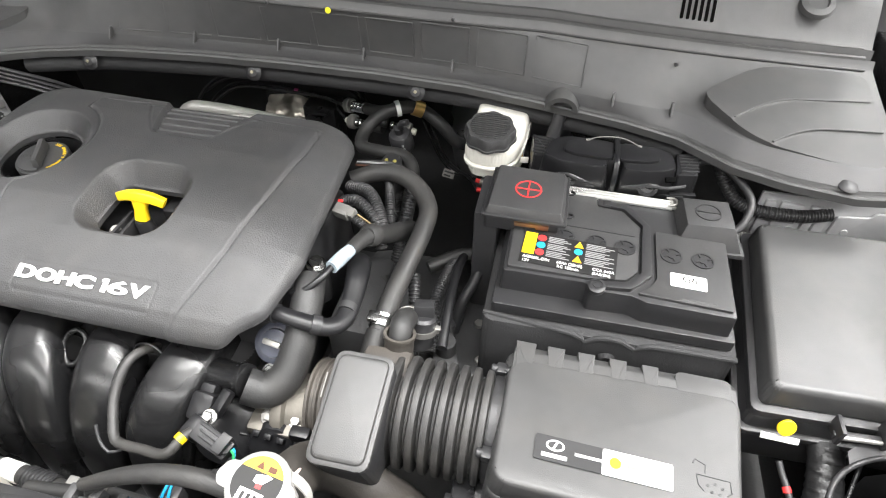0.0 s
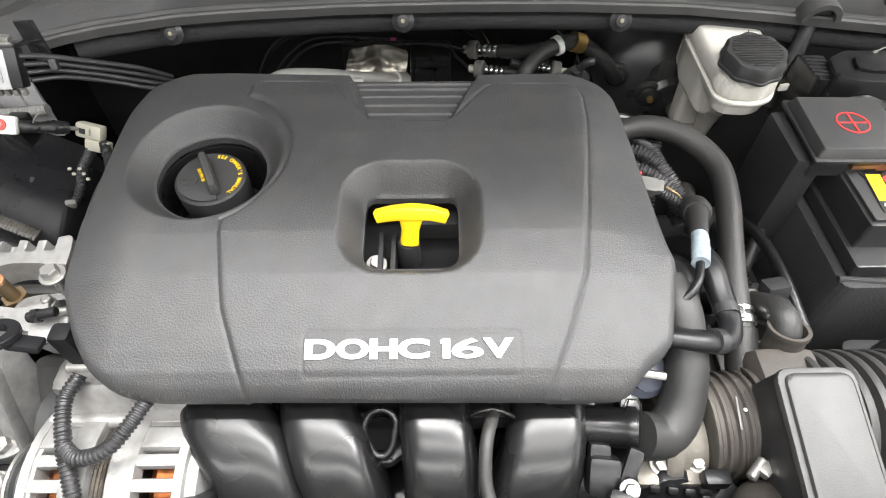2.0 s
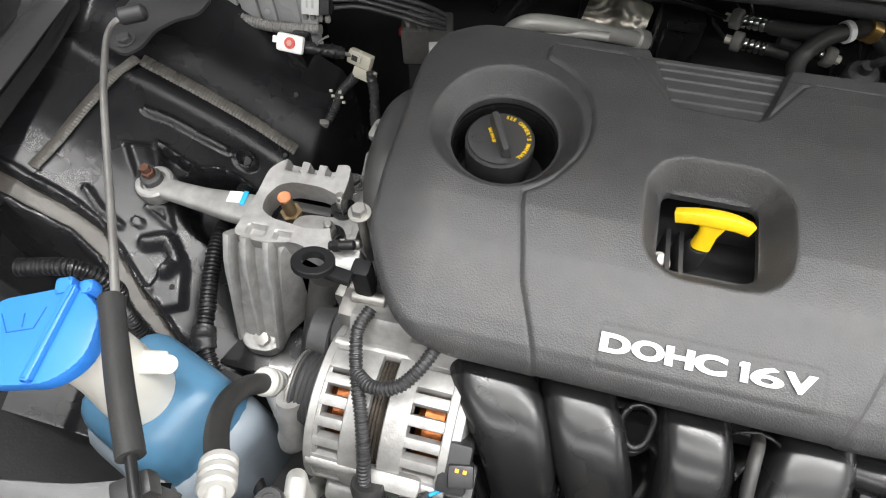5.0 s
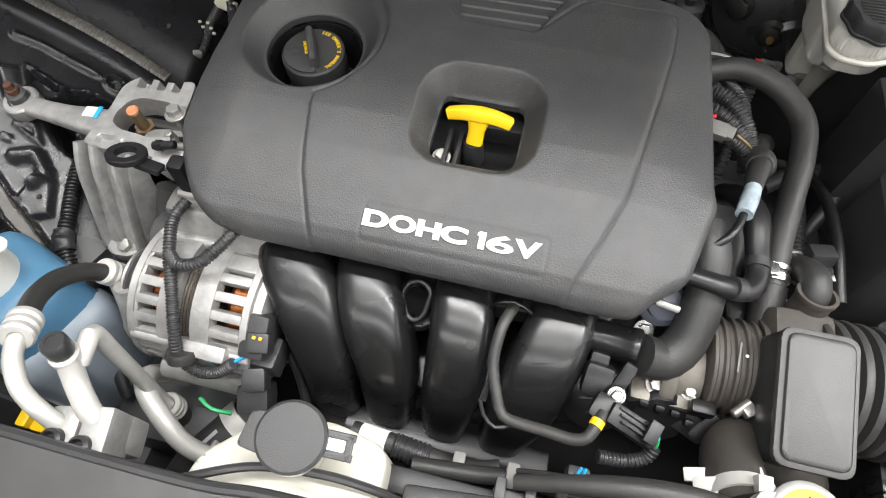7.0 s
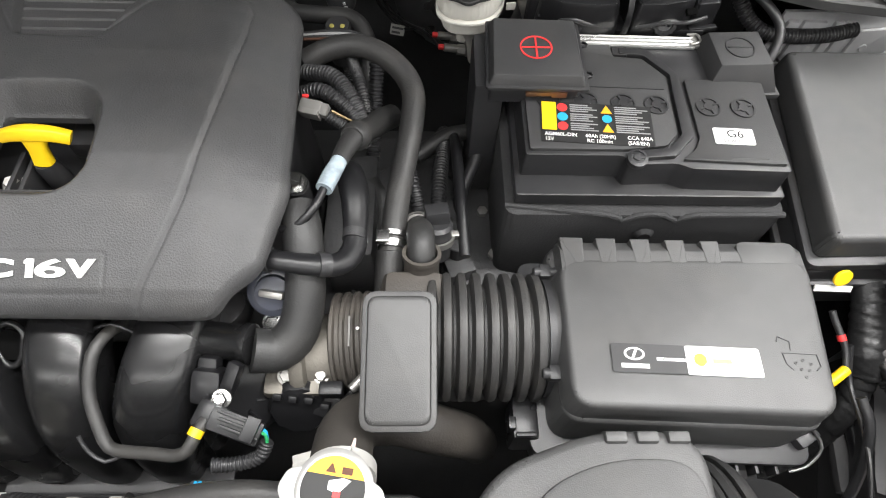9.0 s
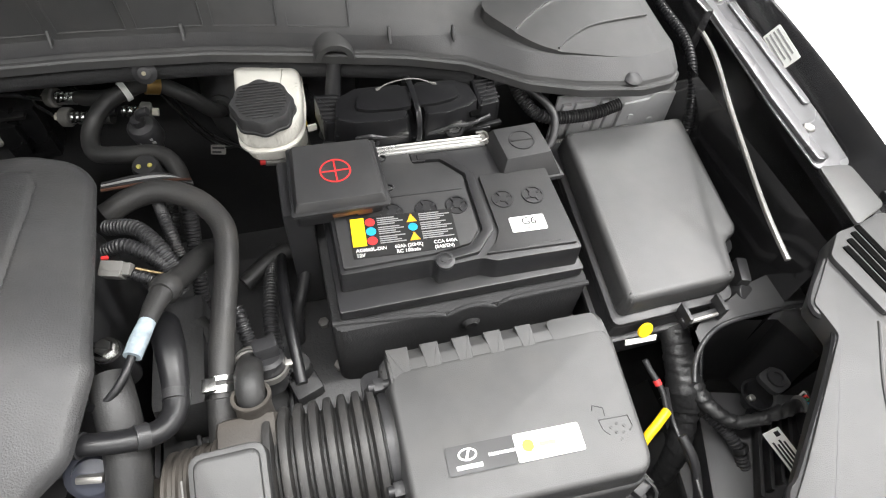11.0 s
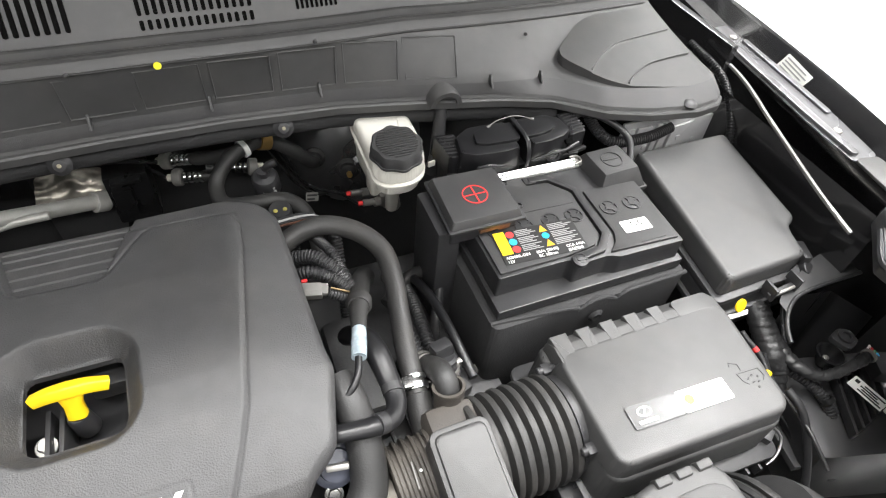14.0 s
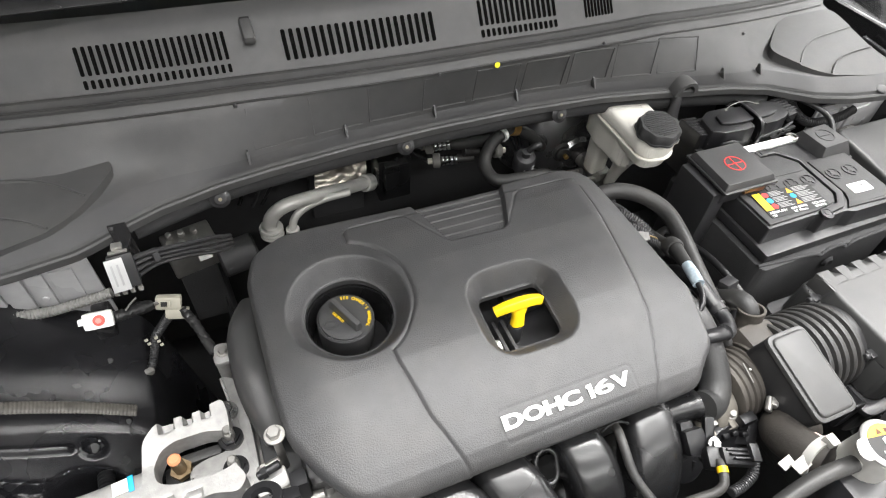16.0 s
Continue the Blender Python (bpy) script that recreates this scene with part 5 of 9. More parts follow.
for x, y, z in ((-0.203, -0.166, 0.716), (-0.190, -0.168, 0.717), (-0.177, -0.169, 0.716), (-0.164, -0.173, 0.712)):
    part("cover_clip", box((x, y, z), (0.008, 0.006, 0.010), 0.002, (30, 0, -6)), M_CONN, thr)
part("clip", box((-0.158, -0.163, 0.725), (0.020, 0.012, 0.014), 0.003), M_CONN, thr)
hexbolt("bolt", (-0.196, -0.150, 0.722), (0, -0.3, 1), 0.006, thr, M_STEEL)
hexbolt("bolt", (-0.168, -0.150, 0.722), (0, -0.3, 1), 0.005, thr, M_STEEL)

hose("breather_pipe", [(-0.186, -0.035, 0.800), (-0.180, -0.060, 0.797), (-0.178, -0.095, 0.775), (-0.184, -0.122, 0.755), (-0.199, -0.137, 0.748), (-0.218, -0.140, 0.755)], [0.0155, 0.0160, 0.0160, 0.0165, 0.0175, 0.0175], M_RUBBER, "thick black rubber breather hose with a square elbow", seg=20)
cbolt = thing("flange_bolt", (-0.212, -0.107, 0.726), "zinc flange bolt beside the breather hose", "bolt")
hexbolt("head", (-0.212, -0.107, 0.732), (0, -0.5, 0.9), 0.0062, cbolt, M_CHROME)

pv = thing("purge_valve", (-0.208, -0.095, 0.745), "round dark blue-grey valve under the cover corner", "valve")
part("housing", lathe([(0, 0), (0.020, 0), (0.021, 0.003), (0.021, 0.009), (0.018, 0.011), (0.015, 0.011), (0.014, 0.016), (0.004, 0.018), (0, 0.018)], (-0.207, -0.088, 0.758), (0.12, -0.62, 0.78), 30), mat("blue_black_plastic", (0.06, 0.065, 0.085), 0.3), pv)
part("cross", box((-0.2045, -0.100, 0.7735), (0.020, 0.006, 0.008), 0.002, (38, 0, -10)), M_STEEL, pv)
part("seat", cyl((-0.207, -0.088, 0.745), (0.1, -0.3, 1), 0.012, 0.02), M_BLACK, pv)

vac = thing("vacuum_actuator", (-0.238, -0.16, 0.69), "black round vacuum actuator on the manifold end", "actuator")
part("dish", lathe([(0, 0), (0.030, 0), (0.036, 0.006), (0.038, 0.010), (0.038, 0.014), (0.030, 0.022), (0.014, 0.026), (0, 0.026)], (-0.240, -0.152, 0.694), (0.20, -0.55, 0.75), 34), M_CONN, vac)
for a in range(7):
    part("dish_rib", tube([(-0.2345 + 0.012 * math.cos(a * 0.898), -0.168 + 0.010 * math.sin(a * 0.898), 0.7135 + 0.005 * math.sin(a * 0.898) - 0.003 * math.cos(a * 0.898)), (-0.2365 + 0.030 * math.cos(a * 0.898), -0.163 + 0.024 * math.sin(a * 0.898), 0.7085 + 0.016 * math.sin(a * 0.898) - 0.008 * math.cos(a * 0.898))], 0.0018, 8), M_CONN, vac)
snr = thing("pressure_sensor", (-0.245, -0.17, 0.735), "black pressure sensor with its plug and bright screw", "sensor")
part("body", merge(box((-0.249, -0.166, 0.748), (0.024, 0.028, 0.022), 0.006, (32, 0, -6)), box((-0.250, -0.152, 0.752), (0.016, 0.016, 0.014), 0.004, (32, 0, -6))), M_CONN, snr)
part("screw_lug", box((-0.230, -0.164, 0.757), (0.011, 0.028, 0.010), 0.003, (32, 0, -24)), M_CONN, snr)
hexbolt("screw", (-0.2345, -0.179, 0.757), (0, -0.45, 0.9), 0.0052, snr, M_CHROME)
plug_ = part("plug", merge(box((-0.221, -0.199, 0.755), (0.040, 0.018, 0.014), 0.003, (10, 12, -18)), box((-0.244, -0.190, 0.752), (0.016, 0.022, 0.018), 0.004, (10, 0, -22))), M_CONN, snr)
for k in range(3):
    part("latch_rib", box((-0.219 + 0.0012 * k, -0.195 - 0.0052 * k, 0.763), (0.030, 0.0022, 0.004), 0.0008, (10, 12, -18)), M_CONN, plug_)
part("latch", box((-0.207, -0.204, 0.766), (0.010, 0.018, 0.005), 0.001, (10, 12, -18)), M_CONN, plug_)
for k, m_ in enumerate((M_CYAN, M_GREEN)):
    part("wire", tube([(-0.206, -0.199 - 0.003 * k, 0.757), (-0.199, -0.203 - 0.002 * k, 0.753), (-0.199, -0.210, 0.745)], 0.0014, 8), m_, snr)
hose("wire_sleeve", [(-0.199, -0.208, 0.746), (-0.205, -0.217, 0.738), (-0.220, -0.222, 0.735), (-0.240, -0.224, 0.738)], 0.0052, M_BLACK, "short black corrugated wire sleeve by the sensor", ridge=0.0005, pitch=0.0032)
vh = thing("vacuum_hose", (-0.31, -0.19, 0.73), "grey rubber vacuum hose with a yellow mark over the manifold", "hose")
part("hose", tube([(-0.324, -0.118, 0.756), (-0.328, -0.132, 0.768), (-0.333, -0.150, 0.770), (-0.334, -0.175, 0.758), (-0.326, -0.198, 0.746), (-0.318, -0.211, 0.739), (-0.304, -0.2145, 0.741), (-0.282, -0.217, 0.747), (-0.262, -0.2195, 0.752), (-0.252, -0.216, 0.757), (-0.247, -0.205, 0.760), (-0.243, -0.196, 0.758)], 0.0048, 14), M_HOSE, vh)
part("mark", tube([(-0.2485, -0.208, 0.7605), (-0.2462, -0.2025, 0.7610)], 0.0055, 14), M_YELLOW, vh)
part("saddle", tube([(-0.347, -0.128, 0.752), (-0.342, -0.126, 0.763), (-0.327, -0.124, 0.768), (-0.312, -0.128, 0.764), (-0.305, -0.134, 0.754)], 0.0016, 8), M_GLOSS, vh)
part("clip", tube([(-0.338, -0.205, 0.748), (-0.333, -0.214, 0.738), (-0.322, -0.220, 0.731), (-0.310, -0.216, 0.733)], 0.0016, 8), M_BLACK, vh)

# ---- hoses and looms between engine and battery ----
wh = thing("heater_hose", (-0.11, 0.05, 0.74), "thick grey rubber hose running down to the intake", "hose")
part("hose", tube([(-0.205, 0.150, 0.785), (-0.180, 0.160, 0.792), (-0.150, 0.160, 0.797), (-0.118, 0.142, 0.796), (-0.097, 0.112, 0.790), (-0.096, 0.075, 0.783), (-0.103, 0.030, 0.772), (-0.109, -0.01, 0.762), (-0.112, -0.050, 0.752)], 0.0112, 18), M_HOSE, wh)
part("clamp", merge(lathe([(0.0112, 0), (0.0132, 0), (0.0132, 0.006), (0.0112, 0.006)], (-0.1115, -0.040, 0.7555), (-0.05, -0.95, -0.25), 24), lathe([(0.0112, 0), (0.0128, 0), (0.0128, 0.004), (0.0112, 0.004)], (-0.1112, -0.032, 0.7575), (-0.05, -0.95, -0.25), 24), box((-0.119, -0.042, 0.768), (0.012, 0.012, 0.005), 0.001)), M_CHROME, wh)
part("nipple", tube([(-0.112, -0.048, 0.752), (-0.113, -0.062, 0.745), (-0.114, -0.082, 0.735)], 0.0135, 18), M_RUBBER, wh)
sen = thing("oxygen_sensor_lead", (-0.15, 0.0, 0.76), "grey sensor boot with a clear sleeve and black lead", "sensor lead")
part("boot", tube([(-0.118, 0.110, 0.752), (-0.128, 0.092, 0.764), (-0.138, 0.062, 0.785), (-0.143, 0.045, 0.800)], [0.012, 0.012, 0.011, 0.009], 16), M_RUBBER, sen)
part("cup", lathe([(0, 0), (0.0095, 0), (0.0125, 0.003), (0.0130, 0.014), (0.0105, 0.018), (0, 0.018)], (-0.141, 0.046, 0.800), (-0.25, -0.75, 0.45), 22), M_HOSE, sen)
part("neck", tube([(-0.1455, 0.032, 0.8085), (-0.150, 0.018, 0.812), (-0.154, 0.002, 0.815)], [0.0095, 0.0085, 0.0072], 16), M_HOSE, sen)
part("sleeve", tube([(-0.154, 0.002, 0.815), (-0.1585, -0.014, 0.8175), (-0.163, -0.029, 0.8185)], [0.0068, 0.0075, 0.0070], 14), M_SLEEVE, sen, "clear plastic sleeve")
part("lead", tube([(-0.163, -0.028, 0.8185), (-0.169, -0.045, 0.817), (-0.180, -0.057, 0.812), (-0.196, -0.058, 0.804)], 0.0034, 12), M_CONN, sen)
lm_ = thing("wiring_loom", (-0.16, -0.05, 0.76), "black taped wiring loom bent round the engine corner", "loom")
part("loom", tube([(-0.230, -0.075, 0.785), (-0.202, -0.0845, 0.803), (-0.172, -0.088, 0.802), (-0.150, -0.082, 0.792), (-0.140, -0.066, 0.788), (-0.140, -0.040, 0.790), (-0.143, -0.013, 0.794), (-0.150, 0.012, 0.786), (-0.158, 0.03, 0.765)], [0.0080, 0.0080, 0.0085, 0.0092, 0.0098, 0.0108, 0.0125, 0.0135, 0.013], 16, flat=0.8), M_CONN, lm_)
for a, b in (((-0.208, -0.083, 0.802), (-0.200, -0.0852, 0.803)), ((-0.165, -0.0872, 0.800), (-0.157, -0.085, 0.796)), ((-0.1402, -0.058, 0.789), (-0.1400, -0.050, 0.7895))):
    part("tape_wrap", tube([a, b], 0.0098, 14), M_BLACK, lm_)
gc = thing("loom_connector", (-0.18, 0.06, 0.80), "grey multi-pin connector with a red lock tab", "connector")
part("body", merge(box((-0.184, 0.063, 0.811), (0.020, 0.014, 0.012), 0.002, (20, 0, -15)), box((-0.173, 0.060, 0.812), (0.009, 0.011, 0.009), 0.001, (20, 0, -15)), box((-0.184, 0.057, 0.811), (0.017, 0.005, 0.014), 0.001, (20, 0, -15))), M_GREYCONN, gc)
part("lock", box((-0.189, 0.0715, 0.818), (0.006, 0.003, 0.003), 0.001), M_RED, gc)
part("wire", tube([(-0.166, 0.060, 0.812), (-0.155, 0.058, 0.806), (-0.148, 0.060, 0.798)], 0.0011, 8), M_BRASS, gc)
hose("corrugated_sleeve", [(-0.200, 0.125, 0.795), (-0.170, 0.112, 0.802), (-0.148, 0.085, 0.792), (-0.138, 0.065, 0.770)], 0.0072, M_BLACK, "black corrugated wire sleeve", ridge=0.0006, pitch=0.0034)
hose("corrugated_sleeve", [(-0.200, 0.100, 0.792), (-0.178, 0.095, 0.800), (-0.152, 0.078, 0.790), (-0.140, 0.058, 0.765)], 0.0066, M_BLACK, "black corrugated wire sleeve", ridge=0.0006, pitch=0.0034)
hose("corrugated_sleeve", [(-0.170, 0.058, 0.808), (-0.155, 0.052, 0.800), (-0.146, 0.045, 0.785)], 0.0048, M_BLACK, "thin black corrugated wire sleeve", ridge=0.0005, pitch=0.003)
hose("corrugated_sleeve", [(-0.165, 0.18, 0.77), (-0.150, 0.13, 0.785), (-0.140, 0.095, 0.77)], 0.0055, M_BLACK, "black corrugated wire sleeve", ridge=0.0005, pitch=0.003)
tr = thing("transmission", (-0.08, 0.05, 0.30), "oily dark transmission casing deep in the bay", "transmission")
part("casing", merge(box((-0.09, 0.05, 0.50), (0.22, 0.26, 0.30), 0.03), cyl((-0.10, 0.06, 0.60), (0, 0.2, 1), 0.06, 0.07, 0.01), box((-0.155, 0.02, 0.66), (0.05, 0.12, 0.14), 0.01)), M_DARK, tr)
part("shift_bracket", merge(box((-0.06, 0.02, 0.66), (0.03, 0.10, 0.02), 0.004, (0, 0, 20)), cyl((-0.05, 0.0, 0.66), (0, 0, 1), 0.012, 0.03)), M_DARK, tr)
part("bell_rib", merge(*[box((-0.165 + i * 0.026, 0.02, 0.652), (0.004, 0.15, 0.012), 0.001, (0, 0, 8 - 3 * i)) for i in range(5)]), M_DARK, tr)
part("vent_pipe", tube([(-0.046, -0.043, 0.735), (-0.050, 0.02, 0.745), (-0.052, 0.075, 0.735), (-0.053, 0.13, 0.70), (-0.055, 0.18, 0.64)], 0.0055, 12), M_CONN, tr)
part("vent_pipe", tube([(-0.066, -0.02, 0.69), (-0.070, 0.03, 0.715), (-0.066, 0.09, 0.71), (-0.062, 0.15, 0.68), (-0.064, 0.20, 0.62)], 0.0075, 12, ridge=0.0006, pitch=0.004), M_BLACK, tr)
for x, y in ((-0.030, -0.045), (-0.010, 0.005), (-0.020, 0.06), (-0.075, -0.06)):
    part("cover_bolt", lathe([(0, 0), (0.006, 0), (0.006, 0.006), (0, 0.007)], (x, y, 0.651), (0, 0, 1), 6), M_STEEL, tr)
part("hose", tube([(-0.14, 0.05, 0.72), (-0.125, 0.02, 0.71), (-0.13, -0.03, 0.69)], 0.011, 14), M_RUBBER, tr)
part("tray_rib", merge(*[box((-0.02 + i * 0.018, -0.02, 0.61), (0.004, 0.06, 0.02), 0.001) for i in range(4)]), M_DARK, tr)
ch_ = thing("coolant_hose", (-0.088, 0.02, 0.70), "black coolant hose with a spring clamp and white tag", "hose")
part("hose", tube([(-0.0855, -0.064, 0.762), (-0.0857, -0.056, 0.771), (-0.0865, -0.042, 0.770), (-0.0880, -0.024, 0.750), (-0.0900, -0.008, 0.730), (-0.095, 0.022, 0.685), (-0.100, 0.045, 0.62)], 0.0122, 20), M_RUBBER, ch_)
part("clamp", merge(lathe([(0.0134, 0), (0.0160, 0), (0.0160, 0.005), (0.0134, 0.005)], (-0.0888, -0.020, 0.7420), (-0.05, 0.70, -0.71), 28), lathe([(0.0134, 0), (0.0156, 0), (0.0156, 0.003), (0.0134, 0.003)], (-0.0898, -0.010, 0.7310), (-0.05, 0.68, -0.73), 28), box((-0.072, -0.012, 0.740), (0.006, 0.014, 0.010), 0.0015, (0, 30, 0))), M_STEEL, ch_)
part("tag", box((-0.0900, -0.032, 0.7715), (0.009, 0.006, 0.001), 0.0003, (-38, -10, 0)), M_LABEL, ch_)
ft = thing("tagged_cable", (-0.02, 0.10, 0.66), "black battery cable with a white paper tag", "cable")
part("cable", tube([(-0.030, 0.135, 0.79), (-0.030, 0.118, 0.760), (-0.026, 0.105, 0.730), (-0.033, 0.085, 0.705), (-0.045, 0.062, 0.680), (-0.050, 0.04, 0.63), (-0.048, 0.03, 0.56)], 0.0068, 12), M_BLACK, ft)
part("tag", tube([(-0.0275, 0.109, 0.738), (-0.0262, 0.1045, 0.727)], 0.0082, 14), M_LABEL, ft, "white paper tag")

# ---- fuse box ----
fb = thing("fuse_box", (0.34, 0.06, 0.66), "black engine bay fuse box with a smooth grey lid", "fuse box")
FL = [(0.262, -0.054), (0.386, -0.051), (0.3965, -0.006), (0.417, 0.002), (0.432, 0.168), (0.279, 0.168)]
fm = Matrix.Translation((0.34, 0.06, 0.785)) @ Matrix.Rotation(radians(3.5), 4, "X") @ Matrix.Translation((-0.34, -0.06, 0))
part("lid", prism(rounded(FL, 0.009, 4), -0.026, 0.006, 0.006, fm, 0.975, seg=3), M_BOX, fb)
FB = [(0.255, -0.062), (0.392, -0.059), (0.405, -0.012), (0.425, -0.004), (0.440, 0.176), (0.272, 0.176)]
part("rim", prism(rounded(FB, 0.010, 4), -0.034, -0.024, 0.002, fm), M_BLACK, fb)
part("body", prism(rounded(FB, 0.012, 4), -0.115, -0.033, 0.004, fm), M_BLACK, fb)
part("lower_rim", prism(rounded([(x + (0.006 if x > 0.34 else -0.006), y + (0.006 if y > 0.05 else -0.006)) for x, y in FB], 0.012, 4), -0.062, -0.054, 0.002, fm), M_BLACK, fb)
part("colour_dot", cyl((0.288, -0.0665, 0.7455), (0.08, -0.90, 0.40), 0.0085, 0.003, 0.0005, 24), M_YELLOW, fb, "round yellow check dot")
part("paper_strip", box((0.287, -0.071, 0.7315), (0.034, 0.002, 0.006), 0.0004, (-30, 0, -2)), M_LABEL, fb)
part("latch", merge(box((0.345, -0.068, 0.752), (0.042, 0.006, 0.007), 0.002, (0, 0, 4)), box((0.328, -0.066, 0.756), (0.004, 0.020, 0.020), 0.001), box((0.368, -0.064, 0.757), (0.004, 0.020, 0.020), 0.001)), M_BLACK, fb)
part("latch_spring", cyl((0.330, -0.0725, 0.7535), (1, 0.07, 0), 0.0022, 0.036), M_STEEL, fb)
part("side_latch", merge(box((0.418, -0.03, 0.745), (0.012, 0.030, 0.030), 0.003, (0, 0, -20)), cyl((0.412, -0.045, 0.735), (0.3, -0.5, 1), 0.010, 0.014)), M_BLACK, fb)
part("outlet", sweep([(0.335, -0.055, 0.715), (0.338, -0.080, 0.700), (0.335, -0.105, 0.68)], [0.028, 0.027, 0.025], [0.024, 0.024, 0.022], (1, 0, 0), 2.2, 20), M_TAPE, fb)

rl = thing("taped_harness", (0.33, -0.16, 0.55), "glossy black taped harness leaving the fuse box", "harness")


def taped(pts, radii, pitch=0.011):
    """A bundle wound with tape: each turn laps over the last, a little slack and skewed."""
    line = spline(pts, 0.0016)
    n, rnd = len(line), random.Random(7)
    R = np.interp(np.linspace(0, 1, n), np.linspace(0, 1, len(radii)), radii)
    slack = [(rnd.uniform(-0.0007, 0.0010), rnd.uniform(0, 6.28), rnd.uniform(0.0015, 0.0045)) for _ in range(400)]
    vs, fs, dist, prev, seg = [], [], 0.0, None, 20
    for i, p in enumerate(line):
        tan = line[min(i + 1, n - 1)] - line[max(i - 1, 0)]
        tan = tan / np.linalg.norm(tan)
        u = np.cross(tan, [0, 0, 1.0]) if prev is None else prev - tan * np.dot(prev, tan)
        u = u / np.linalg.norm(u)
        prev, v = u, np.cross(tan, u)
        dist += np.linalg.norm(p - line[i - 1]) if i else 0
        for k in range(seg):
            a = 2 * math.pi * k / seg
            w = (dist + 0.004 * math.sin(a + 1.1 * math.floor(dist / 0.04))) / pitch
            lift, turn_, skew = slack[int(w) % 400]
            q = R[i] + 0.0011 * (w % 1) + lift * math.sin(a + turn_) + 0.0004 * math.sin(3 * a + 9 * w)
            vs.append(p + q * (math.cos(a) * u + 0.9 * math.sin(a) * v))
    for i in range(n - 1):
        for k in range(seg):
            l = (k + 1) % seg
            fs.append((i * seg + k, i * seg + l, (i + 1) * seg + l, (i + 1) * seg + k))
    fs += [tuple(range(seg))[::-1], tuple((n - 1) * seg + k for k in range(seg))]
    return mesh_bm(vs, fs)


part("trunk", taped([(0.340, -0.060, 0.712), (0.339, -0.078, 0.702), (0.338, -0.098, 0.690), (0.338, -0.116, 0.680), (0.337, -0.130, 0.666)], [0.0145, 0.0155, 0.0165, 0.0205, 0.0165]), M_TAPE, rl)
part("trunk_sleeve", taped([(0.337, -0.125, 0.668), (0.334, -0.143, 0.650), (0.326, -0.165, 0.615), (0.318, -0.18, 0.56), (0.312, -0.19, 0.48)], [0.0140, 0.0130, 0.0115, 0.0110, 0.0110], 0.014), M_TAPE, rl)
part("branch", taped([(0.340, -0.108, 0.690), (0.349, -0.140, 0.688), (0.364, -0.159, 0.688), (0.392, -0.165, 0.694), (0.418, -0.164, 0.700), (0.436, -0.162, 0.698)], [0.0115, 0.0085, 0.0068, 0.0060, 0.0060, 0.0062], 0.012), M_TAPE, rl)
part("branch_end", lathe([(0.0060, 0), (0.0088, 0), (0.0092, 0.002), (0.0088, 0.004), (0.0060, 0.004)], (0.435, -0.162, 0.698), (1, 0.1, 0.05), 20), M_GREYCONN, rl)
part("branch_sleeve", tube([(0.346, -0.135, 0.675), (0.366, -0.165, 0.668), (0.376, -0.195, 0.65), (0.378, -0.225, 0.62), (0.37, -0.25, 0.58)], 0.0065, ridge=0.0006, pitch=0.004), M_BLACK, rl)
for p_ in ((0.371, -0.180, 0.667), (0.378, -0.208, 0.643)):
    part("tape_band", lathe([(0.0065, 0), (0.0080, 0), (0.0080, 0.006), (0.0065, 0.006)], p_, (0.2, -0.75, -0.5), 18), M_TAPE, rl)
part("stay_wire", tube([(0.362, -0.070, 0.735), (0.360, -0.082, 0.715), (0.352, -0.105, 0.700), (0.350, -0.120, 0.690)], 0.0022, 8), M_CONN, rl)
for k, m_ in enumerate((M_CYAN, M_GREEN, M_RED, M_WHITE)):
    part("wire", tube([(0.434, -0.164 + 0.002 * k, 0.698), (0.446, -0.164 + 0.004 * k, 0.702), (0.455, -0.168 + 0.004 * k, 0.690)], 0.0011, 6), m_, rl)
yl = thing("yellow_sleeve", (0.28, -0.145, 0.66), "bright yellow cable sleeve with a red band on its cable", "sleeve")
part("sleeve", tube([(0.296, -0.137, 0.700), (0.282, -0.146, 0.698), (0.266, -0.156, 0.690), (0.250, -0.17, 0.67)], 0.0048, 14), M_YELLOW, yl)
part("cable", tube([(0.296, -0.137, 0.700), (0.297, -0.118, 0.708), (0.291, -0.098, 0.715), (0.288, -0.088, 0.72)], 0.0030, 10), M_BLACK, yl)
part("band", tube([(0.2952, -0.113, 0.7095), (0.2940, -0.108, 0.7115)], 0.0038, 10), M_RED, yl)
hose("washer_tube", [(0.293, -0.165, 0.71), (0.298, -0.19, 0.70), (0.300, -0.225, 0.66), (0.29, -0.27, 0.60)], 0.0045, M_BLACK, "thin black tube beside the filter box")
hose("bracket_tube", [(0.345, -0.10, 0.68), (0.36, -0.06, 0.70), (0.385, -0.045, 0.715), (0.42, -0.055, 0.71)], 0.0035, M_BLACK, "thin black tube bent over the headlamp housing")

# headlamp cavity on the right
hl = thing("headlamp_housing", (0.45, -0.19, 0.45), "black headlamp housing with a printed type label", "headlamp")
part("shell", box((0.43, -0.20, 0.58), (0.15, 0.14, 0.16), 0.02, (0, -12, -20)), M_BLACK, hl)
part("cavity_wall", strip([[(0.375, -0.075, 0.70), (0.42, -0.060, 0.70), (0.47, -0.07, 0.70), (0.49, -0.12, 0.70)], [(0.375, -0.085, 0.55), (0.42, -0.070, 0.55), (0.48, -0.08, 0.55), (0.50, -0.13, 0.55)]]), M_BLACK, hl)
for i in range(6):
    part("fin", box((0.385 + i * 0.014, -0.195 + 0.003 * i, 0.665), (0.004, 0.08, 0.014), 0.001, (0, 0, -30)), M_BLACK, hl)
lbm = plane_at((0.396, -0.1985, 0.6945), (0.16, -0.98, 0.02), (0.98, 0.16, -0.1))
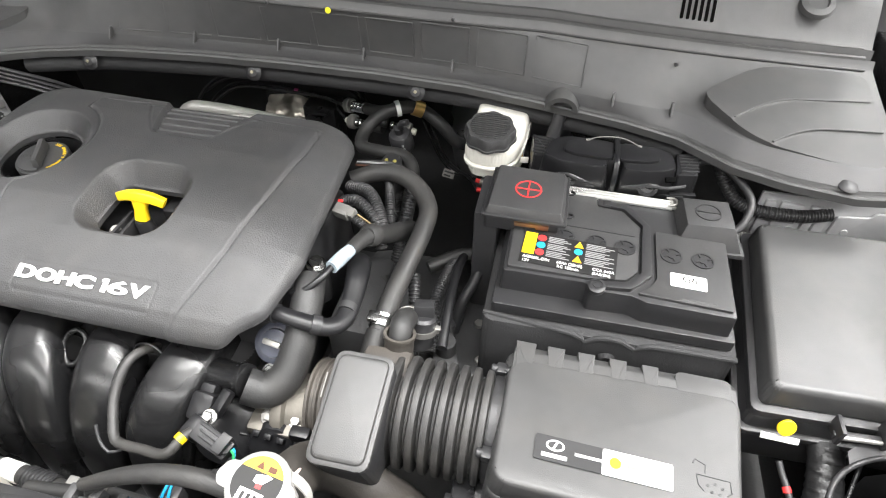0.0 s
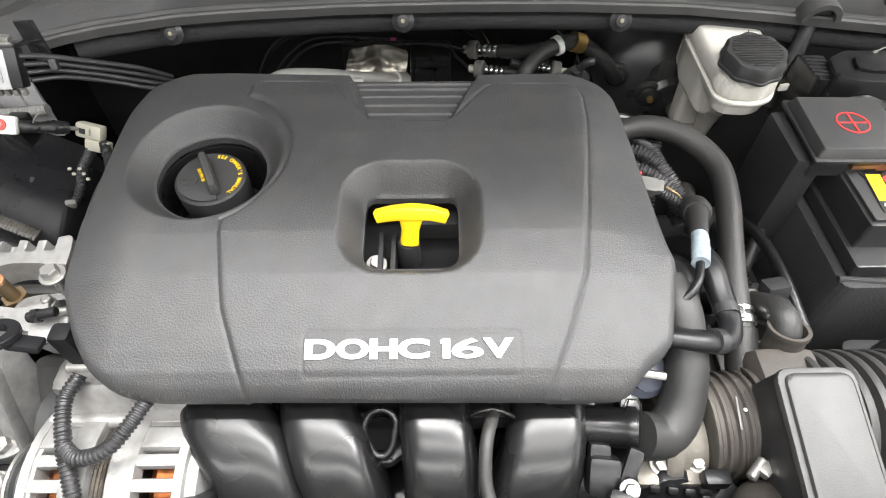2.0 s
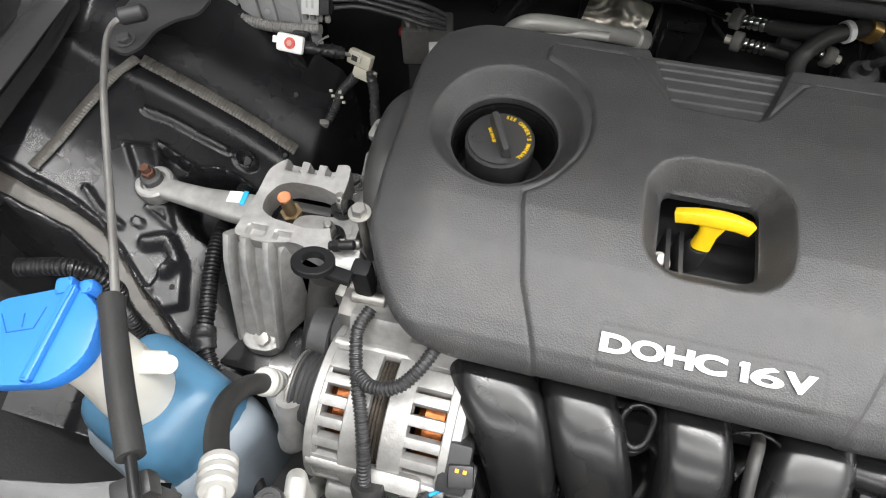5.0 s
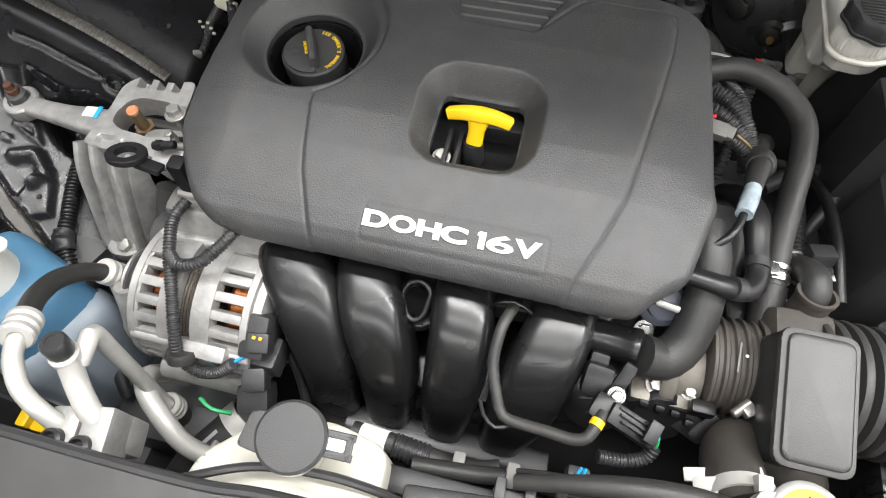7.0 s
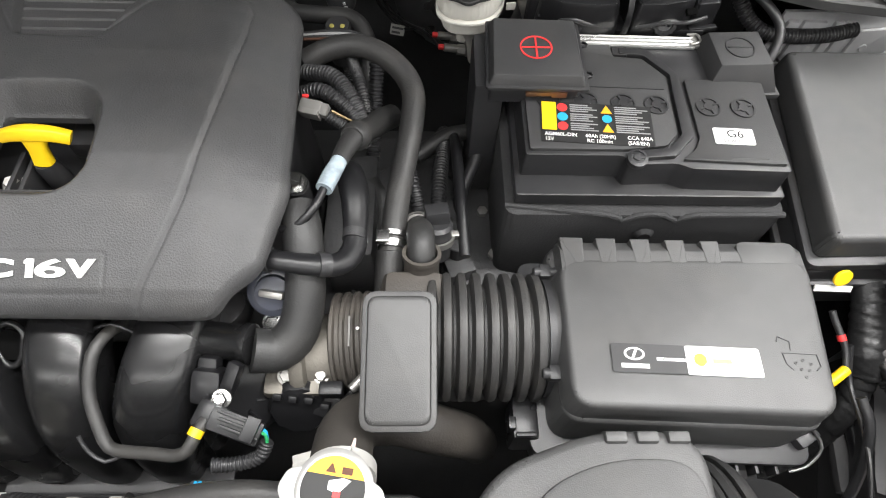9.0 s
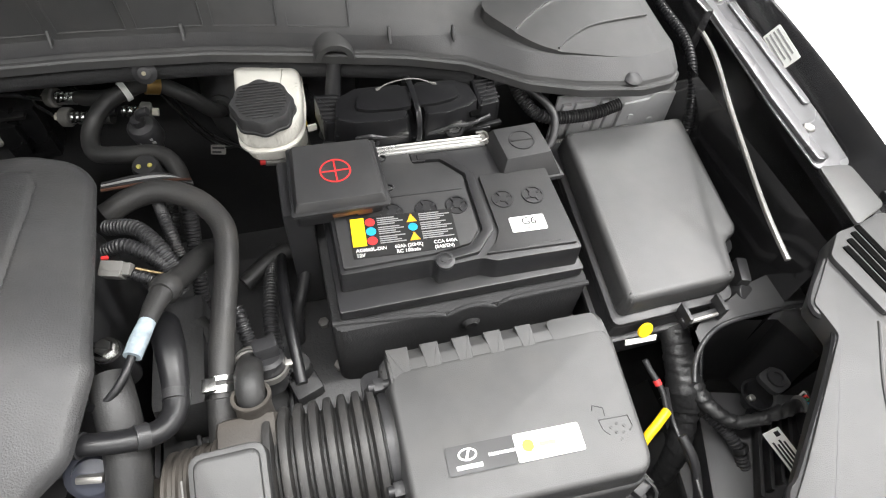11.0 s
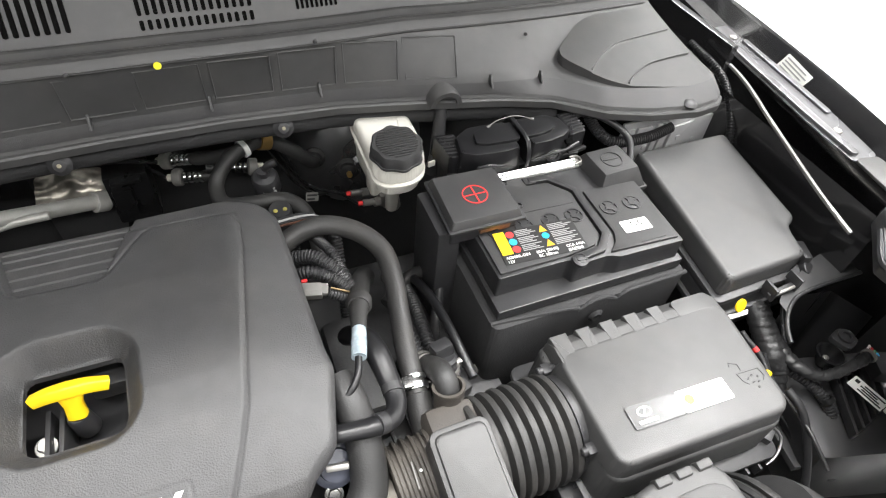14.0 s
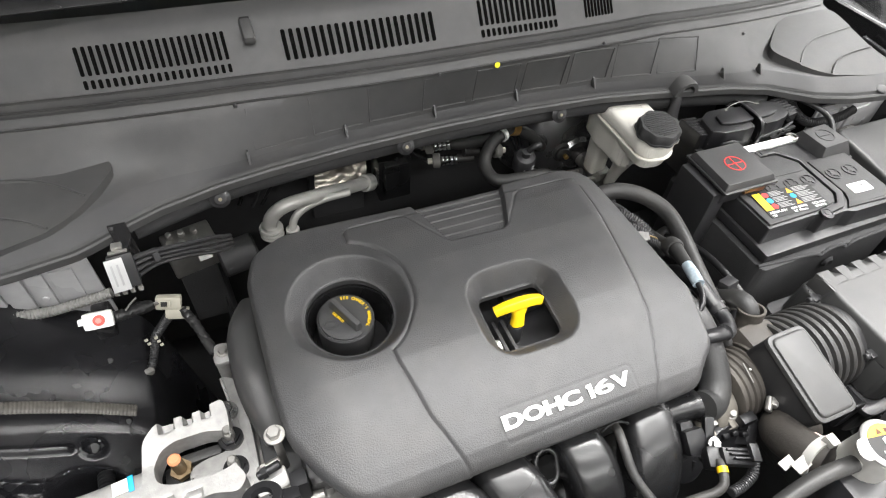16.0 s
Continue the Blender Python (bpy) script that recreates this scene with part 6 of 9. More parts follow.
part("label", flat(lbm, -0.021, -0.011, 0.021, 0.011, 0.001, 0.001), M_LABEL, hl, "white type label")
for j in range(4):
    part("print_bar", flat(lbm, -0.010 + 0.003 * (j % 2), -0.0085 + j * 0.0042, 0.019 - 0.004 * (j % 3), -0.0062 + j * 0.0042, 0.0013), M_INK, hl)
part("print_square", flat(lbm, -0.018, 0.001, -0.013, 0.007, 0.0013), M_INK, hl)
part("label", flat(lbm @ Matrix.Translation((0.036, 0.002, 0.001)), -0.014, -0.010, 0.020, 0.014, 0.001, 0.003), M_LABEL, hl, "white corner label")
part("print_bar", flat(lbm @ Matrix.Translation((0.036, 0.002, 0.001)), -0.008, -0.006, 0.002, -0.003, 0.0013), M_GREYPRINT, hl)
part("ridge_bed", box((0.388, -0.18, 0.585), (0.10, 0.11, 0.012), 0.003, (0, 0, -10)), M_MATTE, hl)
for x in (0.361, 0.376, 0.392, 0.414, 0.430):
    part("ridge", sweep([(x, -0.130, 0.594), (x - 0.008, -0.17, 0.600), (x - 0.015, -0.215, 0.602)], [0.007] * 3, [0.012] * 3, (1, 0, 0), 3, 14), M_CONN, hl)
part("cavity_edge", tube([(0.312, -0.128, 0.742), (0.320, -0.112, 0.745), (0.336, -0.096, 0.745), (0.361, -0.082, 0.745), (0.388, -0.077, 0.745), (0.427, -0.076, 0.745), (0.478, -0.077, 0.745)], 0.0026, 10), M_BLACK, hl)
part("cavity_lip", strip([[(0.336, -0.096, 0.7455), (0.338, -0.080, 0.7455)], [(0.361, -0.082, 0.7455), (0.361, -0.062, 0.7455)], [(0.388, -0.077, 0.7455), (0.388, -0.056, 0.7455)], [(0.427, -0.076, 0.7455), (0.427, -0.04, 0.7455)], [(0.478, -0.077, 0.7455), (0.478, -0.03, 0.7455)]]), M_MATTE, hl)
part("side_stay", tube([(0.300, -0.118, 0.712), (0.303, -0.145, 0.690), (0.300, -0.18, 0.690), (0.296, -0.212, 0.690), (0.290, -0.25, 0.68)], 0.0022, 8), M_BLACK, hl)
part("mount_ear", merge(prism(rounded([(0.405, -0.125), (0.43, -0.118), (0.44, -0.142), (0.415, -0.15)], 0.008), 0.696, 0.704, 0.002), lathe([(0.006, 0), (0.010, 0), (0.010, 0.003), (0.006, 0.003)], (0.424, -0.133, 0.7045), (0, 0, 1), 20)), M_BLACK, hl)
part("breather_cup", lathe([(0.004, 0), (0.008, 0), (0.0165, 0.020), (0.0185, 0.022), (0.0160, 0.022), (0.007, 0.005), (0.004, 0.005)], (0.412, -0.139, 0.658), (0.05, 0.02, 1), 28), M_CONN, hl)
part("cup_stud", cyl((0.411, -0.138, 0.662), (0.05, 0.02, 1), 0.0038, 0.010, 0.001), M_STEEL, hl)
part("cup_skirt", tube([(0.416, -0.150, 0.672), (0.414, -0.156, 0.660), (0.410, -0.158, 0.645)], [0.013, 0.012, 0.010], 16), M_CONN, hl)
part("plug", box((0.452, -0.178, 0.686), (0.028, 0.030, 0.022), 0.004, (0, 0, -25)), M_BLACK, hl)

fc = thing("front_trim", (0.45, -0.20, 0.78), "grey plastic trim panel over the headlamp with a louvred corner", "trim panel")
part("panel", prism(rounded([(0.424, -0.078), (0.382, -0.116), (0.384, -0.147), (0.292, -0.232), (0.268, -0.252), (0.18, -0.40), (0.62, -0.40), (0.555, -0.20), (0.512, -0.06), (0.445, -0.058)], 0.004, 3), 0.826, 0.848, 0.002), M_TRIM, fc)
corner = part("corner", prism(rounded([(0.445, -0.058), (0.462, -0.056), (0.503, -0.046), (0.515, -0.053), (0.472, -0.134), (0.432, -0.142), (0.422, -0.08)], 0.005, 3), 0.8465, 0.8535, 0.0015), M_TRIM, fc)
for x0, y0, x1, y1 in ((0.441, -0.074, 0.449, -0.130), (0.450, -0.068, 0.457, -0.123), (0.459, -0.064, 0.465, -0.115), (0.468, -0.061, 0.473, -0.106)):
    lm2 = plane_at(((x0 + x1) / 2, (y0 + y1) / 2, 0.8536), (y0 - y1, x1 - x0, 0), (x1 - x0, y1 - y0, 0))
    # near-black patch gives the shade between the louvres
    part("louvre", prism(rrect(-0.0034, -0.028, 0.0030, 0.028, 0.0015), -0.001, 0.0006, 0, lm2), M_OPENSHADE, corner)
    part("louvre_lip", prism(rrect(0.0030, -0.027, 0.0042, 0.027, 0.0005), -0.001, 0.0014, 0.0004, lm2), M_TRIM, corner)
part("drip_edge", tube([(0.424, -0.080, 0.842), (0.384, -0.117, 0.842), (0.386, -0.147, 0.842), (0.294, -0.232, 0.842), (0.270, -0.252, 0.842), (0.22, -0.33, 0.842)], 0.0045, 8, 0.006), M_BLACK, fc)
part("crease", tube([(0.425, -0.145, 0.848), (0.38, -0.21, 0.848), (0.34, -0.30, 0.848)], 0.0016, 8), M_BOX, fc)
part("embossed_mark", merge(*[tube([(0.43 + 0.008 * i, -0.215, 0.8484), (0.436 + 0.008 * i, -0.212, 0.8484)], 0.0006, 6) for i in range(3)]), M_GREYPRINT, fc)
fnd = thing("front_wing_tip", (0.575, -0.06, 0.70), "dark grey front tip of the fender beside the headlamp", "fender tip")
part("skin", prism(rounded([(0.560, -0.05), (0.600, -0.055), (0.68, -0.35), (0.62, -0.35), (0.562, -0.12)], 0.01), 0.70, 0.850, 0.008), M_PAINT, fnd)
part("rubber_lip", tube([(0.520, -0.030, 0.852), (0.545, -0.040, 0.857), (0.575, -0.065, 0.858), (0.59, -0.10, 0.856)], 0.006, 10), M_RUBBER, fnd)
part("ledge", box((0.43, 0.02, 0.70), (0.11, 0.16, 0.02), 0.004), M_PAINT, fnd)

# ---- behind the battery ----
ecu = thing("engine_computer", (0.11, 0.225, 0.74), "black engine computer with two large lever connectors", "engine computer")
part("case", box((0.108, 0.226, 0.770), (0.165, 0.062, 0.066), 0.003), M_BLACK, ecu)
part("shelf", box((0.108, 0.190, 0.802), (0.176, 0.020, 0.006), 0.0015), M_CONN, ecu)
LEFT = [(0.111 + (x - 0.111) * 1.15, y) for x, y in ((0.034, 0.185), (0.052, 0.175), (0.086, 0.1715), (0.1065, 0.174), (0.1085, 0.233), (0.060, 0.234), (0.040, 0.220))]
RIGHT = [(0.111 + (x - 0.111) * 1.15, y) for x, y in ((0.1155, 0.174), (0.140, 0.174), (0.162, 0.180), (0.174, 0.190), (0.171, 0.220), (0.154, 0.231), (0.1140, 0.233))]
for s, plan in ((-1, LEFT), (1, RIGHT)):
    hub_x = 0.060 if s < 0 else 0.152
    con = part("connector", prism(rounded(plan, 0.005, 3), 0.803, 0.8380, 0.0030, taper=0.90, seg=2), M_CONN, ecu)
    part("connector_top", prism(rounded([(0.111 + (x - 0.111) * 0.70, 0.206 + (y - 0.206) * 0.55) for x, y in plan], 0.004, 3), 0.8370, 0.8420, 0.0012), M_CONN, con)
    # near-black block gives the shade inside the slot
    part("slot", box((0.111 + s * 0.064, 0.181, 0.8270), (0.011, 0.006, 0.004), 0.0006, (35, 0, s * 12)), M_OPENSHADE, con)
    part("lever_hub", lathe([(0, 0), (0.0115, 0), (0.0125, 0.001), (0.0125, 0.004), (0.0085, 0.005), (0.0080, 0.0035), (0.0035, 0.0035), (0.0030, 0.0055), (0, 0.0055)], (hub_x, 0.1805, 0.8140), (0, -0.75, 0.66), 40, 14, 0.05), M_CONN, con)
    for a in range(4):
        part("hub_spoke", box((hub_x + 0.0055 * math.cos(a * 1.571 + 0.6), 0.1790 + 0.0036 * math.sin(a * 1.571 + 0.6), 0.8180 + 0.0041 * math.sin(a * 1.571 + 0.6)), (0.0050, 0.0016, 0.0022), 0.0004, (49, 0, math.degrees(a * 1.571 + 0.6) if a % 2 else 34)), M_CONN, con)
    part("lever_arm", tube([(0.111 + s * 0.084, 0.186, 0.8170), (0.111 + s * 0.066, 0.1805, 0.8150), (hub_x + s * 0.013, 0.1745, 0.8190), (hub_x, 0.1715, 0.8225), (hub_x - s * 0.012, 0.1735, 0.8170), (0.111 + s * 0.012, 0.1760, 0.8120)], 0.0022, 8), M_BLACK, con)
    blk = part("end_block", prism(rounded([(0.111 + s * (x - 0.111), y) for x, y in ((0.181, 0.186), (0.207, 0.190), (0.213, 0.238), (0.184, 0.235))][::s], 0.003), 0.800, 0.8300, 0.0025, taper=0.93), M_CONN, ecu)
    for j in range(6):
        part("block_rib", box((0.111 + s * 0.087, 0.198 + j * 0.0062, 0.8302), (0.021, 0.0022, 0.0018), 0.0004, (0, 0, s * 6)), M_BLACK, blk)
    part("block_lip", box((0.111 + s * 0.084, 0.1855, 0.8040), (0.030, 0.006, 0.005), 0.0012, (0, 0, s * 8)), M_CONN, blk)
part("centre_strap", sweep([(0.1115, 0.1725, 0.800), (0.1115, 0.1695, 0.822), (0.1115, 0.178, 0.8425), (0.1115, 0.208, 0.8450), (0.1115, 0.235, 0.8420), (0.1115, 0.246, 0.826)], [0.0060] * 6, [0.0025] * 6, (1, 0, 0), 4, 12), M_CONN, ecu)
part("tie_wire", tube([(0.078, 0.220, 0.8420), (0.088, 0.2235, 0.8445), (0.100, 0.2250, 0.8460), (0.112, 0.2250, 0.8468), (0.124, 0.2235, 0.8455), (0.137, 0.219, 0.8420)], 0.0007, 8), M_GREYCONN, ecu)
for x, y, a in ((0.077, 0.219, 20), (0.138, 0.218, -20)):
    part("wire_clip", box((x, y, 0.842), (0.005, 0.003, 0.003), 0.0008, (0, 0, a)), M_GREYCONN, ecu)
part("latch_frame", merge(box((0.040, 0.1905, 0.788), (0.030, 0.008, 0.004), 0.0008), box((0.040, 0.1905, 0.776), (0.030, 0.008, 0.004), 0.0008), box((0.027, 0.1905, 0.782), (0.004, 0.008, 0.014), 0.0008), box((0.053, 0.1905, 0.782), (0.004, 0.008, 0.014), 0.0008)), M_CONN, ecu)
part("foot", box((0.112, 0.215, 0.745), (0.16, 0.05, 0.02), 0.003), M_BLACK, ecu)
hose("earth_cable", [(0.200, 0.232, 0.815), (0.225, 0.225, 0.830), (0.252, 0.205, 0.825), (0.268, 0.178, 0.815), (0.262, 0.155, 0.80), (0.250, 0.145, 0.79)], 0.0046, M_BLACK, "black earth cable arching to the negative terminal")
hose("hanging_harness", [(0.040, 0.295, 0.850), (0.040, 0.284, 0.835), (0.034, 0.272, 0.80), (0.030, 0.262, 0.775), (0.02, 0.255, 0.75)], [0.008, 0.008, 0.009, 0.011, 0.010], M_BLACK, "black taped harness hanging from the cowl hump", "harness")
hose("corner_harness", [(0.235, 0.245, 0.83), (0.250, 0.225, 0.80), (0.275, 0.205, 0.785), (0.33, 0.200, 0.785), (0.37, 0.205, 0.79)], 0.0075, M_BLACK, "black corrugated harness behind the fuse box", "harness", ridge=0.0006, pitch=0.0035)

# ---- brakes ----
br = thing("brake_reservoir", (-0.03, 0.27, 0.70), "milky plastic brake fluid reservoir with a black cap", "reservoir")
RP = rounded([(-0.062, 0.199), (-0.034, 0.195), (-0.014, 0.204), (-0.004, 0.222), (0.001, 0.262), (0.003, 0.366), (-0.060, 0.366), (-0.072, 0.320), (-0.073, 0.212)], 0.010, 4)
RR = rounded([(-0.058, 0.250), (-0.006, 0.248), (-0.002, 0.275), (-0.001, 0.360), (-0.056, 0.360), (-0.066, 0.318), (-0.064, 0.262)], 0.010, 4)
part("upper_half", prism(RP, 0.796, 0.822, 0.009, taper=0.96, seg=3), M_RES, br)
part("seam", prism(rounded([(-0.035 + (x + 0.035) * 1.035, 0.28 + (y - 0.28) * 1.025) for x, y in RP], 0.004, 2), 0.7935, 0.7975, 0.0015), M_RES, br)
part("lower_lobe", prism(rounded([(-0.060, 0.203), (-0.034, 0.200), (-0.017, 0.208), (-0.008, 0.228), (-0.006, 0.30), (-0.064, 0.30), (-0.068, 0.215)], 0.008, 3), 0.776, 0.795, 0.006, taper=1.02), M_RES, br)
part("lower_half", prism(RR, 0.738, 0.795, 0.010, taper=1.03, seg=3), M_RES, br)
part("level_mark", box((-0.0015, 0.252, 0.783), (0.0015, 0.012, 0.009), 0.0003, (0, 0, 6)), M_YELLOW, br, "small yellow level mark")
part("side_spout", box((0.004, 0.220, 0.800), (0.010, 0.003, 0.008), 0.001, (0, 0, 10)), M_RES, br)
part("neck", lathe([(0, 0), (0.026, 0), (0.026, 0.012), (0, 0.012)], (-0.0425, 0.223, 0.817), (0, -0.08, 1), 30), M_RES, br)
part("cap", lathe([(0, 0), (0.0285, 0), (0.0310, 0.002), (0.0310, 0.013), (0.0290, 0.0165), (0, 0.0170)], (-0.0425, 0.2215, 0.8275), (0, -0.10, 1), 64, 8, 0.045), M_MATTE, br)
part("cap_rim", lathe([(0.0298, 0), (0.0322, 0), (0.0322, 0.003), (0.0298, 0.0035)], (-0.0425, 0.2215, 0.8265), (0, -0.10, 1), 64, 8, 0.045), M_MATTE, br)
for j in range(13):
    w = 2 * math.sqrt(0.0250 ** 2 - (0.0038 * (j - 6)) ** 2) if abs(j - 6) < 6.5 else 0.01
    part("cap_bar", box((-0.0425, 0.2200 + (j - 6) * 0.0038, 0.8450 + 0.00038 * (j - 6)), (w, 0.0015, 0.0014), 0.0003), M_MATTE, br)
part("spout", tube([(-0.030, 0.275, 0.735), (-0.024, 0.290, 0.695), (-0.021, 0.302, 0.655)], [0.016, 0.011, 0.009], 16), M_RES, br)
part("foot", prism(rounded([(-0.045, 0.325), (-0.015, 0.325), (-0.015, 0.355), (-0.045, 0.355)], 0.008), 0.660, 0.728, 0.004, taper=1.1), M_RES, br)
part("master_cylinder", merge(cyl((-0.0115, 0.326, 0.637), (-0.05, 1, 0.03), 0.015, 0.10, 0.003), box((-0.020, 0.345, 0.655), (0.028, 0.06, 0.022), 0.004)), M_STEEL, br, "dull cast master cylinder")
part("end_plug", lathe([(0, 0), (0.0110, 0), (0.0122, 0.003), (0.0122, 0.007), (0.0095, 0.009), (0.0030, 0.009), (0, 0.007)], (-0.0115, 0.327, 0.637), (0.02, -1, 0.25), 24), M_STEEL, br)
for k, (x, y, z) in enumerate(((-0.070, 0.355, 0.648), (-0.062, 0.315, 0.662))):
    part("pipe_nut", merge(cyl((x, y, z), (1, 0.05, -0.15), 0.0052, 0.024), lathe([(0, 0), (0.0072, 0), (0.0072, 0.010), (0, 0.010)], (x + 0.018, y, z - 0.003), (1, 0.05, -0.15), 6)), M_STEEL, br)
    part("red_ferrule", cyl((x - 0.007, y, z + 0.0008), (1, 0.05, -0.1), 0.0038, 0.008), M_RED, br)
    part("brake_line", tube([(x - 0.006, y, z + 0.001), (x - 0.026, 0.366 - 0.012 * k, 0.650 + 0.004 * k), (-0.118 + 0.006 * k, 0.378, 0.640 + 0.008 * k), (-0.146 + 0.010 * k, 0.390, 0.662), (-0.168 + 0.010 * k, 0.398, 0.705), (-0.182 + 0.012 * k, 0.402, 0.735), (-0.205, 0.42, 0.75)], 0.0022, 8), M_GLOSS, br)
bo = thing("brake_booster", (-0.025, 0.44, 0.53), "glossy black domed brake booster on the firewall", "booster")
part("shell", lathe([(0, 0), (0.118, 0), (0.124, 0.005), (0.124, 0.014), (0.116, 0.022), (0.112, 0.050), (0.104, 0.072), (0.088, 0.090), (0.064, 0.103), (0.036, 0.108), (0.030, 0.116), (0, 0.118)], (-0.028, 0.510, 0.652), (0, -1, -0.02), 56), mat("booster_paint", (0.24, 0.24, 0.245), 0.30, metal=0.85, coat=0.5), bo)
for x, y, z, r in ((-0.109, 0.408, 0.684, 0.017), (-0.060, 0.396, 0.659, 0.019)):
    part("grommet", lathe([(0, 0), (r, 0), (r, 0.004), (r * 0.72, 0.006), (r * 0.66, 0.012), (r * 0.5, 0.0135), (0, 0.0135)], (x, y + 0.006, z), (-0.25, -1, 0.15), 26), M_RUBBER, bo)
part("brass_stud", cyl((-0.0620, 0.387, 0.661), (-0.15, -1, 0.2), 0.0045, 0.008), M_GOLD, bo)
part("vacuum_hose", tube([(-0.111, 0.404, 0.685), (-0.118, 0.392, 0.694), (-0.145, 0.392, 0.724), (-0.178, 0.394, 0.746), (-0.205, 0.380, 0.753), (-0.235, 0.366, 0.744), (-0.255, 0.342, 0.728), (-0.250, 0.308, 0.722), (-0.215, 0.292, 0.728), (-0.175, 0.282, 0.732), (-0.155, 0.255, 0.728), (-0.150, 0.215, 0.71), (-0.150, 0.18, 0.69)], 0.0102, 16), M_RUBBER, bo)
part("brass_band", tube([(-0.174, 0.3945, 0.744), (-0.188, 0.390, 0.7505)], 0.0130, 18), M_GOLD, bo, "brass-coloured clamp band")
part("white_band", tube([(-0.207, 0.3788, 0.7528), (-0.213, 0.3755, 0.7520)], 0.0128, 18), M_WHITE, bo, "white ring on the hose")
part("hose_branch", tube([(-0.276, 0.418, 0.718), (-0.252, 0.402, 0.727), (-0.230, 0.386, 0.740), (-0.212, 0.377, 0.750)], 0.0100, 14), M_RUBBER, bo)
sl = thing("line_tag", (-0.126, 0.39, 0.61), "small grey film tag folded round a brake line", "tag")
slm = plane_at((-0.126, 0.374, 0.640), (0.97, 0.05, -0.25), (0.15, 0.5, 0.8))
part("film", flat(slm, -0.010, -0.007, 0.010, 0.007, 0.0008, 0.002), M_GREYCONN, sl)
part("print_bar", flat(slm, -0.008, 0.001, 0.008, 0.004, 0.0011), M_INK, sl)
part("print_bar", flat(slm, -0.008, -0.005, 0.004, -0.002, 0.0011), M_INK, sl)

# ---- behind the engine ----
ap = thing("refrigerant_pipe", (-0.50, 0.38, 0.66), "satin aluminium refrigerant pipe with a rubber-ringed end", "pipe")
part("pipe", tube([(-0.603, 0.372, 0.675), (-0.598, 0.371, 0.692), (-0.584, 0.370, 0.706), (-0.564, 0.372, 0.711), (-0.520, 0.390, 0.698), (-0.470, 0.420, 0.672), (-0.422, 0.452, 0.645)], 0.0108, 18), M_PIPE, ap)
for i in range(3):
    part("ring", lathe([(0.010, 0), (0.0175, 0), (0.0185, 0.002), (0.0175, 0.005), (0.010, 0.005)], (-0.6015, 0.374, 0.652 + 0.007 * i), (0.05, 0.05, 1), 26), M_PIPE, ap)
part("end_nut", cyl((-0.430, 0.447, 0.649), (1, 0.62, -0.6), 0.0155, 0.02), M_PIPE, ap)
part("thin_pipe", tube([(-0.570, 0.370, 0.655), (-0.565, 0.373, 0.675), (-0.548, 0.378, 0.688), (-0.515, 0.385, 0.692), (-0.47, 0.39, 0.690)], 0.0062, 14), M_PIPE, ap)
part("thin_ring", lathe([(0.006, 0), (0.0105, 0), (0.011, 0.003), (0.0105, 0.012), (0.006, 0.012)], (-0.5705, 0.369, 0.648), (0.05, 0.05, 1), 20), M_PIPE, ap)
hs = thing("heat_shield", (-0.50, 0.44, 0.62), "crumpled bright foil heat shield behind the engine", "heat shield")


def foil(X, Y):
    out = np.zeros(X.shape)
    for i in range(X.shape[0]):
        for j in range(X.shape[1]):
            out[i, j] = 0.007 * noise.noise((X[i, j] * 40, Y[i, j] * 60, 3.0)) + 0.002 * noise.noise((X[i, j] * 140, Y[i, j] * 140, 7.0))
    return out


part("sheet", plate(-0.055, -0.032, 0.055, 0.032, 0.003, lambda X, Y: sd_poly(X, Y, rounded([(-0.050, -0.028), (0.046, -0.022), (0.052, 0.016), (0.010, 0.027), (-0.040, 0.018)], 0.008)), foil, 0.001, plane_at((-0.462, 0.490, 0.655), (1, 0, 0), (0, 0.55, 0.8))), M_FOIL, hs)
part("sheet", plate(-0.07, -0.03, 0.07, 0.03, 0.005, lambda X, Y: sd_poly(X, Y, rrect(-0.068, -0.028, 0.068, 0.028, 0.015)), foil, 0.001, plane_at((-0.46, 0.30, 0.665), (1, 0, 0), (0, 0.9, 0.3))), M_FOIL, hs)
part("stay", box((-0.465, 0.517, 0.60), (0.10, 0.018, 0.14), 0.004), M_DARK, hs)
bb = thing("heater_valve_block", (-0.38, 0.41, 0.60), "black plastic block behind the engine", "block")
part("block", merge(box((-0.376, 0.462, 0.650), (0.060, 0.050, 0.090), 0.005), box((-0.376, 0.440, 0.690), (0.040, 0.03, 0.006), 0.002), box((-0.385, 0.432, 0.655), (0.026, 0.02, 0.05), 0.004)), M_GLOSS, bb)
for o, d, n in (((-0.313, 0.4341, 0.7105), (0.036, -0.016, 0.008), 4), ((-0.304, 0.420, 0.688), (0.036, -0.012, 0.004), 4), ((-0.204, 0.398, 0.701), (-0.036, 0.002, 0.006), 3)):
    o, d = Vector(o), Vector(d).normalized()
    c = thing("hose_coupling", o - Vector((0, 0, 0.012)), "ribbed bright metal hose coupling with a grey collar", "coupling", "couplings behind the engine")
    part("collar", lathe([(0, 0), (0.0115, 0), (0.0128, 0.002), (0.0128, 0.011), (0.0105, 0.013), (0, 0.013)], o - d * 0.008, d, 22), M_GREYCONN, c)
    for i in range(n):
        part("rib", lathe([(0, 0), (0.0080, 0), (0.0092, 0.0018), (0.0092, 0.0045), (0.0080, 0.0062), (0, 0.0062)], o + d * (0.006 + 0.0075 * i), d, 18), M_CHROME, c)
    part("tail", tube([o + d * 0.034, o + d * 0.050, o + d * 0.062], 0.0082, 12), M_RUBBER, c)
    part("nut", lathe([(0, 0), (0.0055, 0), (0.0055, 0.008), (0, 0.008)], o - d * 0.017, d, 6), M_CREAM, c)
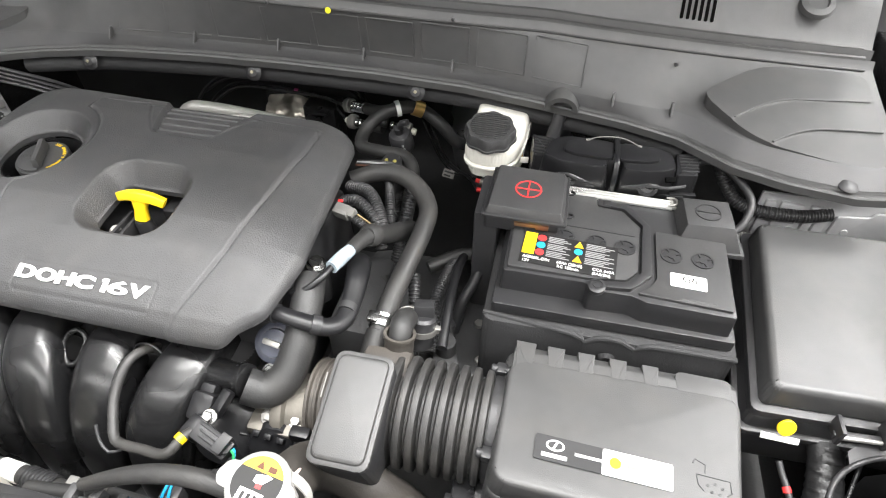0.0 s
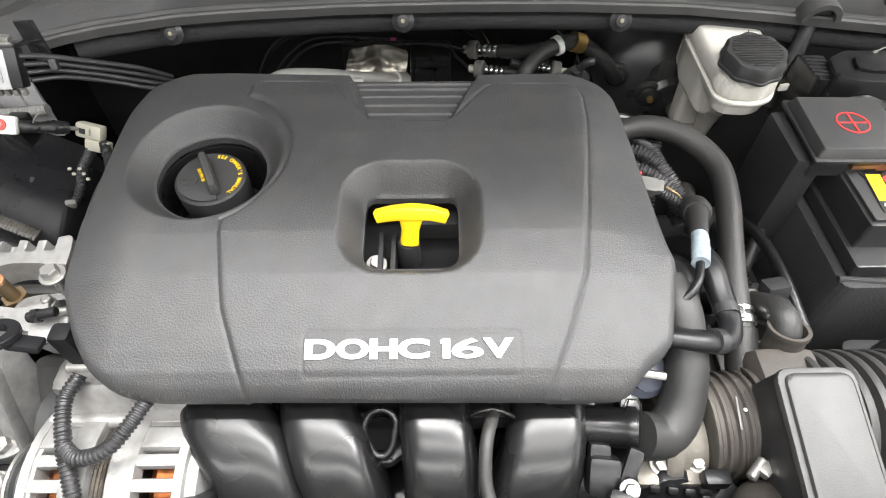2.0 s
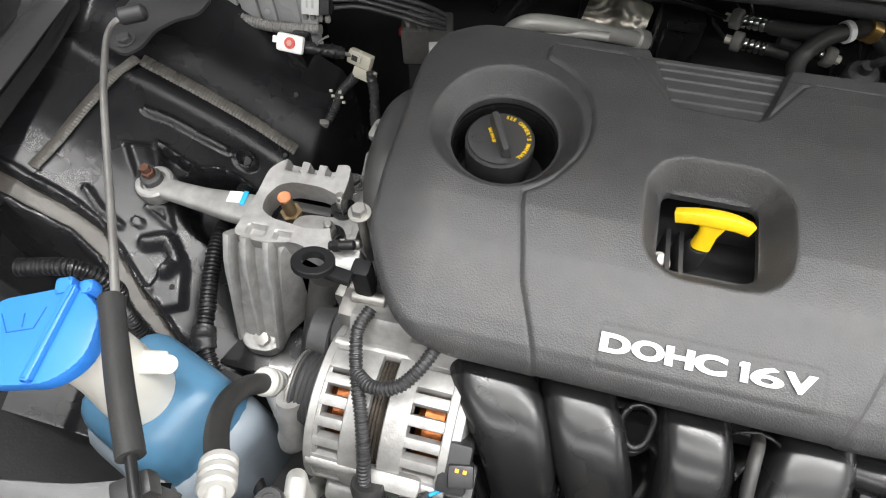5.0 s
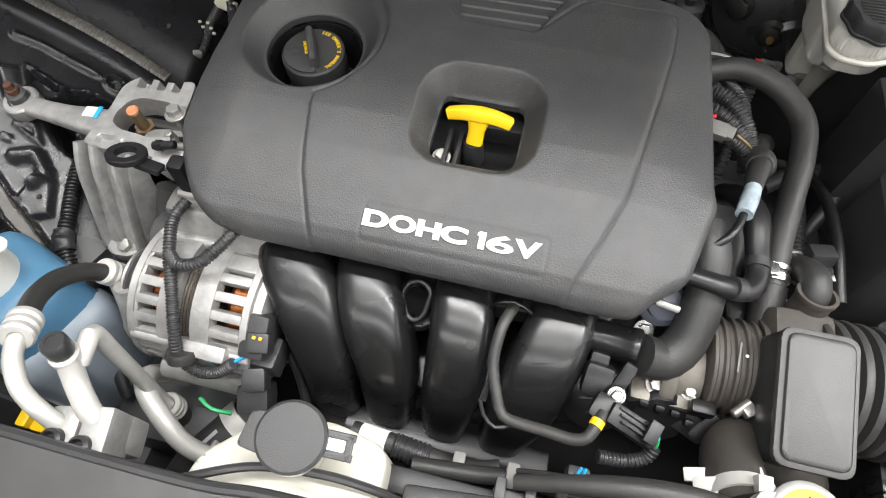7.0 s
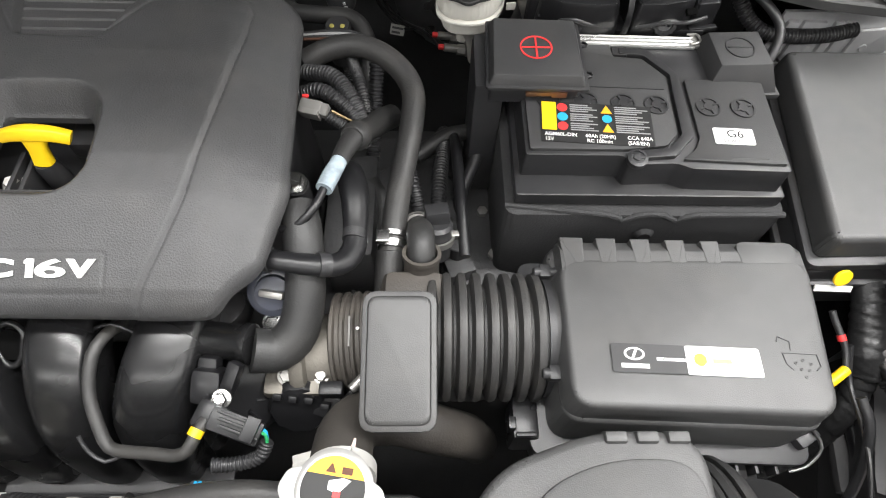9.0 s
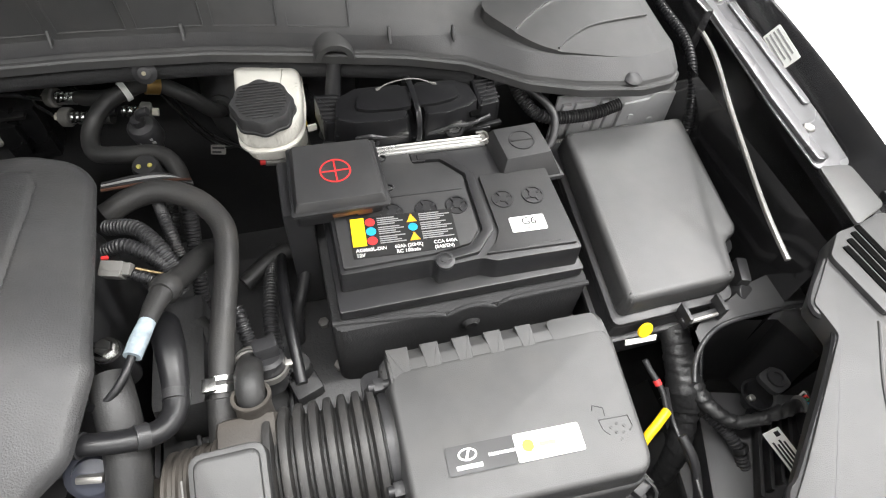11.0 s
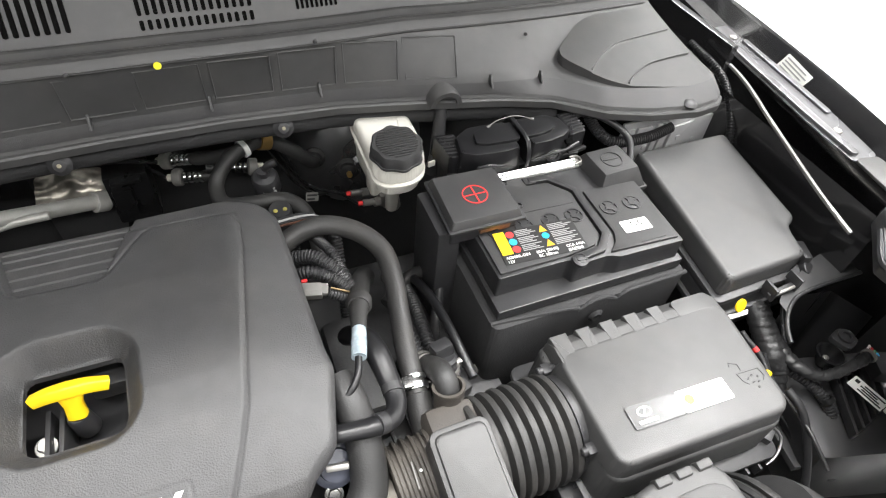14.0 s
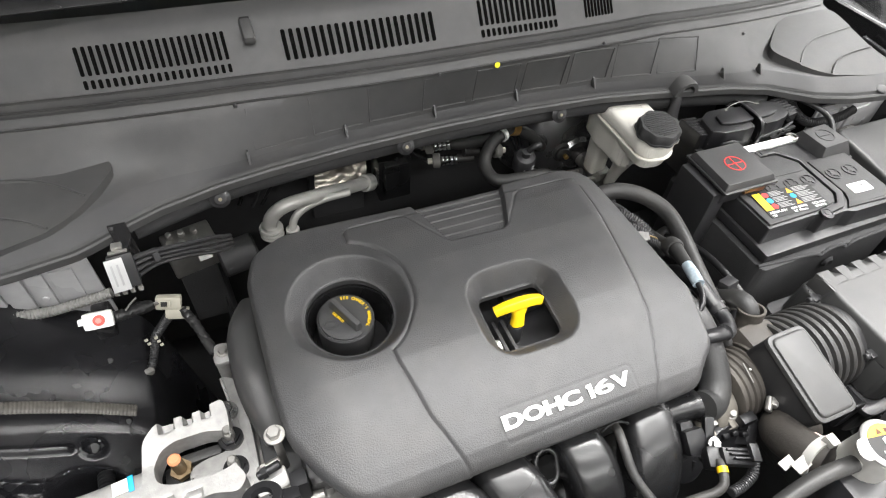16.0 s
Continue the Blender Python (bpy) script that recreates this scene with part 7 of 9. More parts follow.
PIPES = (((-0.327, 0.434, 0.7105), (-0.37, 0.447, 0.712), (-0.43, 0.462, 0.705), (-0.53, 0.470, 0.700), (-0.575, 0.462, 0.682), (-0.605, 0.45, 0.65)),
         ((-0.320, 0.426, 0.686), (-0.338, 0.436, 0.698), (-0.356, 0.456, 0.704), (-0.43, 0.4745, 0.702), (-0.54, 0.484, 0.700), (-0.59, 0.475, 0.676), (-0.62, 0.46, 0.64)),
         ((-0.290, 0.462, 0.700), (-0.315, 0.470, 0.725), (-0.40, 0.486, 0.724), (-0.55, 0.490, 0.715), (-0.61, 0.480, 0.690), (-0.64, 0.46, 0.65)),
         ((-0.300, 0.475, 0.690), (-0.330, 0.482, 0.712), (-0.40, 0.494, 0.712), (-0.56, 0.498, 0.702), (-0.63, 0.480, 0.670)))
for k, row in enumerate(PIPES):
    p = thing("brake_pipe", row[0], "thin black brake pipe bent along the firewall", "pipe", "brake pipes")
    part("pipe", tube(row, 0.0030, 8, 0.010), M_GLOSS, p)
    if k == 1:
        part("paint_mark", tube([(-0.426, 0.4737, 0.7021), (-0.434, 0.4752, 0.7020)], 0.0036, 10), mat("pink_paint", (0.62, 0.10, 0.32), 0.5), p, "pink paint mark")
AB = Vector((-0.035, 0.122, -0.135))
ab = thing("abs_unit", (-0.725, 0.40, 0.52), "aluminium brake control block with pipe fittings and a black motor", "brake unit")
part("block", box(AB + Vector((-0.690, 0.285, 0.765)), (0.075, 0.045, 0.060), 0.004, (0, 0, 12)), M_STEEL, ab)
part("motor", cyl(AB + Vector((-0.655, 0.262, 0.745)), (1, 0.15, 0.05), 0.028, 0.06, 0.004), M_MATTE, ab)
for i in range(6):
    part("fitting", cyl(AB + Vector((-0.715 + 0.018 * (i % 3), 0.270 + 0.02 * (i // 3), 0.793)), (0, -0.2, 1), 0.0050, 0.012), M_STEEL, ab)
part("cap", box(AB + Vector((-0.722, 0.268, 0.785)), (0.012, 0.012, 0.010), 0.003), M_RED, ab)
part("sticker", flat(plane_at(AB + Vector((-0.672, 0.262, 0.770)), (1, 0.2, 0), (0, 0.5, 0.9)), -0.010, -0.008, 0.010, 0.008, 0.0008), M_LABEL, ab)
part("stay", box((-0.725, 0.41, 0.54), (0.06, 0.04, 0.14), 0.004), M_DARK, ab)
ev = thing("purge_solenoid", (-0.19, 0.33, 0.70), "black round solenoid valve with pale print behind the engine", "valve")
part("body", lathe([(0, 0), (0.017, 0), (0.018, 0.003), (0.018, 0.026), (0.015, 0.030), (0.007, 0.032), (0.007, 0.042), (0, 0.043)], (-0.190, 0.330, 0.715), (-0.1, -0.25, 1), 28), M_BLACK, ev)
part("print_bar", flat(plane_at((-0.190, 0.3105, 0.728), (1, 0, 0), (-0.1, -0.25, 1)), -0.009, -0.006, 0.009, -0.002, 0.0012), M_GREYPRINT, ev)
part("print_bar", flat(plane_at((-0.190, 0.3105, 0.728), (1, 0, 0), (-0.1, -0.25, 1)), -0.007, 0.001, 0.007, 0.005, 0.0012), M_GREYPRINT, ev)
part("nipple", tube([(-0.190, 0.320, 0.757), (-0.186, 0.314, 0.768), (-0.176, 0.312, 0.772)], 0.005, 12), M_BLACK, ev)
part("stem", cyl((-0.190, 0.332, 0.655), (0, 0, 1), 0.010, 0.062), M_BLACK, ev)
cs = thing("cam_sensor", (-0.186, 0.27, 0.68), "black cylindrical sensor with two yellow marks", "sensor")
part("body", lathe([(0, 0), (0.015, 0), (0.015, 0.052), (0.013, 0.056), (0, 0.056)], (-0.186, 0.262, 0.690), (0, -0.15, 1), 26), M_BLACK, cs)
for dx in (-0.006, 0.006):
    part("mark", cyl((-0.186 + dx, 0.2505, 0.7455), (0, -0.3, 1), 0.0028, 0.002), mat("dull_yellow_mark", (0.35, 0.31, 0.08), 0.5), cs)
part("lead", tube([(-0.186, 0.262, 0.70), (-0.178, 0.25, 0.675), (-0.18, 0.22, 0.65)], 0.008, 12, ridge=0.0006, pitch=0.0034), M_BLACK, cs)
rw = thing("ribbon_loom", (-0.185, 0.19, 0.74), "loom of brown, grey and black wires beside the cover", "loom")
for k, m_ in enumerate((M_RUST, M_BLACK, M_GREYPRINT, M_BLACK)):
    part("wire", tube([(-0.215, 0.190 + 0.003 * k, 0.778), (-0.180, 0.194 + 0.003 * k, 0.776 + 0.001 * k), (-0.155, 0.200 + 0.003 * k, 0.770), (-0.135, 0.215, 0.752 - 0.003 * k)], 0.0016, 6), m_, rw)
hose("clutch_hose", [(-0.095, 0.10, 0.70), (-0.06, 0.125, 0.705), (-0.03, 0.135, 0.70), (0.0, 0.14, 0.68)], 0.009, M_RUBBER, "black rubber hose low beside the battery")
hose("corrugated_sleeve", [(-0.135, 0.175, 0.765), (-0.138, 0.150, 0.735), (-0.140, 0.120, 0.705), (-0.145, 0.09, 0.67)], 0.0075, M_BLACK, "black corrugated sleeve going down behind the hose", ridge=0.0007, pitch=0.004)
hose("corrugated_sleeve", [(-0.098, 0.045, 0.745), (-0.092, 0.020, 0.735), (-0.088, 0.0, 0.715), (-0.092, -0.01, 0.69)], 0.0065, M_BLACK, "grey-black corrugated sleeve beside the heater hose", ridge=0.0007, pitch=0.004)
tcv = thing("coolant_fitting", (-0.075, -0.015, 0.70), "black plastic coolant fitting with a pale spring clamp", "fitting")
part("body", merge(cyl((-0.075, -0.030, 0.715), (0.05, 0.35, 1), 0.016, 0.040, 0.003), box((-0.072, -0.012, 0.757), (0.022, 0.016, 0.016), 0.003, (-15, 0, 10))), M_BLACK, tcv)
part("clamp", lathe([(0.0162, 0), (0.0185, 0), (0.0185, 0.006), (0.0162, 0.006)], (-0.074, -0.024, 0.735), (0.05, 0.35, 1), 26), M_STEEL, tcv)
part("clamp_ear", box((-0.055, -0.022, 0.738), (0.012, 0.006, 0.008), 0.001), M_STEEL, tcv)

# ---- left side of the bay ----
MIR = 2 * CX - 0.07
fl = thing("fender", (MIR - 0.58, 0.20, 0.30), "black painted front fender on the washer tank side", "fender")
bm = strip(smooth_rows([[(MIR - x, y, z) for x, y, z in r] for r in rows]))
bmesh.ops.solidify(bm, geom=bm.faces[:], thickness=0.002)
part("skin", bm, M_PAINT, fl)
part("flange", prism(rounded([(MIR - 0.515, 0.34), (MIR - 0.545, 0.345), (MIR - 0.525, 0.07), (MIR - 0.520, -0.03), (MIR - 0.478, -0.035), (MIR - 0.486, 0.05)][::-1], 0.012), 0.8525, 0.8545, 0.0008), M_PAINT, fl)
lc = thing("rear_corner_panel", (-0.80, 0.235, 0.74), "grey primed body panel with folds under the cowl end", "panel")
part("sheet", box((-0.905, 0.2415, 0.780), (0.195, 0.004, 0.115), 0.001), M_PRIMER, lc)
part("raised_plate", box((-0.955, 0.2375, 0.788), (0.072, 0.005, 0.062), 0.002, (0, 1, 0)), M_PRIMER, lc)
for x, w in ((-0.9105, 0.017), (-0.8875, 0.022), (-0.8640, 0.018)):
    part("fold", box((x, 0.2375, 0.790), (w, 0.006, 0.056), 0.0025, (0, 2, 0)), M_PRIMER, lc)
part("side_fold", box((-0.838, 0.2385, 0.790), (0.024, 0.004, 0.050), 0.002, (0, 2, 0)), M_PRIMER, lc)
part("corner_flange", box((-0.999, 0.226, 0.790), (0.010, 0.030, 0.075), 0.003, (0, -8, 10)), M_PAINT, lc)
for x, z in ((-0.972, 0.800), (-0.943, 0.790), (-0.925, 0.792), (-0.8640, 0.780)):
    part("dimple", cyl((x, 0.2345, z), (0, -1, 0.05), 0.0042, 0.002, 0.0008), M_PRIMER, lc)
part("sealer_bead", tube([(-0.948, 0.228, 0.772), (-0.935, 0.226, 0.777), (-0.915, 0.227, 0.773), (-0.89, 0.228, 0.767), (-0.865, 0.228, 0.764), (-0.835, 0.229, 0.765), (-0.80, 0.230, 0.768)], [0.009, 0.0085, 0.0068, 0.0062, 0.006, 0.006, 0.006], 10, ridge=0.0004, pitch=0.0035), M_SEAM, lc, "grey bead of seam sealer")

BEAD = [(-1.0, 0.112), (-0.954, 0.1156), (-0.911, 0.1175), (-0.879, 0.118), (-0.845, 0.117), (-0.804, 0.113), (-0.76, 0.10)]
SIDE_BEAD = [(-0.958, 0.114), (-0.968, 0.085), (-0.976, 0.040), (-0.982, 0.000), (-0.990, -0.035)]
RIM_OUT = [(-1.09, -0.038), (-0.966, -0.046), (-0.950, -0.049), (-0.932, -0.054), (-0.909, -0.072), (-0.886, -0.093), (-0.868, -0.106), (-0.836, -0.133), (-0.80, -0.155)]
RIM_IN = [(-1.09, -0.062), (-0.973, -0.070), (-0.954, -0.071), (-0.930, -0.082), (-0.908, -0.100), (-0.886, -0.119), (-0.852, -0.140), (-0.82, -0.160)]
TRIANGLE = [(-0.915, 0.042), (-0.879, 0.036), (-0.883, 0.022), (-0.899, 0.011)]
PATCH = [(-0.879, -0.094), (-0.873, -0.068), (-0.857, -0.062), (-0.849, -0.098), (-0.865, -0.111)]
RIDGES = [([(-0.934, 0.069), (-0.913, 0.073), (-0.885, 0.0725), (-0.863, 0.073)], 0.0035, 0.0050),
          (TRIANGLE + TRIANGLE[:1], 0.0045, 0.0045),
          ([(-0.879, 0.036), (-0.861, 0.048), (-0.845, 0.050), (-0.828, 0.044)], 0.003, 0.0045),
          ([(-0.903, -0.023), (-0.890, -0.014), (-0.880, -0.031), (-0.903, -0.023)], 0.003, 0.0035),
          ([(-0.893, -0.055), (-0.879, -0.043), (-0.866, -0.058), (-0.871, -0.074)], 0.006, 0.0080),
          ([(-0.950, -0.032), (-0.935, -0.044), (-0.918, -0.050)], 0.003, 0.0045)]


def rim(pts, X):
    return np.interp(X, [p[0] for p in pts], [p[1] for p in pts])


def apron_height(X, Y):
    z = 0.706 - 0.68 * (np.clip(X, -1.0, -0.78) + 0.842) + 0.2 * (np.maximum(Y, 0) - 0.075) - 0.25 * np.maximum(0, -Y)
    z = z + 0.45 * np.maximum(0, -0.990 - X)
    line = rim(BEAD, X)
    z = z + 0.010 * step_in(Y - line, 0.0, 0.05) - 0.08 * np.maximum(0, Y - line)
    z = z - 0.30 * step_in(X, -0.790, -0.735)
    z = z + 0.002 * (1 - step_in(np.abs(Y - line + 0.016), 0.002, 0.012))
    for r, h, w in RIDGES:
        z = z + 1.4 * h * (1 - step_in(sd_line(X, Y, r), w * 0.15, w * 1.25))
    z = z - 0.006 * step_in(-sd_poly(X, Y, TRIANGLE), 0, 0.006)
    z = z + 0.010 * step_in(-sd_poly(X, Y, [(-0.936, 0.026), (-0.917, 0.037), (-0.904, 0.014), (-0.918, 0.000)]), -0.005, 0.006)
    z = z + 0.006 * step_in(-sd_poly(X, Y, PATCH), -0.004, 0.004)
    for x, y, r, d in ((-0.844, 0.073, 0.013, 0.004), (-0.844, 0.073, 0.008, -0.006), (-0.846, 0.010, 0.042, -0.034), (-0.906, -0.040, 0.006, 0.003)):
        z = z + d * (1 - step_in(np.hypot(X - x, Y - y), r * 0.7, r))
    out, inn = rim(RIM_OUT, X) - Y, rim(RIM_IN, X) - Y
    z = z + 0.003 * (1 - step_in(np.abs(out), 0.0008, 0.0050)) - 0.012 * step_in(out, 0.001, 0.008)
    return z + 0.003 * (1 - step_in(np.abs(inn), 0.0008, 0.0040)) - 0.20 * step_in(inn, 0.002, 0.030)


def on_apron(x, y):
    return float(apron_height(np.array([[x]]), np.array([[y]]))[0, 0])


apron = thing("inner_wing_apron", (-0.87, 0.0, 0.50), "glossy black pressed steel inner wing with embossed ridges", "inner wing")
part("pressing", plate(-1.09, -0.23, -0.69, 0.245, 0.0019, lambda X, Y: sd_poly(X, Y, rrect(-1.085, -0.225, -0.695, 0.24, 0.01)), apron_height, 0.002), M_APRON, apron)
M_UNDERSEAL = mat("brown_grey_underseal", (0.060, 0.054, 0.046), 0.42, bump=0.6, bump_scale=220, var=0.3)
part("channel", plate(-1.085, -0.17, -0.805, -0.03, 0.0019, lambda X, Y: np.maximum(np.maximum(Y - rim(RIM_OUT, X) + 0.006, rim(RIM_IN, X) - Y + 0.003), X + 0.82), lambda X, Y: apron_height(X, Y) + 0.0006, 0.0008), M_UNDERSEAL, apron, "brown-grey coated channel along the edge")
for x, y, r in ((-0.844, 0.073, 0.0055), (-0.861, -0.085, 0.003), (-0.821, 0.172, 0.0035), (-0.812, 0.100, 0.003)):
    part("hole", cyl((x, y, on_apron(x, y) - 0.0005), (0, -0.3, 1), r, 0.0018, 0.0003), M_INK, apron)
for pts in (BEAD[1:6], SIDE_BEAD):
    part("sealer_bead", tube([(x, y, on_apron(x, y) + 0.0015) for x, y in pts], 0.0078, 12, flat=0.35, ridge=0.0004, pitch=0.0036), mat("brown_grey_sealer", (0.085, 0.079, 0.070), 0.42, bump=0.8, bump_scale=200, var=0.3), apron, "grey-brown sealer bead")
solo("inner_wing_wall", strip([[(-0.70, y, 0.52), (-0.70, y, 0.40), (-0.70, y, 0.25)] for y in (0.53, 0.2, -0.2, -0.40)]), M_DARK, "dark lower wall of the wheel arch", "wall", kind="structure")
solo("wheel_arch_liner", strip([[(-1.09, y, 0.80), (-1.06, y, 0.56), (-1.0, y, 0.40), (-0.98, y, 0.26)] for y in (0.25, 0.0, -0.25, -0.45)]), M_DARK, "dark wheel arch liner", "liner", kind="structure")

# engine mount
em_ = thing("engine_mount", (-0.77, -0.02, 0.60), "cast aluminium engine mount bracket with a long arm", "engine mount")
part("arm", sweep([(-0.901, 0.000, 0.738), (-0.875, -0.004, 0.739), (-0.84, -0.008, 0.741), (-0.805, -0.011, 0.744), (-0.775, -0.012, 0.745)], [0.024, 0.022, 0.025, 0.031, 0.034], [0.014, 0.015, 0.016, 0.018, 0.020], (0, 1, 0), 3.4, 20), M_ALU, em_)
part("arm_eye", lathe([(0.0, 0), (0.018, 0), (0.0195, 0.002), (0.0195, 0.016), (0.0175, 0.018), (0.013, 0.018), (0.012, 0.014), (0, 0.014)], (-0.901, 0.001, 0.727), (0, -0.05, 1), 28), M_ALU, em_)
part("arm_bush", lathe([(0, 0), (0.0105, 0), (0.0105, 0.010), (0.008, 0.012), (0, 0.012)], (-0.901, 0.001, 0.742), (0, -0.05, 1), 24), M_DARK, em_, "black washer and nut")
part("arm_bolt", merge(lathe([(0, 0), (0.0065, 0), (0.0065, 0.005), (0.0048, 0.006), (0.0048, 0.012), (0, 0.012)], (-0.901, 0.001, 0.754), (0, -0.05, 1), 6)), M_RUST, em_, "rusty brown bolt")
ring_out = rounded([(-0.788, -0.046), (-0.758, -0.050), (-0.725, -0.044), (-0.700, -0.052), (-0.690, -0.040), (-0.700, -0.022), (-0.698, 0.030), (-0.700, 0.047), (-0.725, 0.041), (-0.767, 0.044), (-0.781, 0.030), (-0.784, 0.003)], 0.007, 4)
ring_in = rounded([(-0.772, -0.015), (-0.774, 0.001), (-0.766, 0.015), (-0.752, 0.020), (-0.722, 0.019), (-0.700, 0.012), (-0.696, -0.010), (-0.700, -0.024), (-0.722, -0.028), (-0.736, -0.025), (-0.756, -0.023)], 0.006, 4)


def ring_sdf(X, Y):
    return np.maximum(sd_poly(X, Y, ring_out), -sd_poly(X, Y, ring_in))


def ring_z(X, Y):
    z = 0.757 + 0.20 * np.maximum(0, Y - 0.005) + 0.004 * np.clip((X + 0.77) / 0.06, 0, 1)
    pocket = sd_poly(X, Y, rrect(-0.777, -0.044, -0.757, -0.031, 0.004))
    pocket = np.minimum(pocket, sd_poly(X, Y, rrect(-0.749, -0.045, -0.731, -0.034, 0.004)))
    back = np.minimum(sd_poly(X, Y, rrect(-0.765, 0.031, -0.749, 0.060, 0.003)), np.minimum(sd_poly(X, Y, rrect(-0.742, 0.031, -0.731, 0.060, 0.003)), sd_poly(X, Y, rrect(-0.724, 0.031, -0.713, 0.060, 0.003))))
    return z - 0.006 * step_in(-pocket, 0, 0.003) - 0.010 * step_in(-back, 0, 0.003)


part("frame", plate(-0.80, -0.06, -0.68, 0.06, 0.0015, ring_sdf, ring_z, 0.026), M_ALU, em_)
part("cushion", merge(box((-0.745, -0.004, 0.712), (0.056, 0.036, 0.024), 0.006), box((-0.738, 0.010, 0.730), (0.050, 0.012, 0.012), 0.004)), M_RUBBER, em_, "black rubber cushion")
part("leg_web", sweep([(-0.772, -0.044, 0.744), (-0.769, -0.055, 0.730), (-0.767, -0.070, 0.702), (-0.767, -0.087, 0.668), (-0.767, -0.098, 0.648)], [0.046, 0.046, 0.046, 0.044, 0.040], [0.007, 0.008, 0.008, 0.008, 0.009], (1, 0, 0), 4.0, 24), M_ALU, em_)
for xa, xb, xc in ((-0.791, -0.789, -0.789), (-0.774, -0.769, -0.766), (-0.752, -0.746, -0.747)):
    part("leg_rib", sweep([(xa, -0.042, 0.752), (xa * 0.6 + xb * 0.4, -0.057, 0.735), (xb, -0.073, 0.706), (xb * 0.4 + xc * 0.6, -0.091, 0.670), (xc, -0.103, 0.645)], [0.011, 0.009, 0.0065, 0.006, 0.007], [0.026, 0.026, 0.022, 0.018, 0.014], (1, 0, 0), 2.8, 16), M_ALU, em_)
for x, y, z in ((-0.772, -0.0715, 0.709), (-0.776, -0.084, 0.684)):
    part("cross_rib", box((x - 0.006, y + 0.003, z), (0.012, 0.005, 0.0025), 0.001, (25, 14, 0)), M_ALU, em_)
part("leg", (prism(rounded([(-0.792, -0.082), (-0.744, -0.082), (-0.746, -0.108), (-0.756, -0.116), (-0.776, -0.117), (-0.787, -0.110)], 0.008), 0.634, 0.650, 0.003)), M_ALU, em_)
part("side_web", prism(rounded([(0, 0), (0.045, 0), (0.062, 0.105), (0.050, 0.108)], 0.006), -0.003, 0.003, 0.001, plane_at((-0.750, -0.100, 0.645), (0.45, 0.88, 0), (0.02, 0.36, 1))), M_ALU, em_)
part("leg_bolt", merge(lathe([(0, 0), (0.0075, 0), (0.0075, 0.008), (0, 0.009)], (-0.763, -0.104, 0.651), (0, -0.3, 1), 6), cyl((-0.763, -0.103, 0.649), (0, -0.3, 1), 0.0125, 0.0025)), M_STEEL, em_)
part("base", box((-0.765, -0.105, 0.620), (0.10, 0.06, 0.028), 0.004), M_PAINT, em_, "black painted chassis seat")
part("stud", merge(cyl((-0.754, 0.002, 0.730), (0.02, -0.06, 1), 0.0062, 0.031, 0.001), lathe([(0, 0), (0.011, 0), (0.011, 0.008), (0, 0.008)], (-0.754, 0.0025, 0.728), (0.02, -0.06, 1), 6)), mat("bronzed_stud", (0.22, 0.155, 0.085), 0.5, metal=0.5, var=0.25), em_, "bronze-coloured threaded stud")
part("stud_tip", cyl((-0.7535, 0.0003, 0.7598), (0.02, -0.06, 1), 0.0064, 0.005, 0.002), mat("salmon_paint", (0.72, 0.26, 0.12), 0.5, var=0.3), em_, "red and orange paint on the stud tip")
part("tape", box((-0.795, -0.005, 0.7546), (0.0050, 0.016, 0.0012), 0.0003, (0, -4, 4)), M_CYAN, em_, "blue tape marks")
part("paper", box((-0.805, -0.005, 0.7535), (0.014, 0.013, 0.0012), 0.0003, (0, -4, 4)), M_LABEL, em_)
eb = thing("engine_bracket", (-0.70, 0.03, 0.68), "cast aluminium bracket bolted to the engine side", "bracket")
part("plate", prism(rounded([(-0.722, -0.040), (-0.680, -0.042), (-0.680, 0.02), (-0.686, 0.085), (-0.705, 0.095), (-0.698, 0.05), (-0.706, 0.004), (-0.728, 0.003), (-0.742, -0.001), (-0.748, -0.010), (-0.742, -0.020)], 0.008, 3), 0.722, 0.738, 0.003), M_ALU, eb)
for y in (-0.019, 0.014):
    part("stud_nut", merge(lathe([(0, 0), (0.0125, 0), (0.0125, 0.005), (0, 0.006)], (-0.702, y, 0.737), (0, 0, 1), 20), lathe([(0, 0), (0.0095, 0), (0.0095, 0.005), (0, 0.006)], (-0.702, y, 0.741), (0, 0, 1), 6)), M_CONN, eb, "black flanged nut on a stud")
    part("stud", merge(cyl((-0.702, y, 0.745), (0, 0, 1), 0.0056, 0.012, 0.0008), cyl((-0.702, y, 0.756), (0, 0, 1), 0.0044, 0.008, 0.0012)), M_STEEL, eb)
for y, z, m_ in ((-0.062, 0.800, M_CONN), (-0.052, 0.786, M_STEEL), (-0.070, 0.780, M_CONN)):
    part("edge_fitting", merge(cyl((-0.678, y, z), (1, 0.2, 0.1), 0.0042, 0.022, 0.001), lathe([(0, 0), (0.0058, 0), (0.0058, 0.005), (0, 0.005)], (-0.674, y + 0.001, z), (1, 0.2, 0.1), 6)), m_, eb)
hexbolt("bolt", (-0.703, 0.046, 0.738), (0, 0, 1), 0.009, eb, M_CHROME, 0.010)
hexbolt("bolt", (-0.6545, -0.0405, 0.824), (0, 0, 1), 0.0066, eb, M_STEEL, 0.009, True, 0.07)
part("ear", merge(prism(rounded([(-0.705, 0.100), (-0.682, 0.100), (-0.684, 0.126), (-0.702, 0.128)], 0.007), 0.745, 0.752, 0.002), cyl((-0.697, 0.112, 0.70), (0, 0, 1), 0.008, 0.048)), M_ALU, eb)
hexbolt("ear_bolt", (-0.693, 0.114, 0.752), (0, 0, 1), 0.005, eb, M_STEEL, 0.006)
hk = thing("lifting_eye", (-0.67, -0.07, 0.75), "black steel lifting eye at the engine corner", "lifting eye")
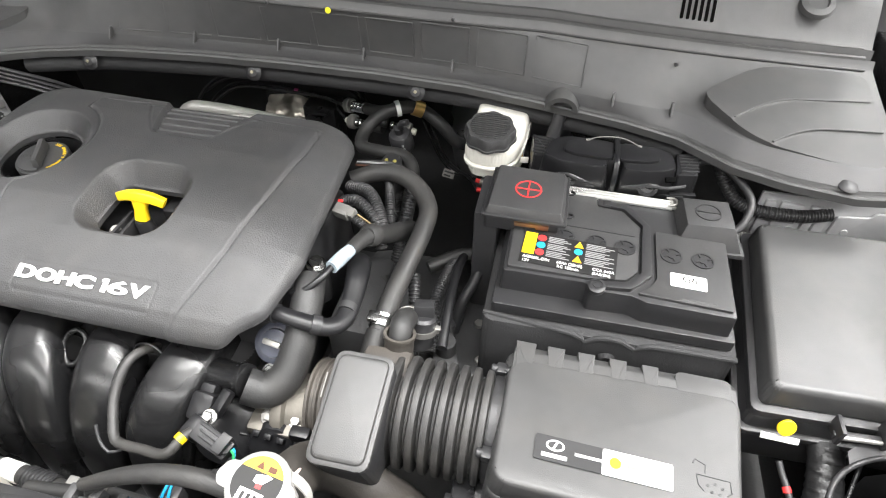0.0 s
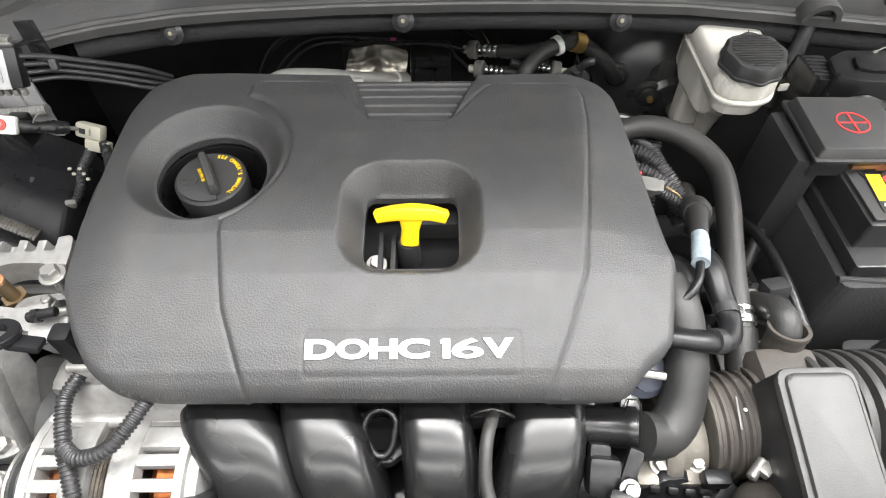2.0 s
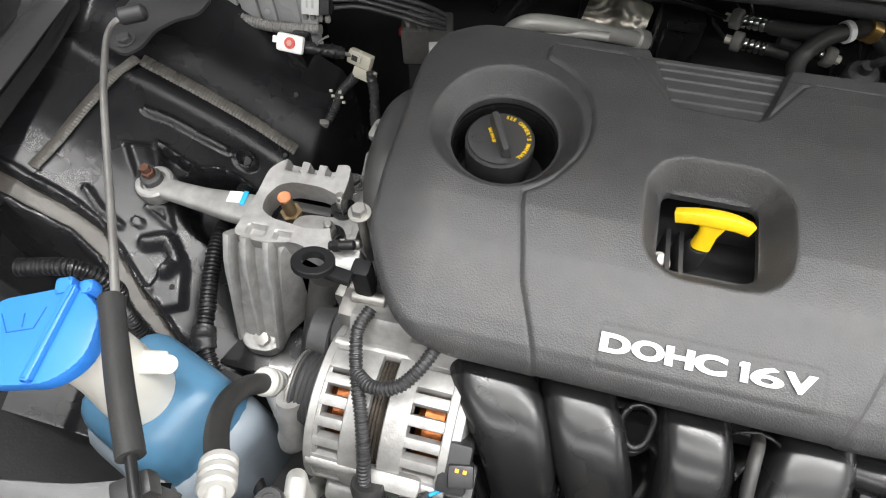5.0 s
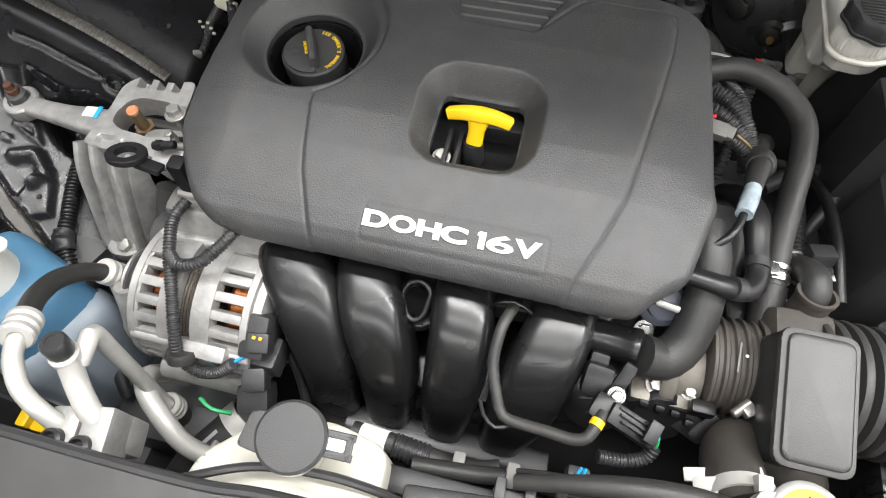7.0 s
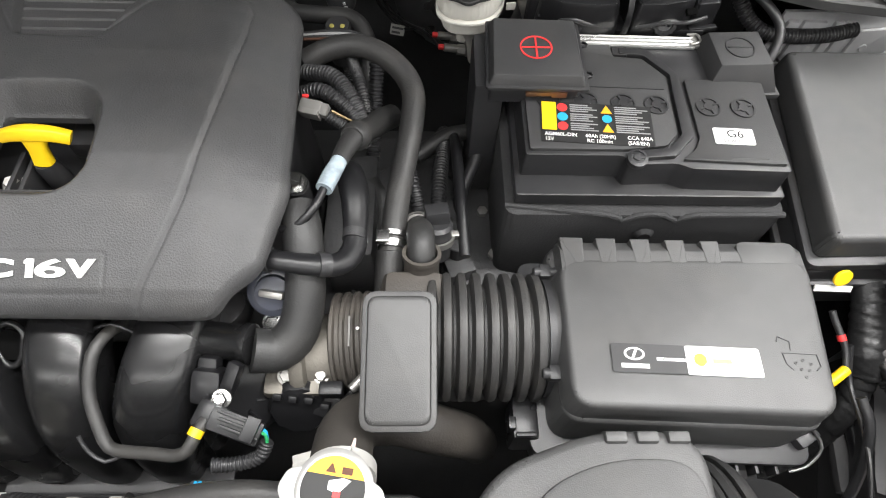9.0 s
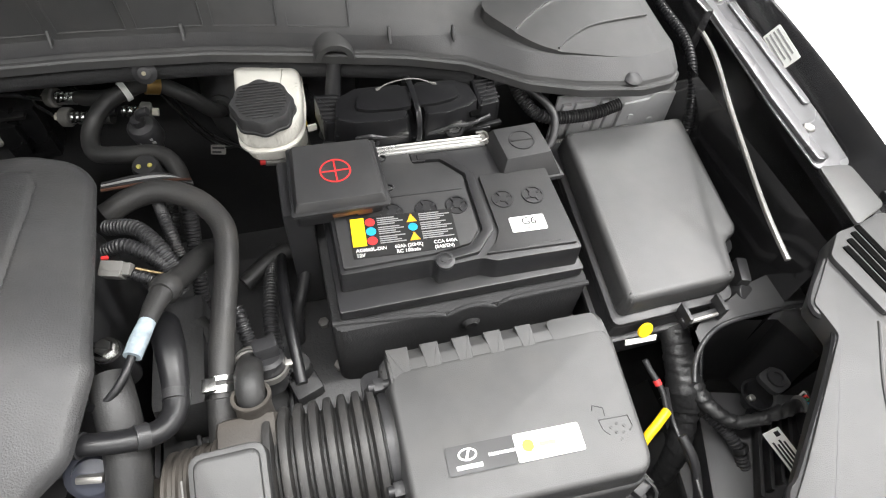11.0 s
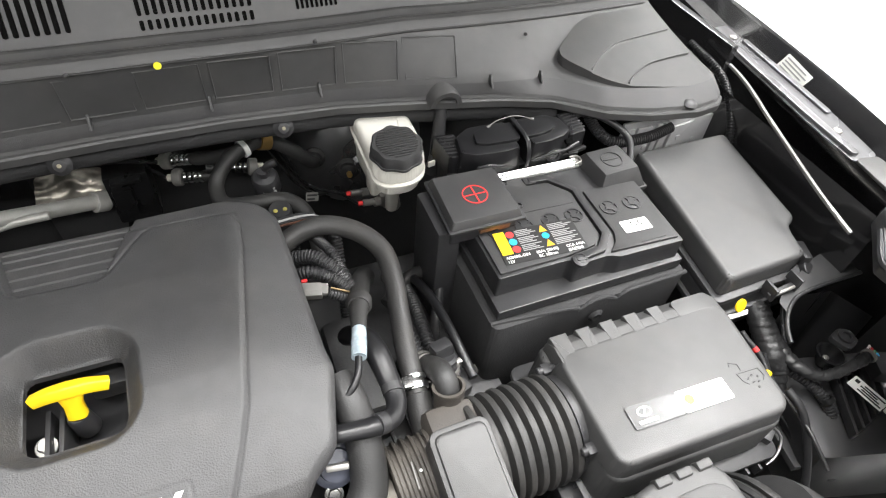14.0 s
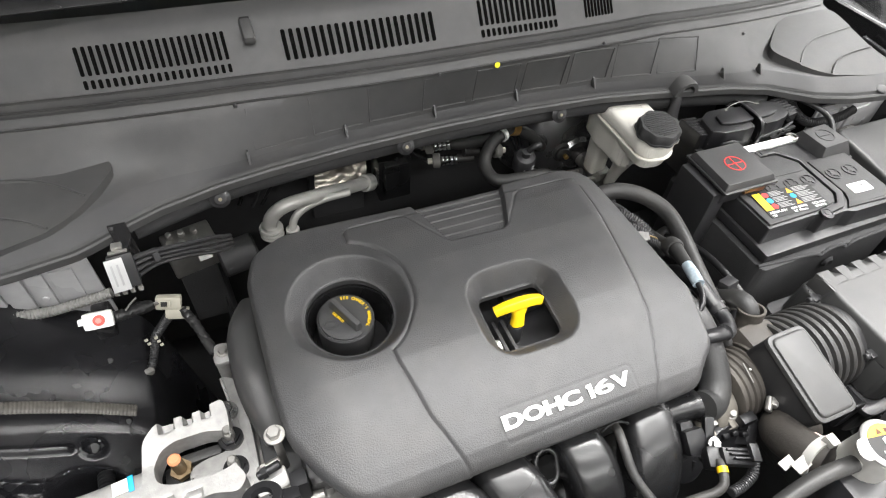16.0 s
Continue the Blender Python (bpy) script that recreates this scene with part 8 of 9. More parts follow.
part("eye", merge(lathe([(0.0088, 0), (0.0160, 0), (0.0168, 0.001), (0.0168, 0.005), (0.0160, 0.006), (0.0092, 0.006)], (-0.675, -0.093, 0.822), (0.05, 0.36, 0.92), 28), box((-0.656, -0.094, 0.817), (0.022, 0.013, 0.006), 0.002, (-20, 16, 0)), box((-0.644, -0.078, 0.780), (0.016, 0.016, 0.055), 0.004)), mat("black_oxide_steel", (0.012, 0.012, 0.013), 0.55, spec=0.15), hk)
part("lug", box((-0.668, -0.060, 0.770), (0.030, 0.020, 0.040), 0.004, (15, 0, 5)), M_ALU, hk, "cast aluminium lug behind the eye")

# connectors on the apron
cw = thing("earth_connector", (-0.806, 0.168, 0.765), "white connector with a red bolt on a loom", "connector")
part("shell", merge(box((-0.805, 0.1685, 0.797), (0.030, 0.009, 0.019), 0.004, (-38, 5, 0)), box((-0.8215, 0.1685, 0.800), (0.005, 0.005, 0.007), 0.001, (-38, 5, 0))), M_LABEL, cw)
part("bolt_ring", lathe([(0.003, 0), (0.0058, 0), (0.0058, 0.0016), (0.003, 0.0016)], (-0.8034, 0.1650, 0.8005), (0, -0.76, 0.62), 22), mat("faded_red", (0.55, 0.09, 0.07), 0.5, var=0.3), cw, "faded red bolt ring")
part("bolt", lathe([(0, 0), (0.0032, 0), (0.0032, 0.0026), (0, 0.003)], (-0.8034, 0.1650, 0.8005), (0, -0.76, 0.62), 6), mat("pale_red", (0.62, 0.30, 0.26), 0.45), cw)
part("mount", box((-0.806, 0.185, 0.775), (0.02, 0.03, 0.03), 0.003), M_PAINT, cw)
part("lead", taped([(-0.790, 0.170, 0.793), (-0.780, 0.174, 0.790), (-0.768, 0.182, 0.783), (-0.757, 0.189, 0.776)], [0.0062, 0.0052, 0.0072, 0.0060], 0.007), M_TAPE, cw, "black tape over the lead")
part("bare_wire", tube([(-0.758, 0.189, 0.776), (-0.748, 0.194, 0.770)], 0.0022, 8), M_GREYCONN, cw)
part("zip_tail", tube([(-0.778, 0.174, 0.795), (-0.770, 0.176, 0.803), (-0.764, 0.178, 0.806)], 0.0011, 6), M_GREYCONN, cw)
cg = thing("grey_connector", (-0.738, 0.187, 0.73), "beige plug with a white clip on a thin loom", "connector")
part("shell", merge(box((-0.740, 0.195, 0.7665), (0.028, 0.013, 0.016), 0.003, (-30, 10, -10)), box((-0.742, 0.188, 0.772), (0.010, 0.002, 0.008), 0.0006, (-30, 10, -10))), M_BEIGE, cg)
part("clip", merge(box((-0.734, 0.186, 0.7545), (0.026, 0.010, 0.011), 0.002, (-30, 10, -10)), box((-0.733, 0.181, 0.7495), (0.026, 0.003, 0.002), 0.0005, (-30, 10, -10))), M_BEIGE, cg, "pale retaining clip")
part("print_bar", box((-0.744, 0.1878, 0.7725), (0.007, 0.0012, 0.006), 0.0003, (-30, 10, -10)), M_INK, cg)
part("loom", tube([(-0.742, 0.190, 0.752), (-0.756, 0.189, 0.735), (-0.770, 0.1855, 0.718), (-0.776, 0.178, 0.702), (-0.7865, 0.164, 0.686), (-0.802, 0.147, 0.684), (-0.818, 0.128, 0.686), (-0.822, 0.112, 0.684), (-0.818, 0.09, 0.67)], [0.006, 0.0055, 0.0050, 0.0048, 0.0048, 0.0044, 0.0042, 0.0042, 0.0042], 10, ridge=0.0004, pitch=0.0035), M_BLACK, cg)
for k in range(3):
    for dx in (-0.006, 0.005):
        part("spring_clip", box((-0.7722 + dx + 0.0010 * k, 0.1805, 0.7250 - 0.0080 * k), (0.0042, 0.0025, 0.0034), 0.0010, (-30, 0, 12)), M_BEIGE, cg, "pale plastic clip teeth")
part("tie_knot", box((-0.7875, 0.1605, 0.6885), (0.012, 0.008, 0.010), 0.003, (10, 20, 30)), M_GREYCONN, cg)
part("taped_branch", taped([(-0.728, 0.186, 0.757), (-0.720, 0.172, 0.752), (-0.714, 0.156, 0.748), (-0.708, 0.138, 0.744), (-0.702, 0.122, 0.742)], [0.0042, 0.0052, 0.0044, 0.0052, 0.0044], 0.009), M_TAPE, cg)
rb = thing("relay_module", (-0.760, 0.17, 0.83), "black relay module with a silver label on a bracket", "relay")
part("case", box((-0.7570, 0.1650, 0.8655), (0.024, 0.016, 0.036), 0.003, (-32, 4, 8)), M_CONN, rb)
part("label", box((-0.7620, 0.1570, 0.8685), (0.0165, 0.002, 0.034), 0.0006, (-32, 4, 8)), mat("silver_label", (0.42, 0.42, 0.42), 0.35, metal=0.2), rb, "silver label")
for k in range(2):
    part("print_bar", box((-0.7650 + 0.0055 * k, 0.1561, 0.8690), (0.0020, 0.001, 0.022), 0.0002, (-32, 4, 8)), M_GREYPRINT, rb)
part("top_clip", merge(box((-0.757, 0.174, 0.8835), (0.018, 0.004, 0.003), 0.001), box((-0.757, 0.180, 0.886), (0.010, 0.008, 0.004), 0.001)), M_STEEL, rb)
part("pins", merge(*[box((-0.770 + i * 0.0075, 0.1535, 0.8475), (0.0045, 0.005, 0.006), 0.001) for i in range(4)]), M_GREYCONN, rb)
part("bracket", merge(box((-0.757, 0.195, 0.872), (0.018, 0.045, 0.004), 0.0015, (-25, 0, 0)), box((-0.757, 0.215, 0.858), (0.018, 0.004, 0.05), 0.001)), M_PAINT, rb)
for i in range(4):
    part("lead", tube([(-0.748, 0.170, 0.874 - i * 0.0085), (-0.730, 0.182 + 0.003 * i, 0.866 - i * 0.0095), (-0.700, 0.200 + 0.003 * i, 0.848 - i * 0.0095), (-0.672, 0.222, 0.826 - i * 0.008), (-0.655, 0.245, 0.80 - i * 0.006)], 0.0026, 8), M_BLACK, rb)
part("lead_tie", box((-0.728, 0.184, 0.858), (0.007, 0.010, 0.014), 0.002, (-30, 0, 15)), M_BLACK, rb)
hose("apron_harness", [(-0.838, 0.05, 0.690), (-0.834, 0.01, 0.697), (-0.832, -0.025, 0.701), (-0.824, -0.065, 0.697), (-0.812, -0.105, 0.690), (-0.806, -0.127, 0.6865), (-0.795, -0.145, 0.678), (-0.782, -0.160, 0.668), (-0.765, -0.175, 0.65)], 0.0076, M_CONN, "black corrugated harness running down the inner wing", "harness", ridge=0.0009, pitch=0.0042)
hose("apron_harness", [(-0.806, -0.127, 0.6865), (-0.818, -0.138, 0.678), (-0.835, -0.144, 0.673), (-0.852, -0.143, 0.676), (-0.866, -0.136, 0.700), (-0.866, -0.131, 0.735), (-0.855, -0.128, 0.768), (-0.872, -0.130, 0.80), (-0.92, -0.14, 0.80)], 0.0070, M_CONN, "black corrugated harness branch beside the washer tank", "harness", ridge=0.0008, pitch=0.0042)
part("tape_wrap", taped([(-0.8085, -0.118, 0.688), (-0.8055, -0.128, 0.6865), (-0.800, -0.138, 0.6825)], [0.0105, 0.0112, 0.0100], 0.006), M_TAPE, hose("apron_harness", [(-0.806, -0.130, 0.682), (-0.812, -0.148, 0.672), (-0.806, -0.168, 0.664), (-0.788, -0.178, 0.660), (-0.770, -0.190, 0.655), (-0.745, -0.215, 0.61), (-0.72, -0.25, 0.58)], 0.0068, M_TAPE, "black taped harness branch", "harness"))
pc2 = thing("harness_plug", (-0.755, -0.17, 0.66), "black plug with coloured wires near the hose", "connector")
part("shell", box((-0.755, -0.165, 0.692), (0.030, 0.018, 0.016), 0.003, (0, -10, -10)), M_BLACK, pc2)
for k, m_ in enumerate((M_YELLOW, M_WHITE, M_ORANGE)):
    part("wire", tube([(-0.770, -0.166 + 0.003 * k, 0.692), (-0.780, -0.170 + 0.003 * k, 0.688), (-0.792, -0.172, 0.682)], 0.0014, 6), m_, pc2)
part("clip", box((-0.752, -0.165, 0.675), (0.016, 0.014, 0.02), 0.002), M_BLACK, pc2)

# prop rod
rod = thing("bonnet_prop_rod", (-0.80, -0.10, 0.83), "grey steel bonnet prop rod with a black rubber grip, stowed", "prop rod")
part("rod", tube([(-0.915, 0.112, 0.860), (-0.926, 0.104, 0.860), (-0.933, 0.092, 0.860), (-0.930, 0.073, 0.860), (-0.913, 0.041, 0.861), (-0.880, -0.010, 0.866), (-0.80, -0.125, 0.873), (-0.745, -0.205, 0.880)], 0.0029, 12), M_STEEL, rod)
part("rod_end", tube([(-0.745, -0.205, 0.880), (-0.695, -0.270, 0.884), (-0.672, -0.305, 0.880), (-0.655, -0.345, 0.878)], 0.0031, 12), M_CONN, rod, "black painted rod end")
part("grip", tube([(-0.772, -0.172, 0.875), (-0.735, -0.220, 0.880), (-0.704, -0.258, 0.883)], 0.0078, 16), M_RUBBER, rod)
part("bushing", cyl((-0.934, 0.098, 0.860), (0.55, 0.35, 0), 0.008, 0.026, 0.003), M_BRACKET, rod)
part("bracket", prism(rounded([(-0.952, 0.084), (-0.928, 0.076), (-0.918, 0.090), (-0.917, 0.116), (-0.906, 0.134), (-0.886, 0.148), (-0.884, 0.175), (-0.965, 0.185), (-0.966, 0.120)], 0.007), 0.832, 0.836, 0.001), M_BRACKET, rod)
hexbolt("bracket_bolt", (-0.937, 0.094, 0.836), (0, 0, 1), 0.007, rod, M_DARK)
part("clip", merge(box((-0.700, -0.272, 0.870), (0.022, 0.014, 0.016), 0.003, (0, 0, 38)), box((-0.700, -0.272, 0.845), (0.012, 0.012, 0.04), 0.002)), M_BLACK, rod)

# washer tank
wt = thing("washer_tank", (-0.80, -0.24, 0.50), "translucent washer tank half full of blue fluid with a blue cap", "washer tank")
part("tank", box((-0.797, -0.208, 0.600), (0.140, 0.118, 0.19), 0.03, (0, 0, -20), (0.98, 0.98), seg=4), M_TANK, wt, "frosted pale blue lower tank")
part("fluid", box((-0.800, -0.205, 0.690), (0.136, 0.112, 0.095), 0.032, (0, 0, -20), (0.78, 0.84), (-0.006, 0.006), seg=5), M_FLUID, wt, "blue fluid seen through the wall")
part("neck", tube([(-0.808, -0.200, 0.722), (-0.808, -0.198, 0.750), (-0.808, -0.195, 0.785), (-0.808, -0.194, 0.822), (-0.808, -0.195, 0.850)], [0.030, 0.0285, 0.026, 0.025, 0.025], 26), M_RES, wt, "milky filler neck")
part("spout", tube([(-0.805, -0.190, 0.792), (-0.785, -0.187, 0.790), (-0.768, -0.184, 0.792)], [0.016, 0.010, 0.009], 16, flat=0.6), M_RES, wt)
part("spout_tip", cyl((-0.766, -0.184, 0.786), (0.2, -0.1, 1), 0.0075, 0.008, 0.003), M_RES, wt)
capm = plane_at((-0.806, -0.205, 0.857), (0.86, 0.35, 0.05), (-0.38, 0.92, 0.05))
cap_lid = part("cap", prism(rounded([(-0.045, -0.022), (0.004, -0.028), (0.026, -0.014), (0.032, 0.018), (0.012, 0.040), (-0.045, 0.038)], 0.012, 4), -0.012, 0.003, 0.003, capm), M_BLUE, wt, "blue flip cap")
part("cap_rib", prism(rounded([(-0.012, -0.024), (-0.006, -0.026), (0.016, 0.037), (0.009, 0.038)], 0.002), 0.002, 0.008, 0.002, capm), M_BLUE, cap_lid)
part("cap_tab", merge(prism(rrect(-0.002, 0.034, 0.010, 0.046, 0.003), -0.008, 0.005, 0.002, capm), prism(rrect(0.014, 0.032, 0.024, 0.042, 0.003), -0.008, 0.004, 0.002, capm)), M_BLUE, cap_lid)
part("cap_mark", merge(*[tube([capm @ Vector((a, b, 0.0032)), capm @ Vector((c, d, 0.0032))], 0.0005, 6) for a, b, c, d in ((-0.03, 0.012, -0.012, 0.012), (-0.012, 0.012, -0.006, 0.026), (-0.03, 0.012, -0.036, 0.026), (-0.02, 0.014, -0.02, 0.024))]), mat("dark_blue_mark", (0.02, 0.12, 0.45), 0.4), cap_lid)

ll = thing("headlamp_bracket", (-0.76, -0.32, 0.70), "grey plastic headlamp bracket with a bolt", "bracket")
part("plate", prism(rounded([(-0.86, -0.292), (-0.778, -0.277), (-0.722, -0.258), (-0.706, -0.268), (-0.696, -0.322), (-0.70, -0.42), (-0.90, -0.42)], 0.010, 3), 0.794, 0.806, 0.004), M_GREYPL, ll)
part("upper_plate", prism(rounded([(-0.86, -0.306), (-0.765, -0.300), (-0.748, -0.312), (-0.722, -0.372), (-0.72, -0.42), (-0.90, -0.42)], 0.008, 3), 0.806, 0.814, 0.003), M_GREYPL, ll)
for q in (((-0.735, -0.276, 0.8065), (0.014, 0.022, 0.002)), ((-0.716, -0.274, 0.8065), (0.010, 0.024, 0.002))):
    # near-black blocks laid on the plate give the shade of its slots
    part("slot", box(*q, 0.0006, (0, 0, 12)), M_OPENSHADE, ll)
part("seal", tube([(-0.83, -0.302, 0.812), (-0.766, -0.297, 0.812), (-0.745, -0.312, 0.812), (-0.720, -0.368, 0.812)], 0.0040, 10), M_CONN, ll)
hexbolt("bolt", (-0.778, -0.322, 0.814), (0, 0, 1), 0.007, ll, M_STEEL)
part("body", box((-0.82, -0.36, 0.70), (0.18, 0.14, 0.18), 0.02), M_BLACK, ll)
part("yellow_clip", merge(box((-0.690, -0.304, 0.745), (0.010, 0.018, 0.010), 0.003), box((-0.672, -0.308, 0.740), (0.028, 0.010, 0.006), 0.002)), M_YELLOW, ll)

# ---- alternator and belt side ----
AY, AZ = -0.152, 0.688
alt = thing("alternator", (-0.62, AY, 0.60), "cast aluminium alternator showing copper windings through its vents", "alternator")
part("core", lathe([(0, 0)] + [(0.0640 - 0.0014 * (i % 2), 0.0015 * i) for i in range(26)] + [(0, 0.039)], (-0.637, AY, AZ), (1, 0, 0), 40), M_LAM, alt, "laminated steel core")
for xw in (-0.664, -0.590):
    part("winding", cyl((xw, AY, AZ), (1, 0, 0), 0.0555, 0.028, 0.006, 30), M_COPPER, alt, "copper winding")


def vented_shell(name, x0, x1, r0, r1, count, lips):
    """A cage-like end shell: two hoops joined by bars."""
    for i in range(count):
        a = 2 * math.pi * (i + 0.5) / count
        c, s = math.cos(a), math.sin(a)
        part(name + "_shell_bar", box(((x0 + x1) / 2, AY + c * (r0 + r1) / 2, AZ + s * (r0 + r1) / 2), (x1 - x0, 0.011, 0.0172 if 20 < math.degrees(a) < 80 else 0.0092), 0.0025, (math.degrees(a), 0, 0)), M_ALU, alt)
    for xa, xb in ((x0 - 0.002, x0 + lips[0]), (x1 - lips[1], x1 + 0.002)):
        part(name + "_shell_hoop", lathe([(r0, 0), (r1, 0), (r1 + 0.001, 0.001), (r1 + 0.001, xb - xa - 0.001), (r0, xb - xa)], (xa, AY, AZ), (1, 0, 0), 44), M_ALU, alt)


vented_shell("front", -0.672, -0.628, 0.058, 0.069, 25, (0.006, 0.017))
part("front_face", lathe([(0.02, 0), (0.050, 0), (0.068, 0.008), (0.068, 0.012), (0.02, 0.012)], (-0.676, AY, AZ), (1, 0, 0), 40), M_ALU, alt)
vented_shell("rear", -0.611, -0.560, 0.058, 0.069, 25, (0.018, 0.006))
part("rear_face", lathe([(0, 0), (0.066, 0), (0.062, 0.010), (0.040, 0.014), (0, 0.014)], (-0.562, AY, AZ), (1, 0, 0), 40), M_ALU, alt)
part("top_ear", merge(box((-0.625, AY + 0.052, AZ + 0.062), (0.075, 0.035, 0.030), 0.005, (-35, 0, 0)), box((-0.585, AY + 0.040, AZ + 0.060), (0.05, 0.03, 0.03), 0.006, (-30, 0, 0))), M_ALU, alt)
part("bottom_ear", merge(cyl((-0.66, AY - 0.068, AZ - 0.028), (1, 0, 0), 0.014, 0.10, 0.002), box((-0.60, AY - 0.060, AZ + 0.028), (0.05, 0.016, 0.026), 0.006, (25, 0, 0))), M_ALU, alt)
for i in range(4):
    part("through_bolt", cyl((-0.672, AY + 0.066 * math.cos(i * 1.571 + 2.7), AZ + 0.066 * math.sin(i * 1.571 + 2.7)), (1, 0, 0), 0.006, 0.115, 0.001, 12), M_ALU, alt)
part("pulley", lathe([(0, 0), (0.030, 0), (0.034, 0.002), (0.034, 0.004), (0.031, 0.006)] + [(0.033 - 0.0015 * (i % 2), 0.007 + i * 0.0022) for i in range(8)] + [(0.031, 0.026), (0.034, 0.027), (0.034, 0.029), (0, 0.030)], (-0.707, AY, AZ), (1, 0, 0), 40), M_DARK, alt, "black ribbed pulley")
part("pulley_rim", lathe([(0.026, 0), (0.0335, 0), (0.0345, 0.0015), (0.0335, 0.003), (0.026, 0.003)], (-0.709, AY, AZ), (1, 0, 0), 40), M_STEEL, alt)
part("regulator", merge(box((-0.553, -0.188, 0.722), (0.024, 0.040, 0.040), 0.004, (30, 0, 0)), box((-0.550, -0.200, 0.700), (0.03, 0.03, 0.03), 0.004)), M_BLACK, alt, "black plastic regulator")
part("plug", merge(box((-0.547, -0.199, 0.733), (0.020, 0.018, 0.018), 0.003, (25, 0, 10))), M_BLACK, alt)
for k in range(2):
    part("plug_pin", box((-0.550 + 0.006 * k, -0.199, 0.7435), (0.003, 0.003, 0.0015), 0.0003), M_ORANGE, alt)
    part("wire", tube([(-0.552, -0.206 - 0.002 * k, 0.733), (-0.560, -0.213, 0.726 - 0.002 * k), (-0.570, -0.219, 0.720)], 0.0014, 6), (M_CYAN, M_BLUE)[k], alt)
part("blue_mark", box((-0.594, -0.2205, 0.712), (0.008, 0.001, 0.003), 0.0003, (20, 0, 0)), M_CYAN, alt)
alt.location += Vector((0.013, 0.0, 0.004))
hose("alternator_lead", [(-0.554, -0.22, 0.727), (-0.571, -0.228, 0.714), (-0.591, -0.23, 0.711), (-0.604, -0.224, 0.728), (-0.608, -0.207, 0.748), (-0.616, -0.182, 0.762), (-0.628, -0.152, 0.774), (-0.636, -0.122, 0.781), (-0.631, -0.102, 0.784)], 0.0052, M_BLACK, "black corrugated alternator lead", "lead", ridge=0.0005, pitch=0.003)
hose("alternator_lead", [(-0.628, -0.152, 0.774), (-0.611, -0.162, 0.781), (-0.591, -0.158, 0.786), (-0.578, -0.142, 0.791), (-0.571, -0.124, 0.791), (-0.566, -0.107, 0.781)], 0.0052, M_BLACK, "black corrugated lead looping over the alternator", "lead", ridge=0.0005, pitch=0.003)
lgm = thing("lead_grommet", (-0.603, -0.22, 0.716), "round black rubber grommet on the alternator lead", "grommet")
part("ring", lathe([(0.004, 0), (0.013, 0), (0.014, 0.004), (0.013, 0.010), (0.004, 0.010)], (-0.603, -0.2195, 0.7290), (0.1, -0.6, -0.7), 22), M_RUBBER, lgm)
eng = thing("engine_block", (-0.45, 0.0, 0.28), "dark oily engine block below the cover", "engine")
part("block", merge(box((-0.43, 0.04, 0.45), (0.46, 0.26, 0.34), 0.02), box((-0.655, -0.02, 0.60), (0.05, 0.20, 0.26), 0.02)), M_DARK, eng)
part("chain_cover", merge(box((-0.675, 0.02, 0.68), (0.03, 0.18, 0.08), 0.01), box((-0.64, -0.09, 0.735), (0.05, 0.03, 0.06), 0.008)), M_STEEL, eng, "bare aluminium chain cover")
part("fitting", merge(box((-0.652, -0.072, 0.748), (0.02, 0.02, 0.03), 0.003), cyl((-0.655, -0.085, 0.765), (1, 0, 0), 0.006, 0.03)), M_STEEL, eng)
part("tensioner_pulley", lathe([(0, 0), (0.026, 0), (0.028, 0.002), (0.028, 0.020), (0.026, 0.022), (0, 0.022)], (-0.70, -0.098, 0.690), (1, 0, 0), 30), M_DARK, eng)
part("belt", box((-0.692, -0.19, 0.56), (0.022, 0.006, 0.26), 0.002, (-12, 0, 0)), M_RUBBER, eng)
part("strut_hose", tube([(-0.70, -0.055, 0.72), (-0.705, -0.095, 0.665), (-0.712, -0.135, 0.60)], 0.015, 16), M_HOSE, eng)
part("front_plug", merge(box((-0.545, -0.232, 0.668), (0.030, 0.028, 0.034), 0.005, (25, 0, 15)), box((-0.540, -0.222, 0.70), (0.022, 0.022, 0.022), 0.004, (25, 0, 15))), M_BLACK, eng)
part("stud_wires", merge(*[tube([(-0.60, -0.245, 0.66 + 0.004 * i), (-0.585, -0.252, 0.665), (-0.57, -0.25, 0.655 - 0.004 * i)], 0.0018, 6) for i in range(2)]), M_GREEN, eng)

# ---- refrigerant lines ----
ac = thing("refrigerant_lines", (-0.66, -0.26, 0.66), "aluminium refrigerant lines with a rubber hose and service cap", "refrigerant lines")
part("rubber_hose", tube([(-0.712, -0.160, 0.712), (-0.722, -0.172, 0.735), (-0.722, -0.192, 0.760), (-0.713, -0.214, 0.780), (-0.700, -0.232, 0.795), (-0.690, -0.243, 0.803)], 0.0088, 18), M_RUBBER, ac)
for o, d in (((-0.714, -0.158, 0.704), (-0.1, -0.25, 0.95)), ((-0.6895, -0.2435, 0.8035), (0.45, -0.75, 0.45))):
    for i in range(3):
        part("ferrule_ring", lathe([(0.006, 0), (0.0112, 0), (0.0128, 0.0018), (0.0128, 0.0060), (0.0112, 0.008), (0.006, 0.008)], Vector(o) + Vector(d).normalized() * 0.0085 * (i - 0.5), d, 24), M_PIPE, ac)
part("pipe", tube([(-0.684, -0.250, 0.809), (-0.681, -0.264, 0.809), (-0.677, -0.276, 0.805), (-0.668, -0.290, 0.797), (-0.655, -0.299, 0.787), (-0.643, -0.304, 0.778), (-0.640, -0.306, 0.768)], 0.0070, 16), M_PIPE, ac)
part("service_pipe", tube([(-0.616, -0.296, 0.770), (-0.624, -0.290, 0.776), (-0.633, -0.279, 0.785), (-0.638, -0.269, 0.796), (-0.639, -0.262, 0.808)], 0.0088, 16), M_PIPE, ac)
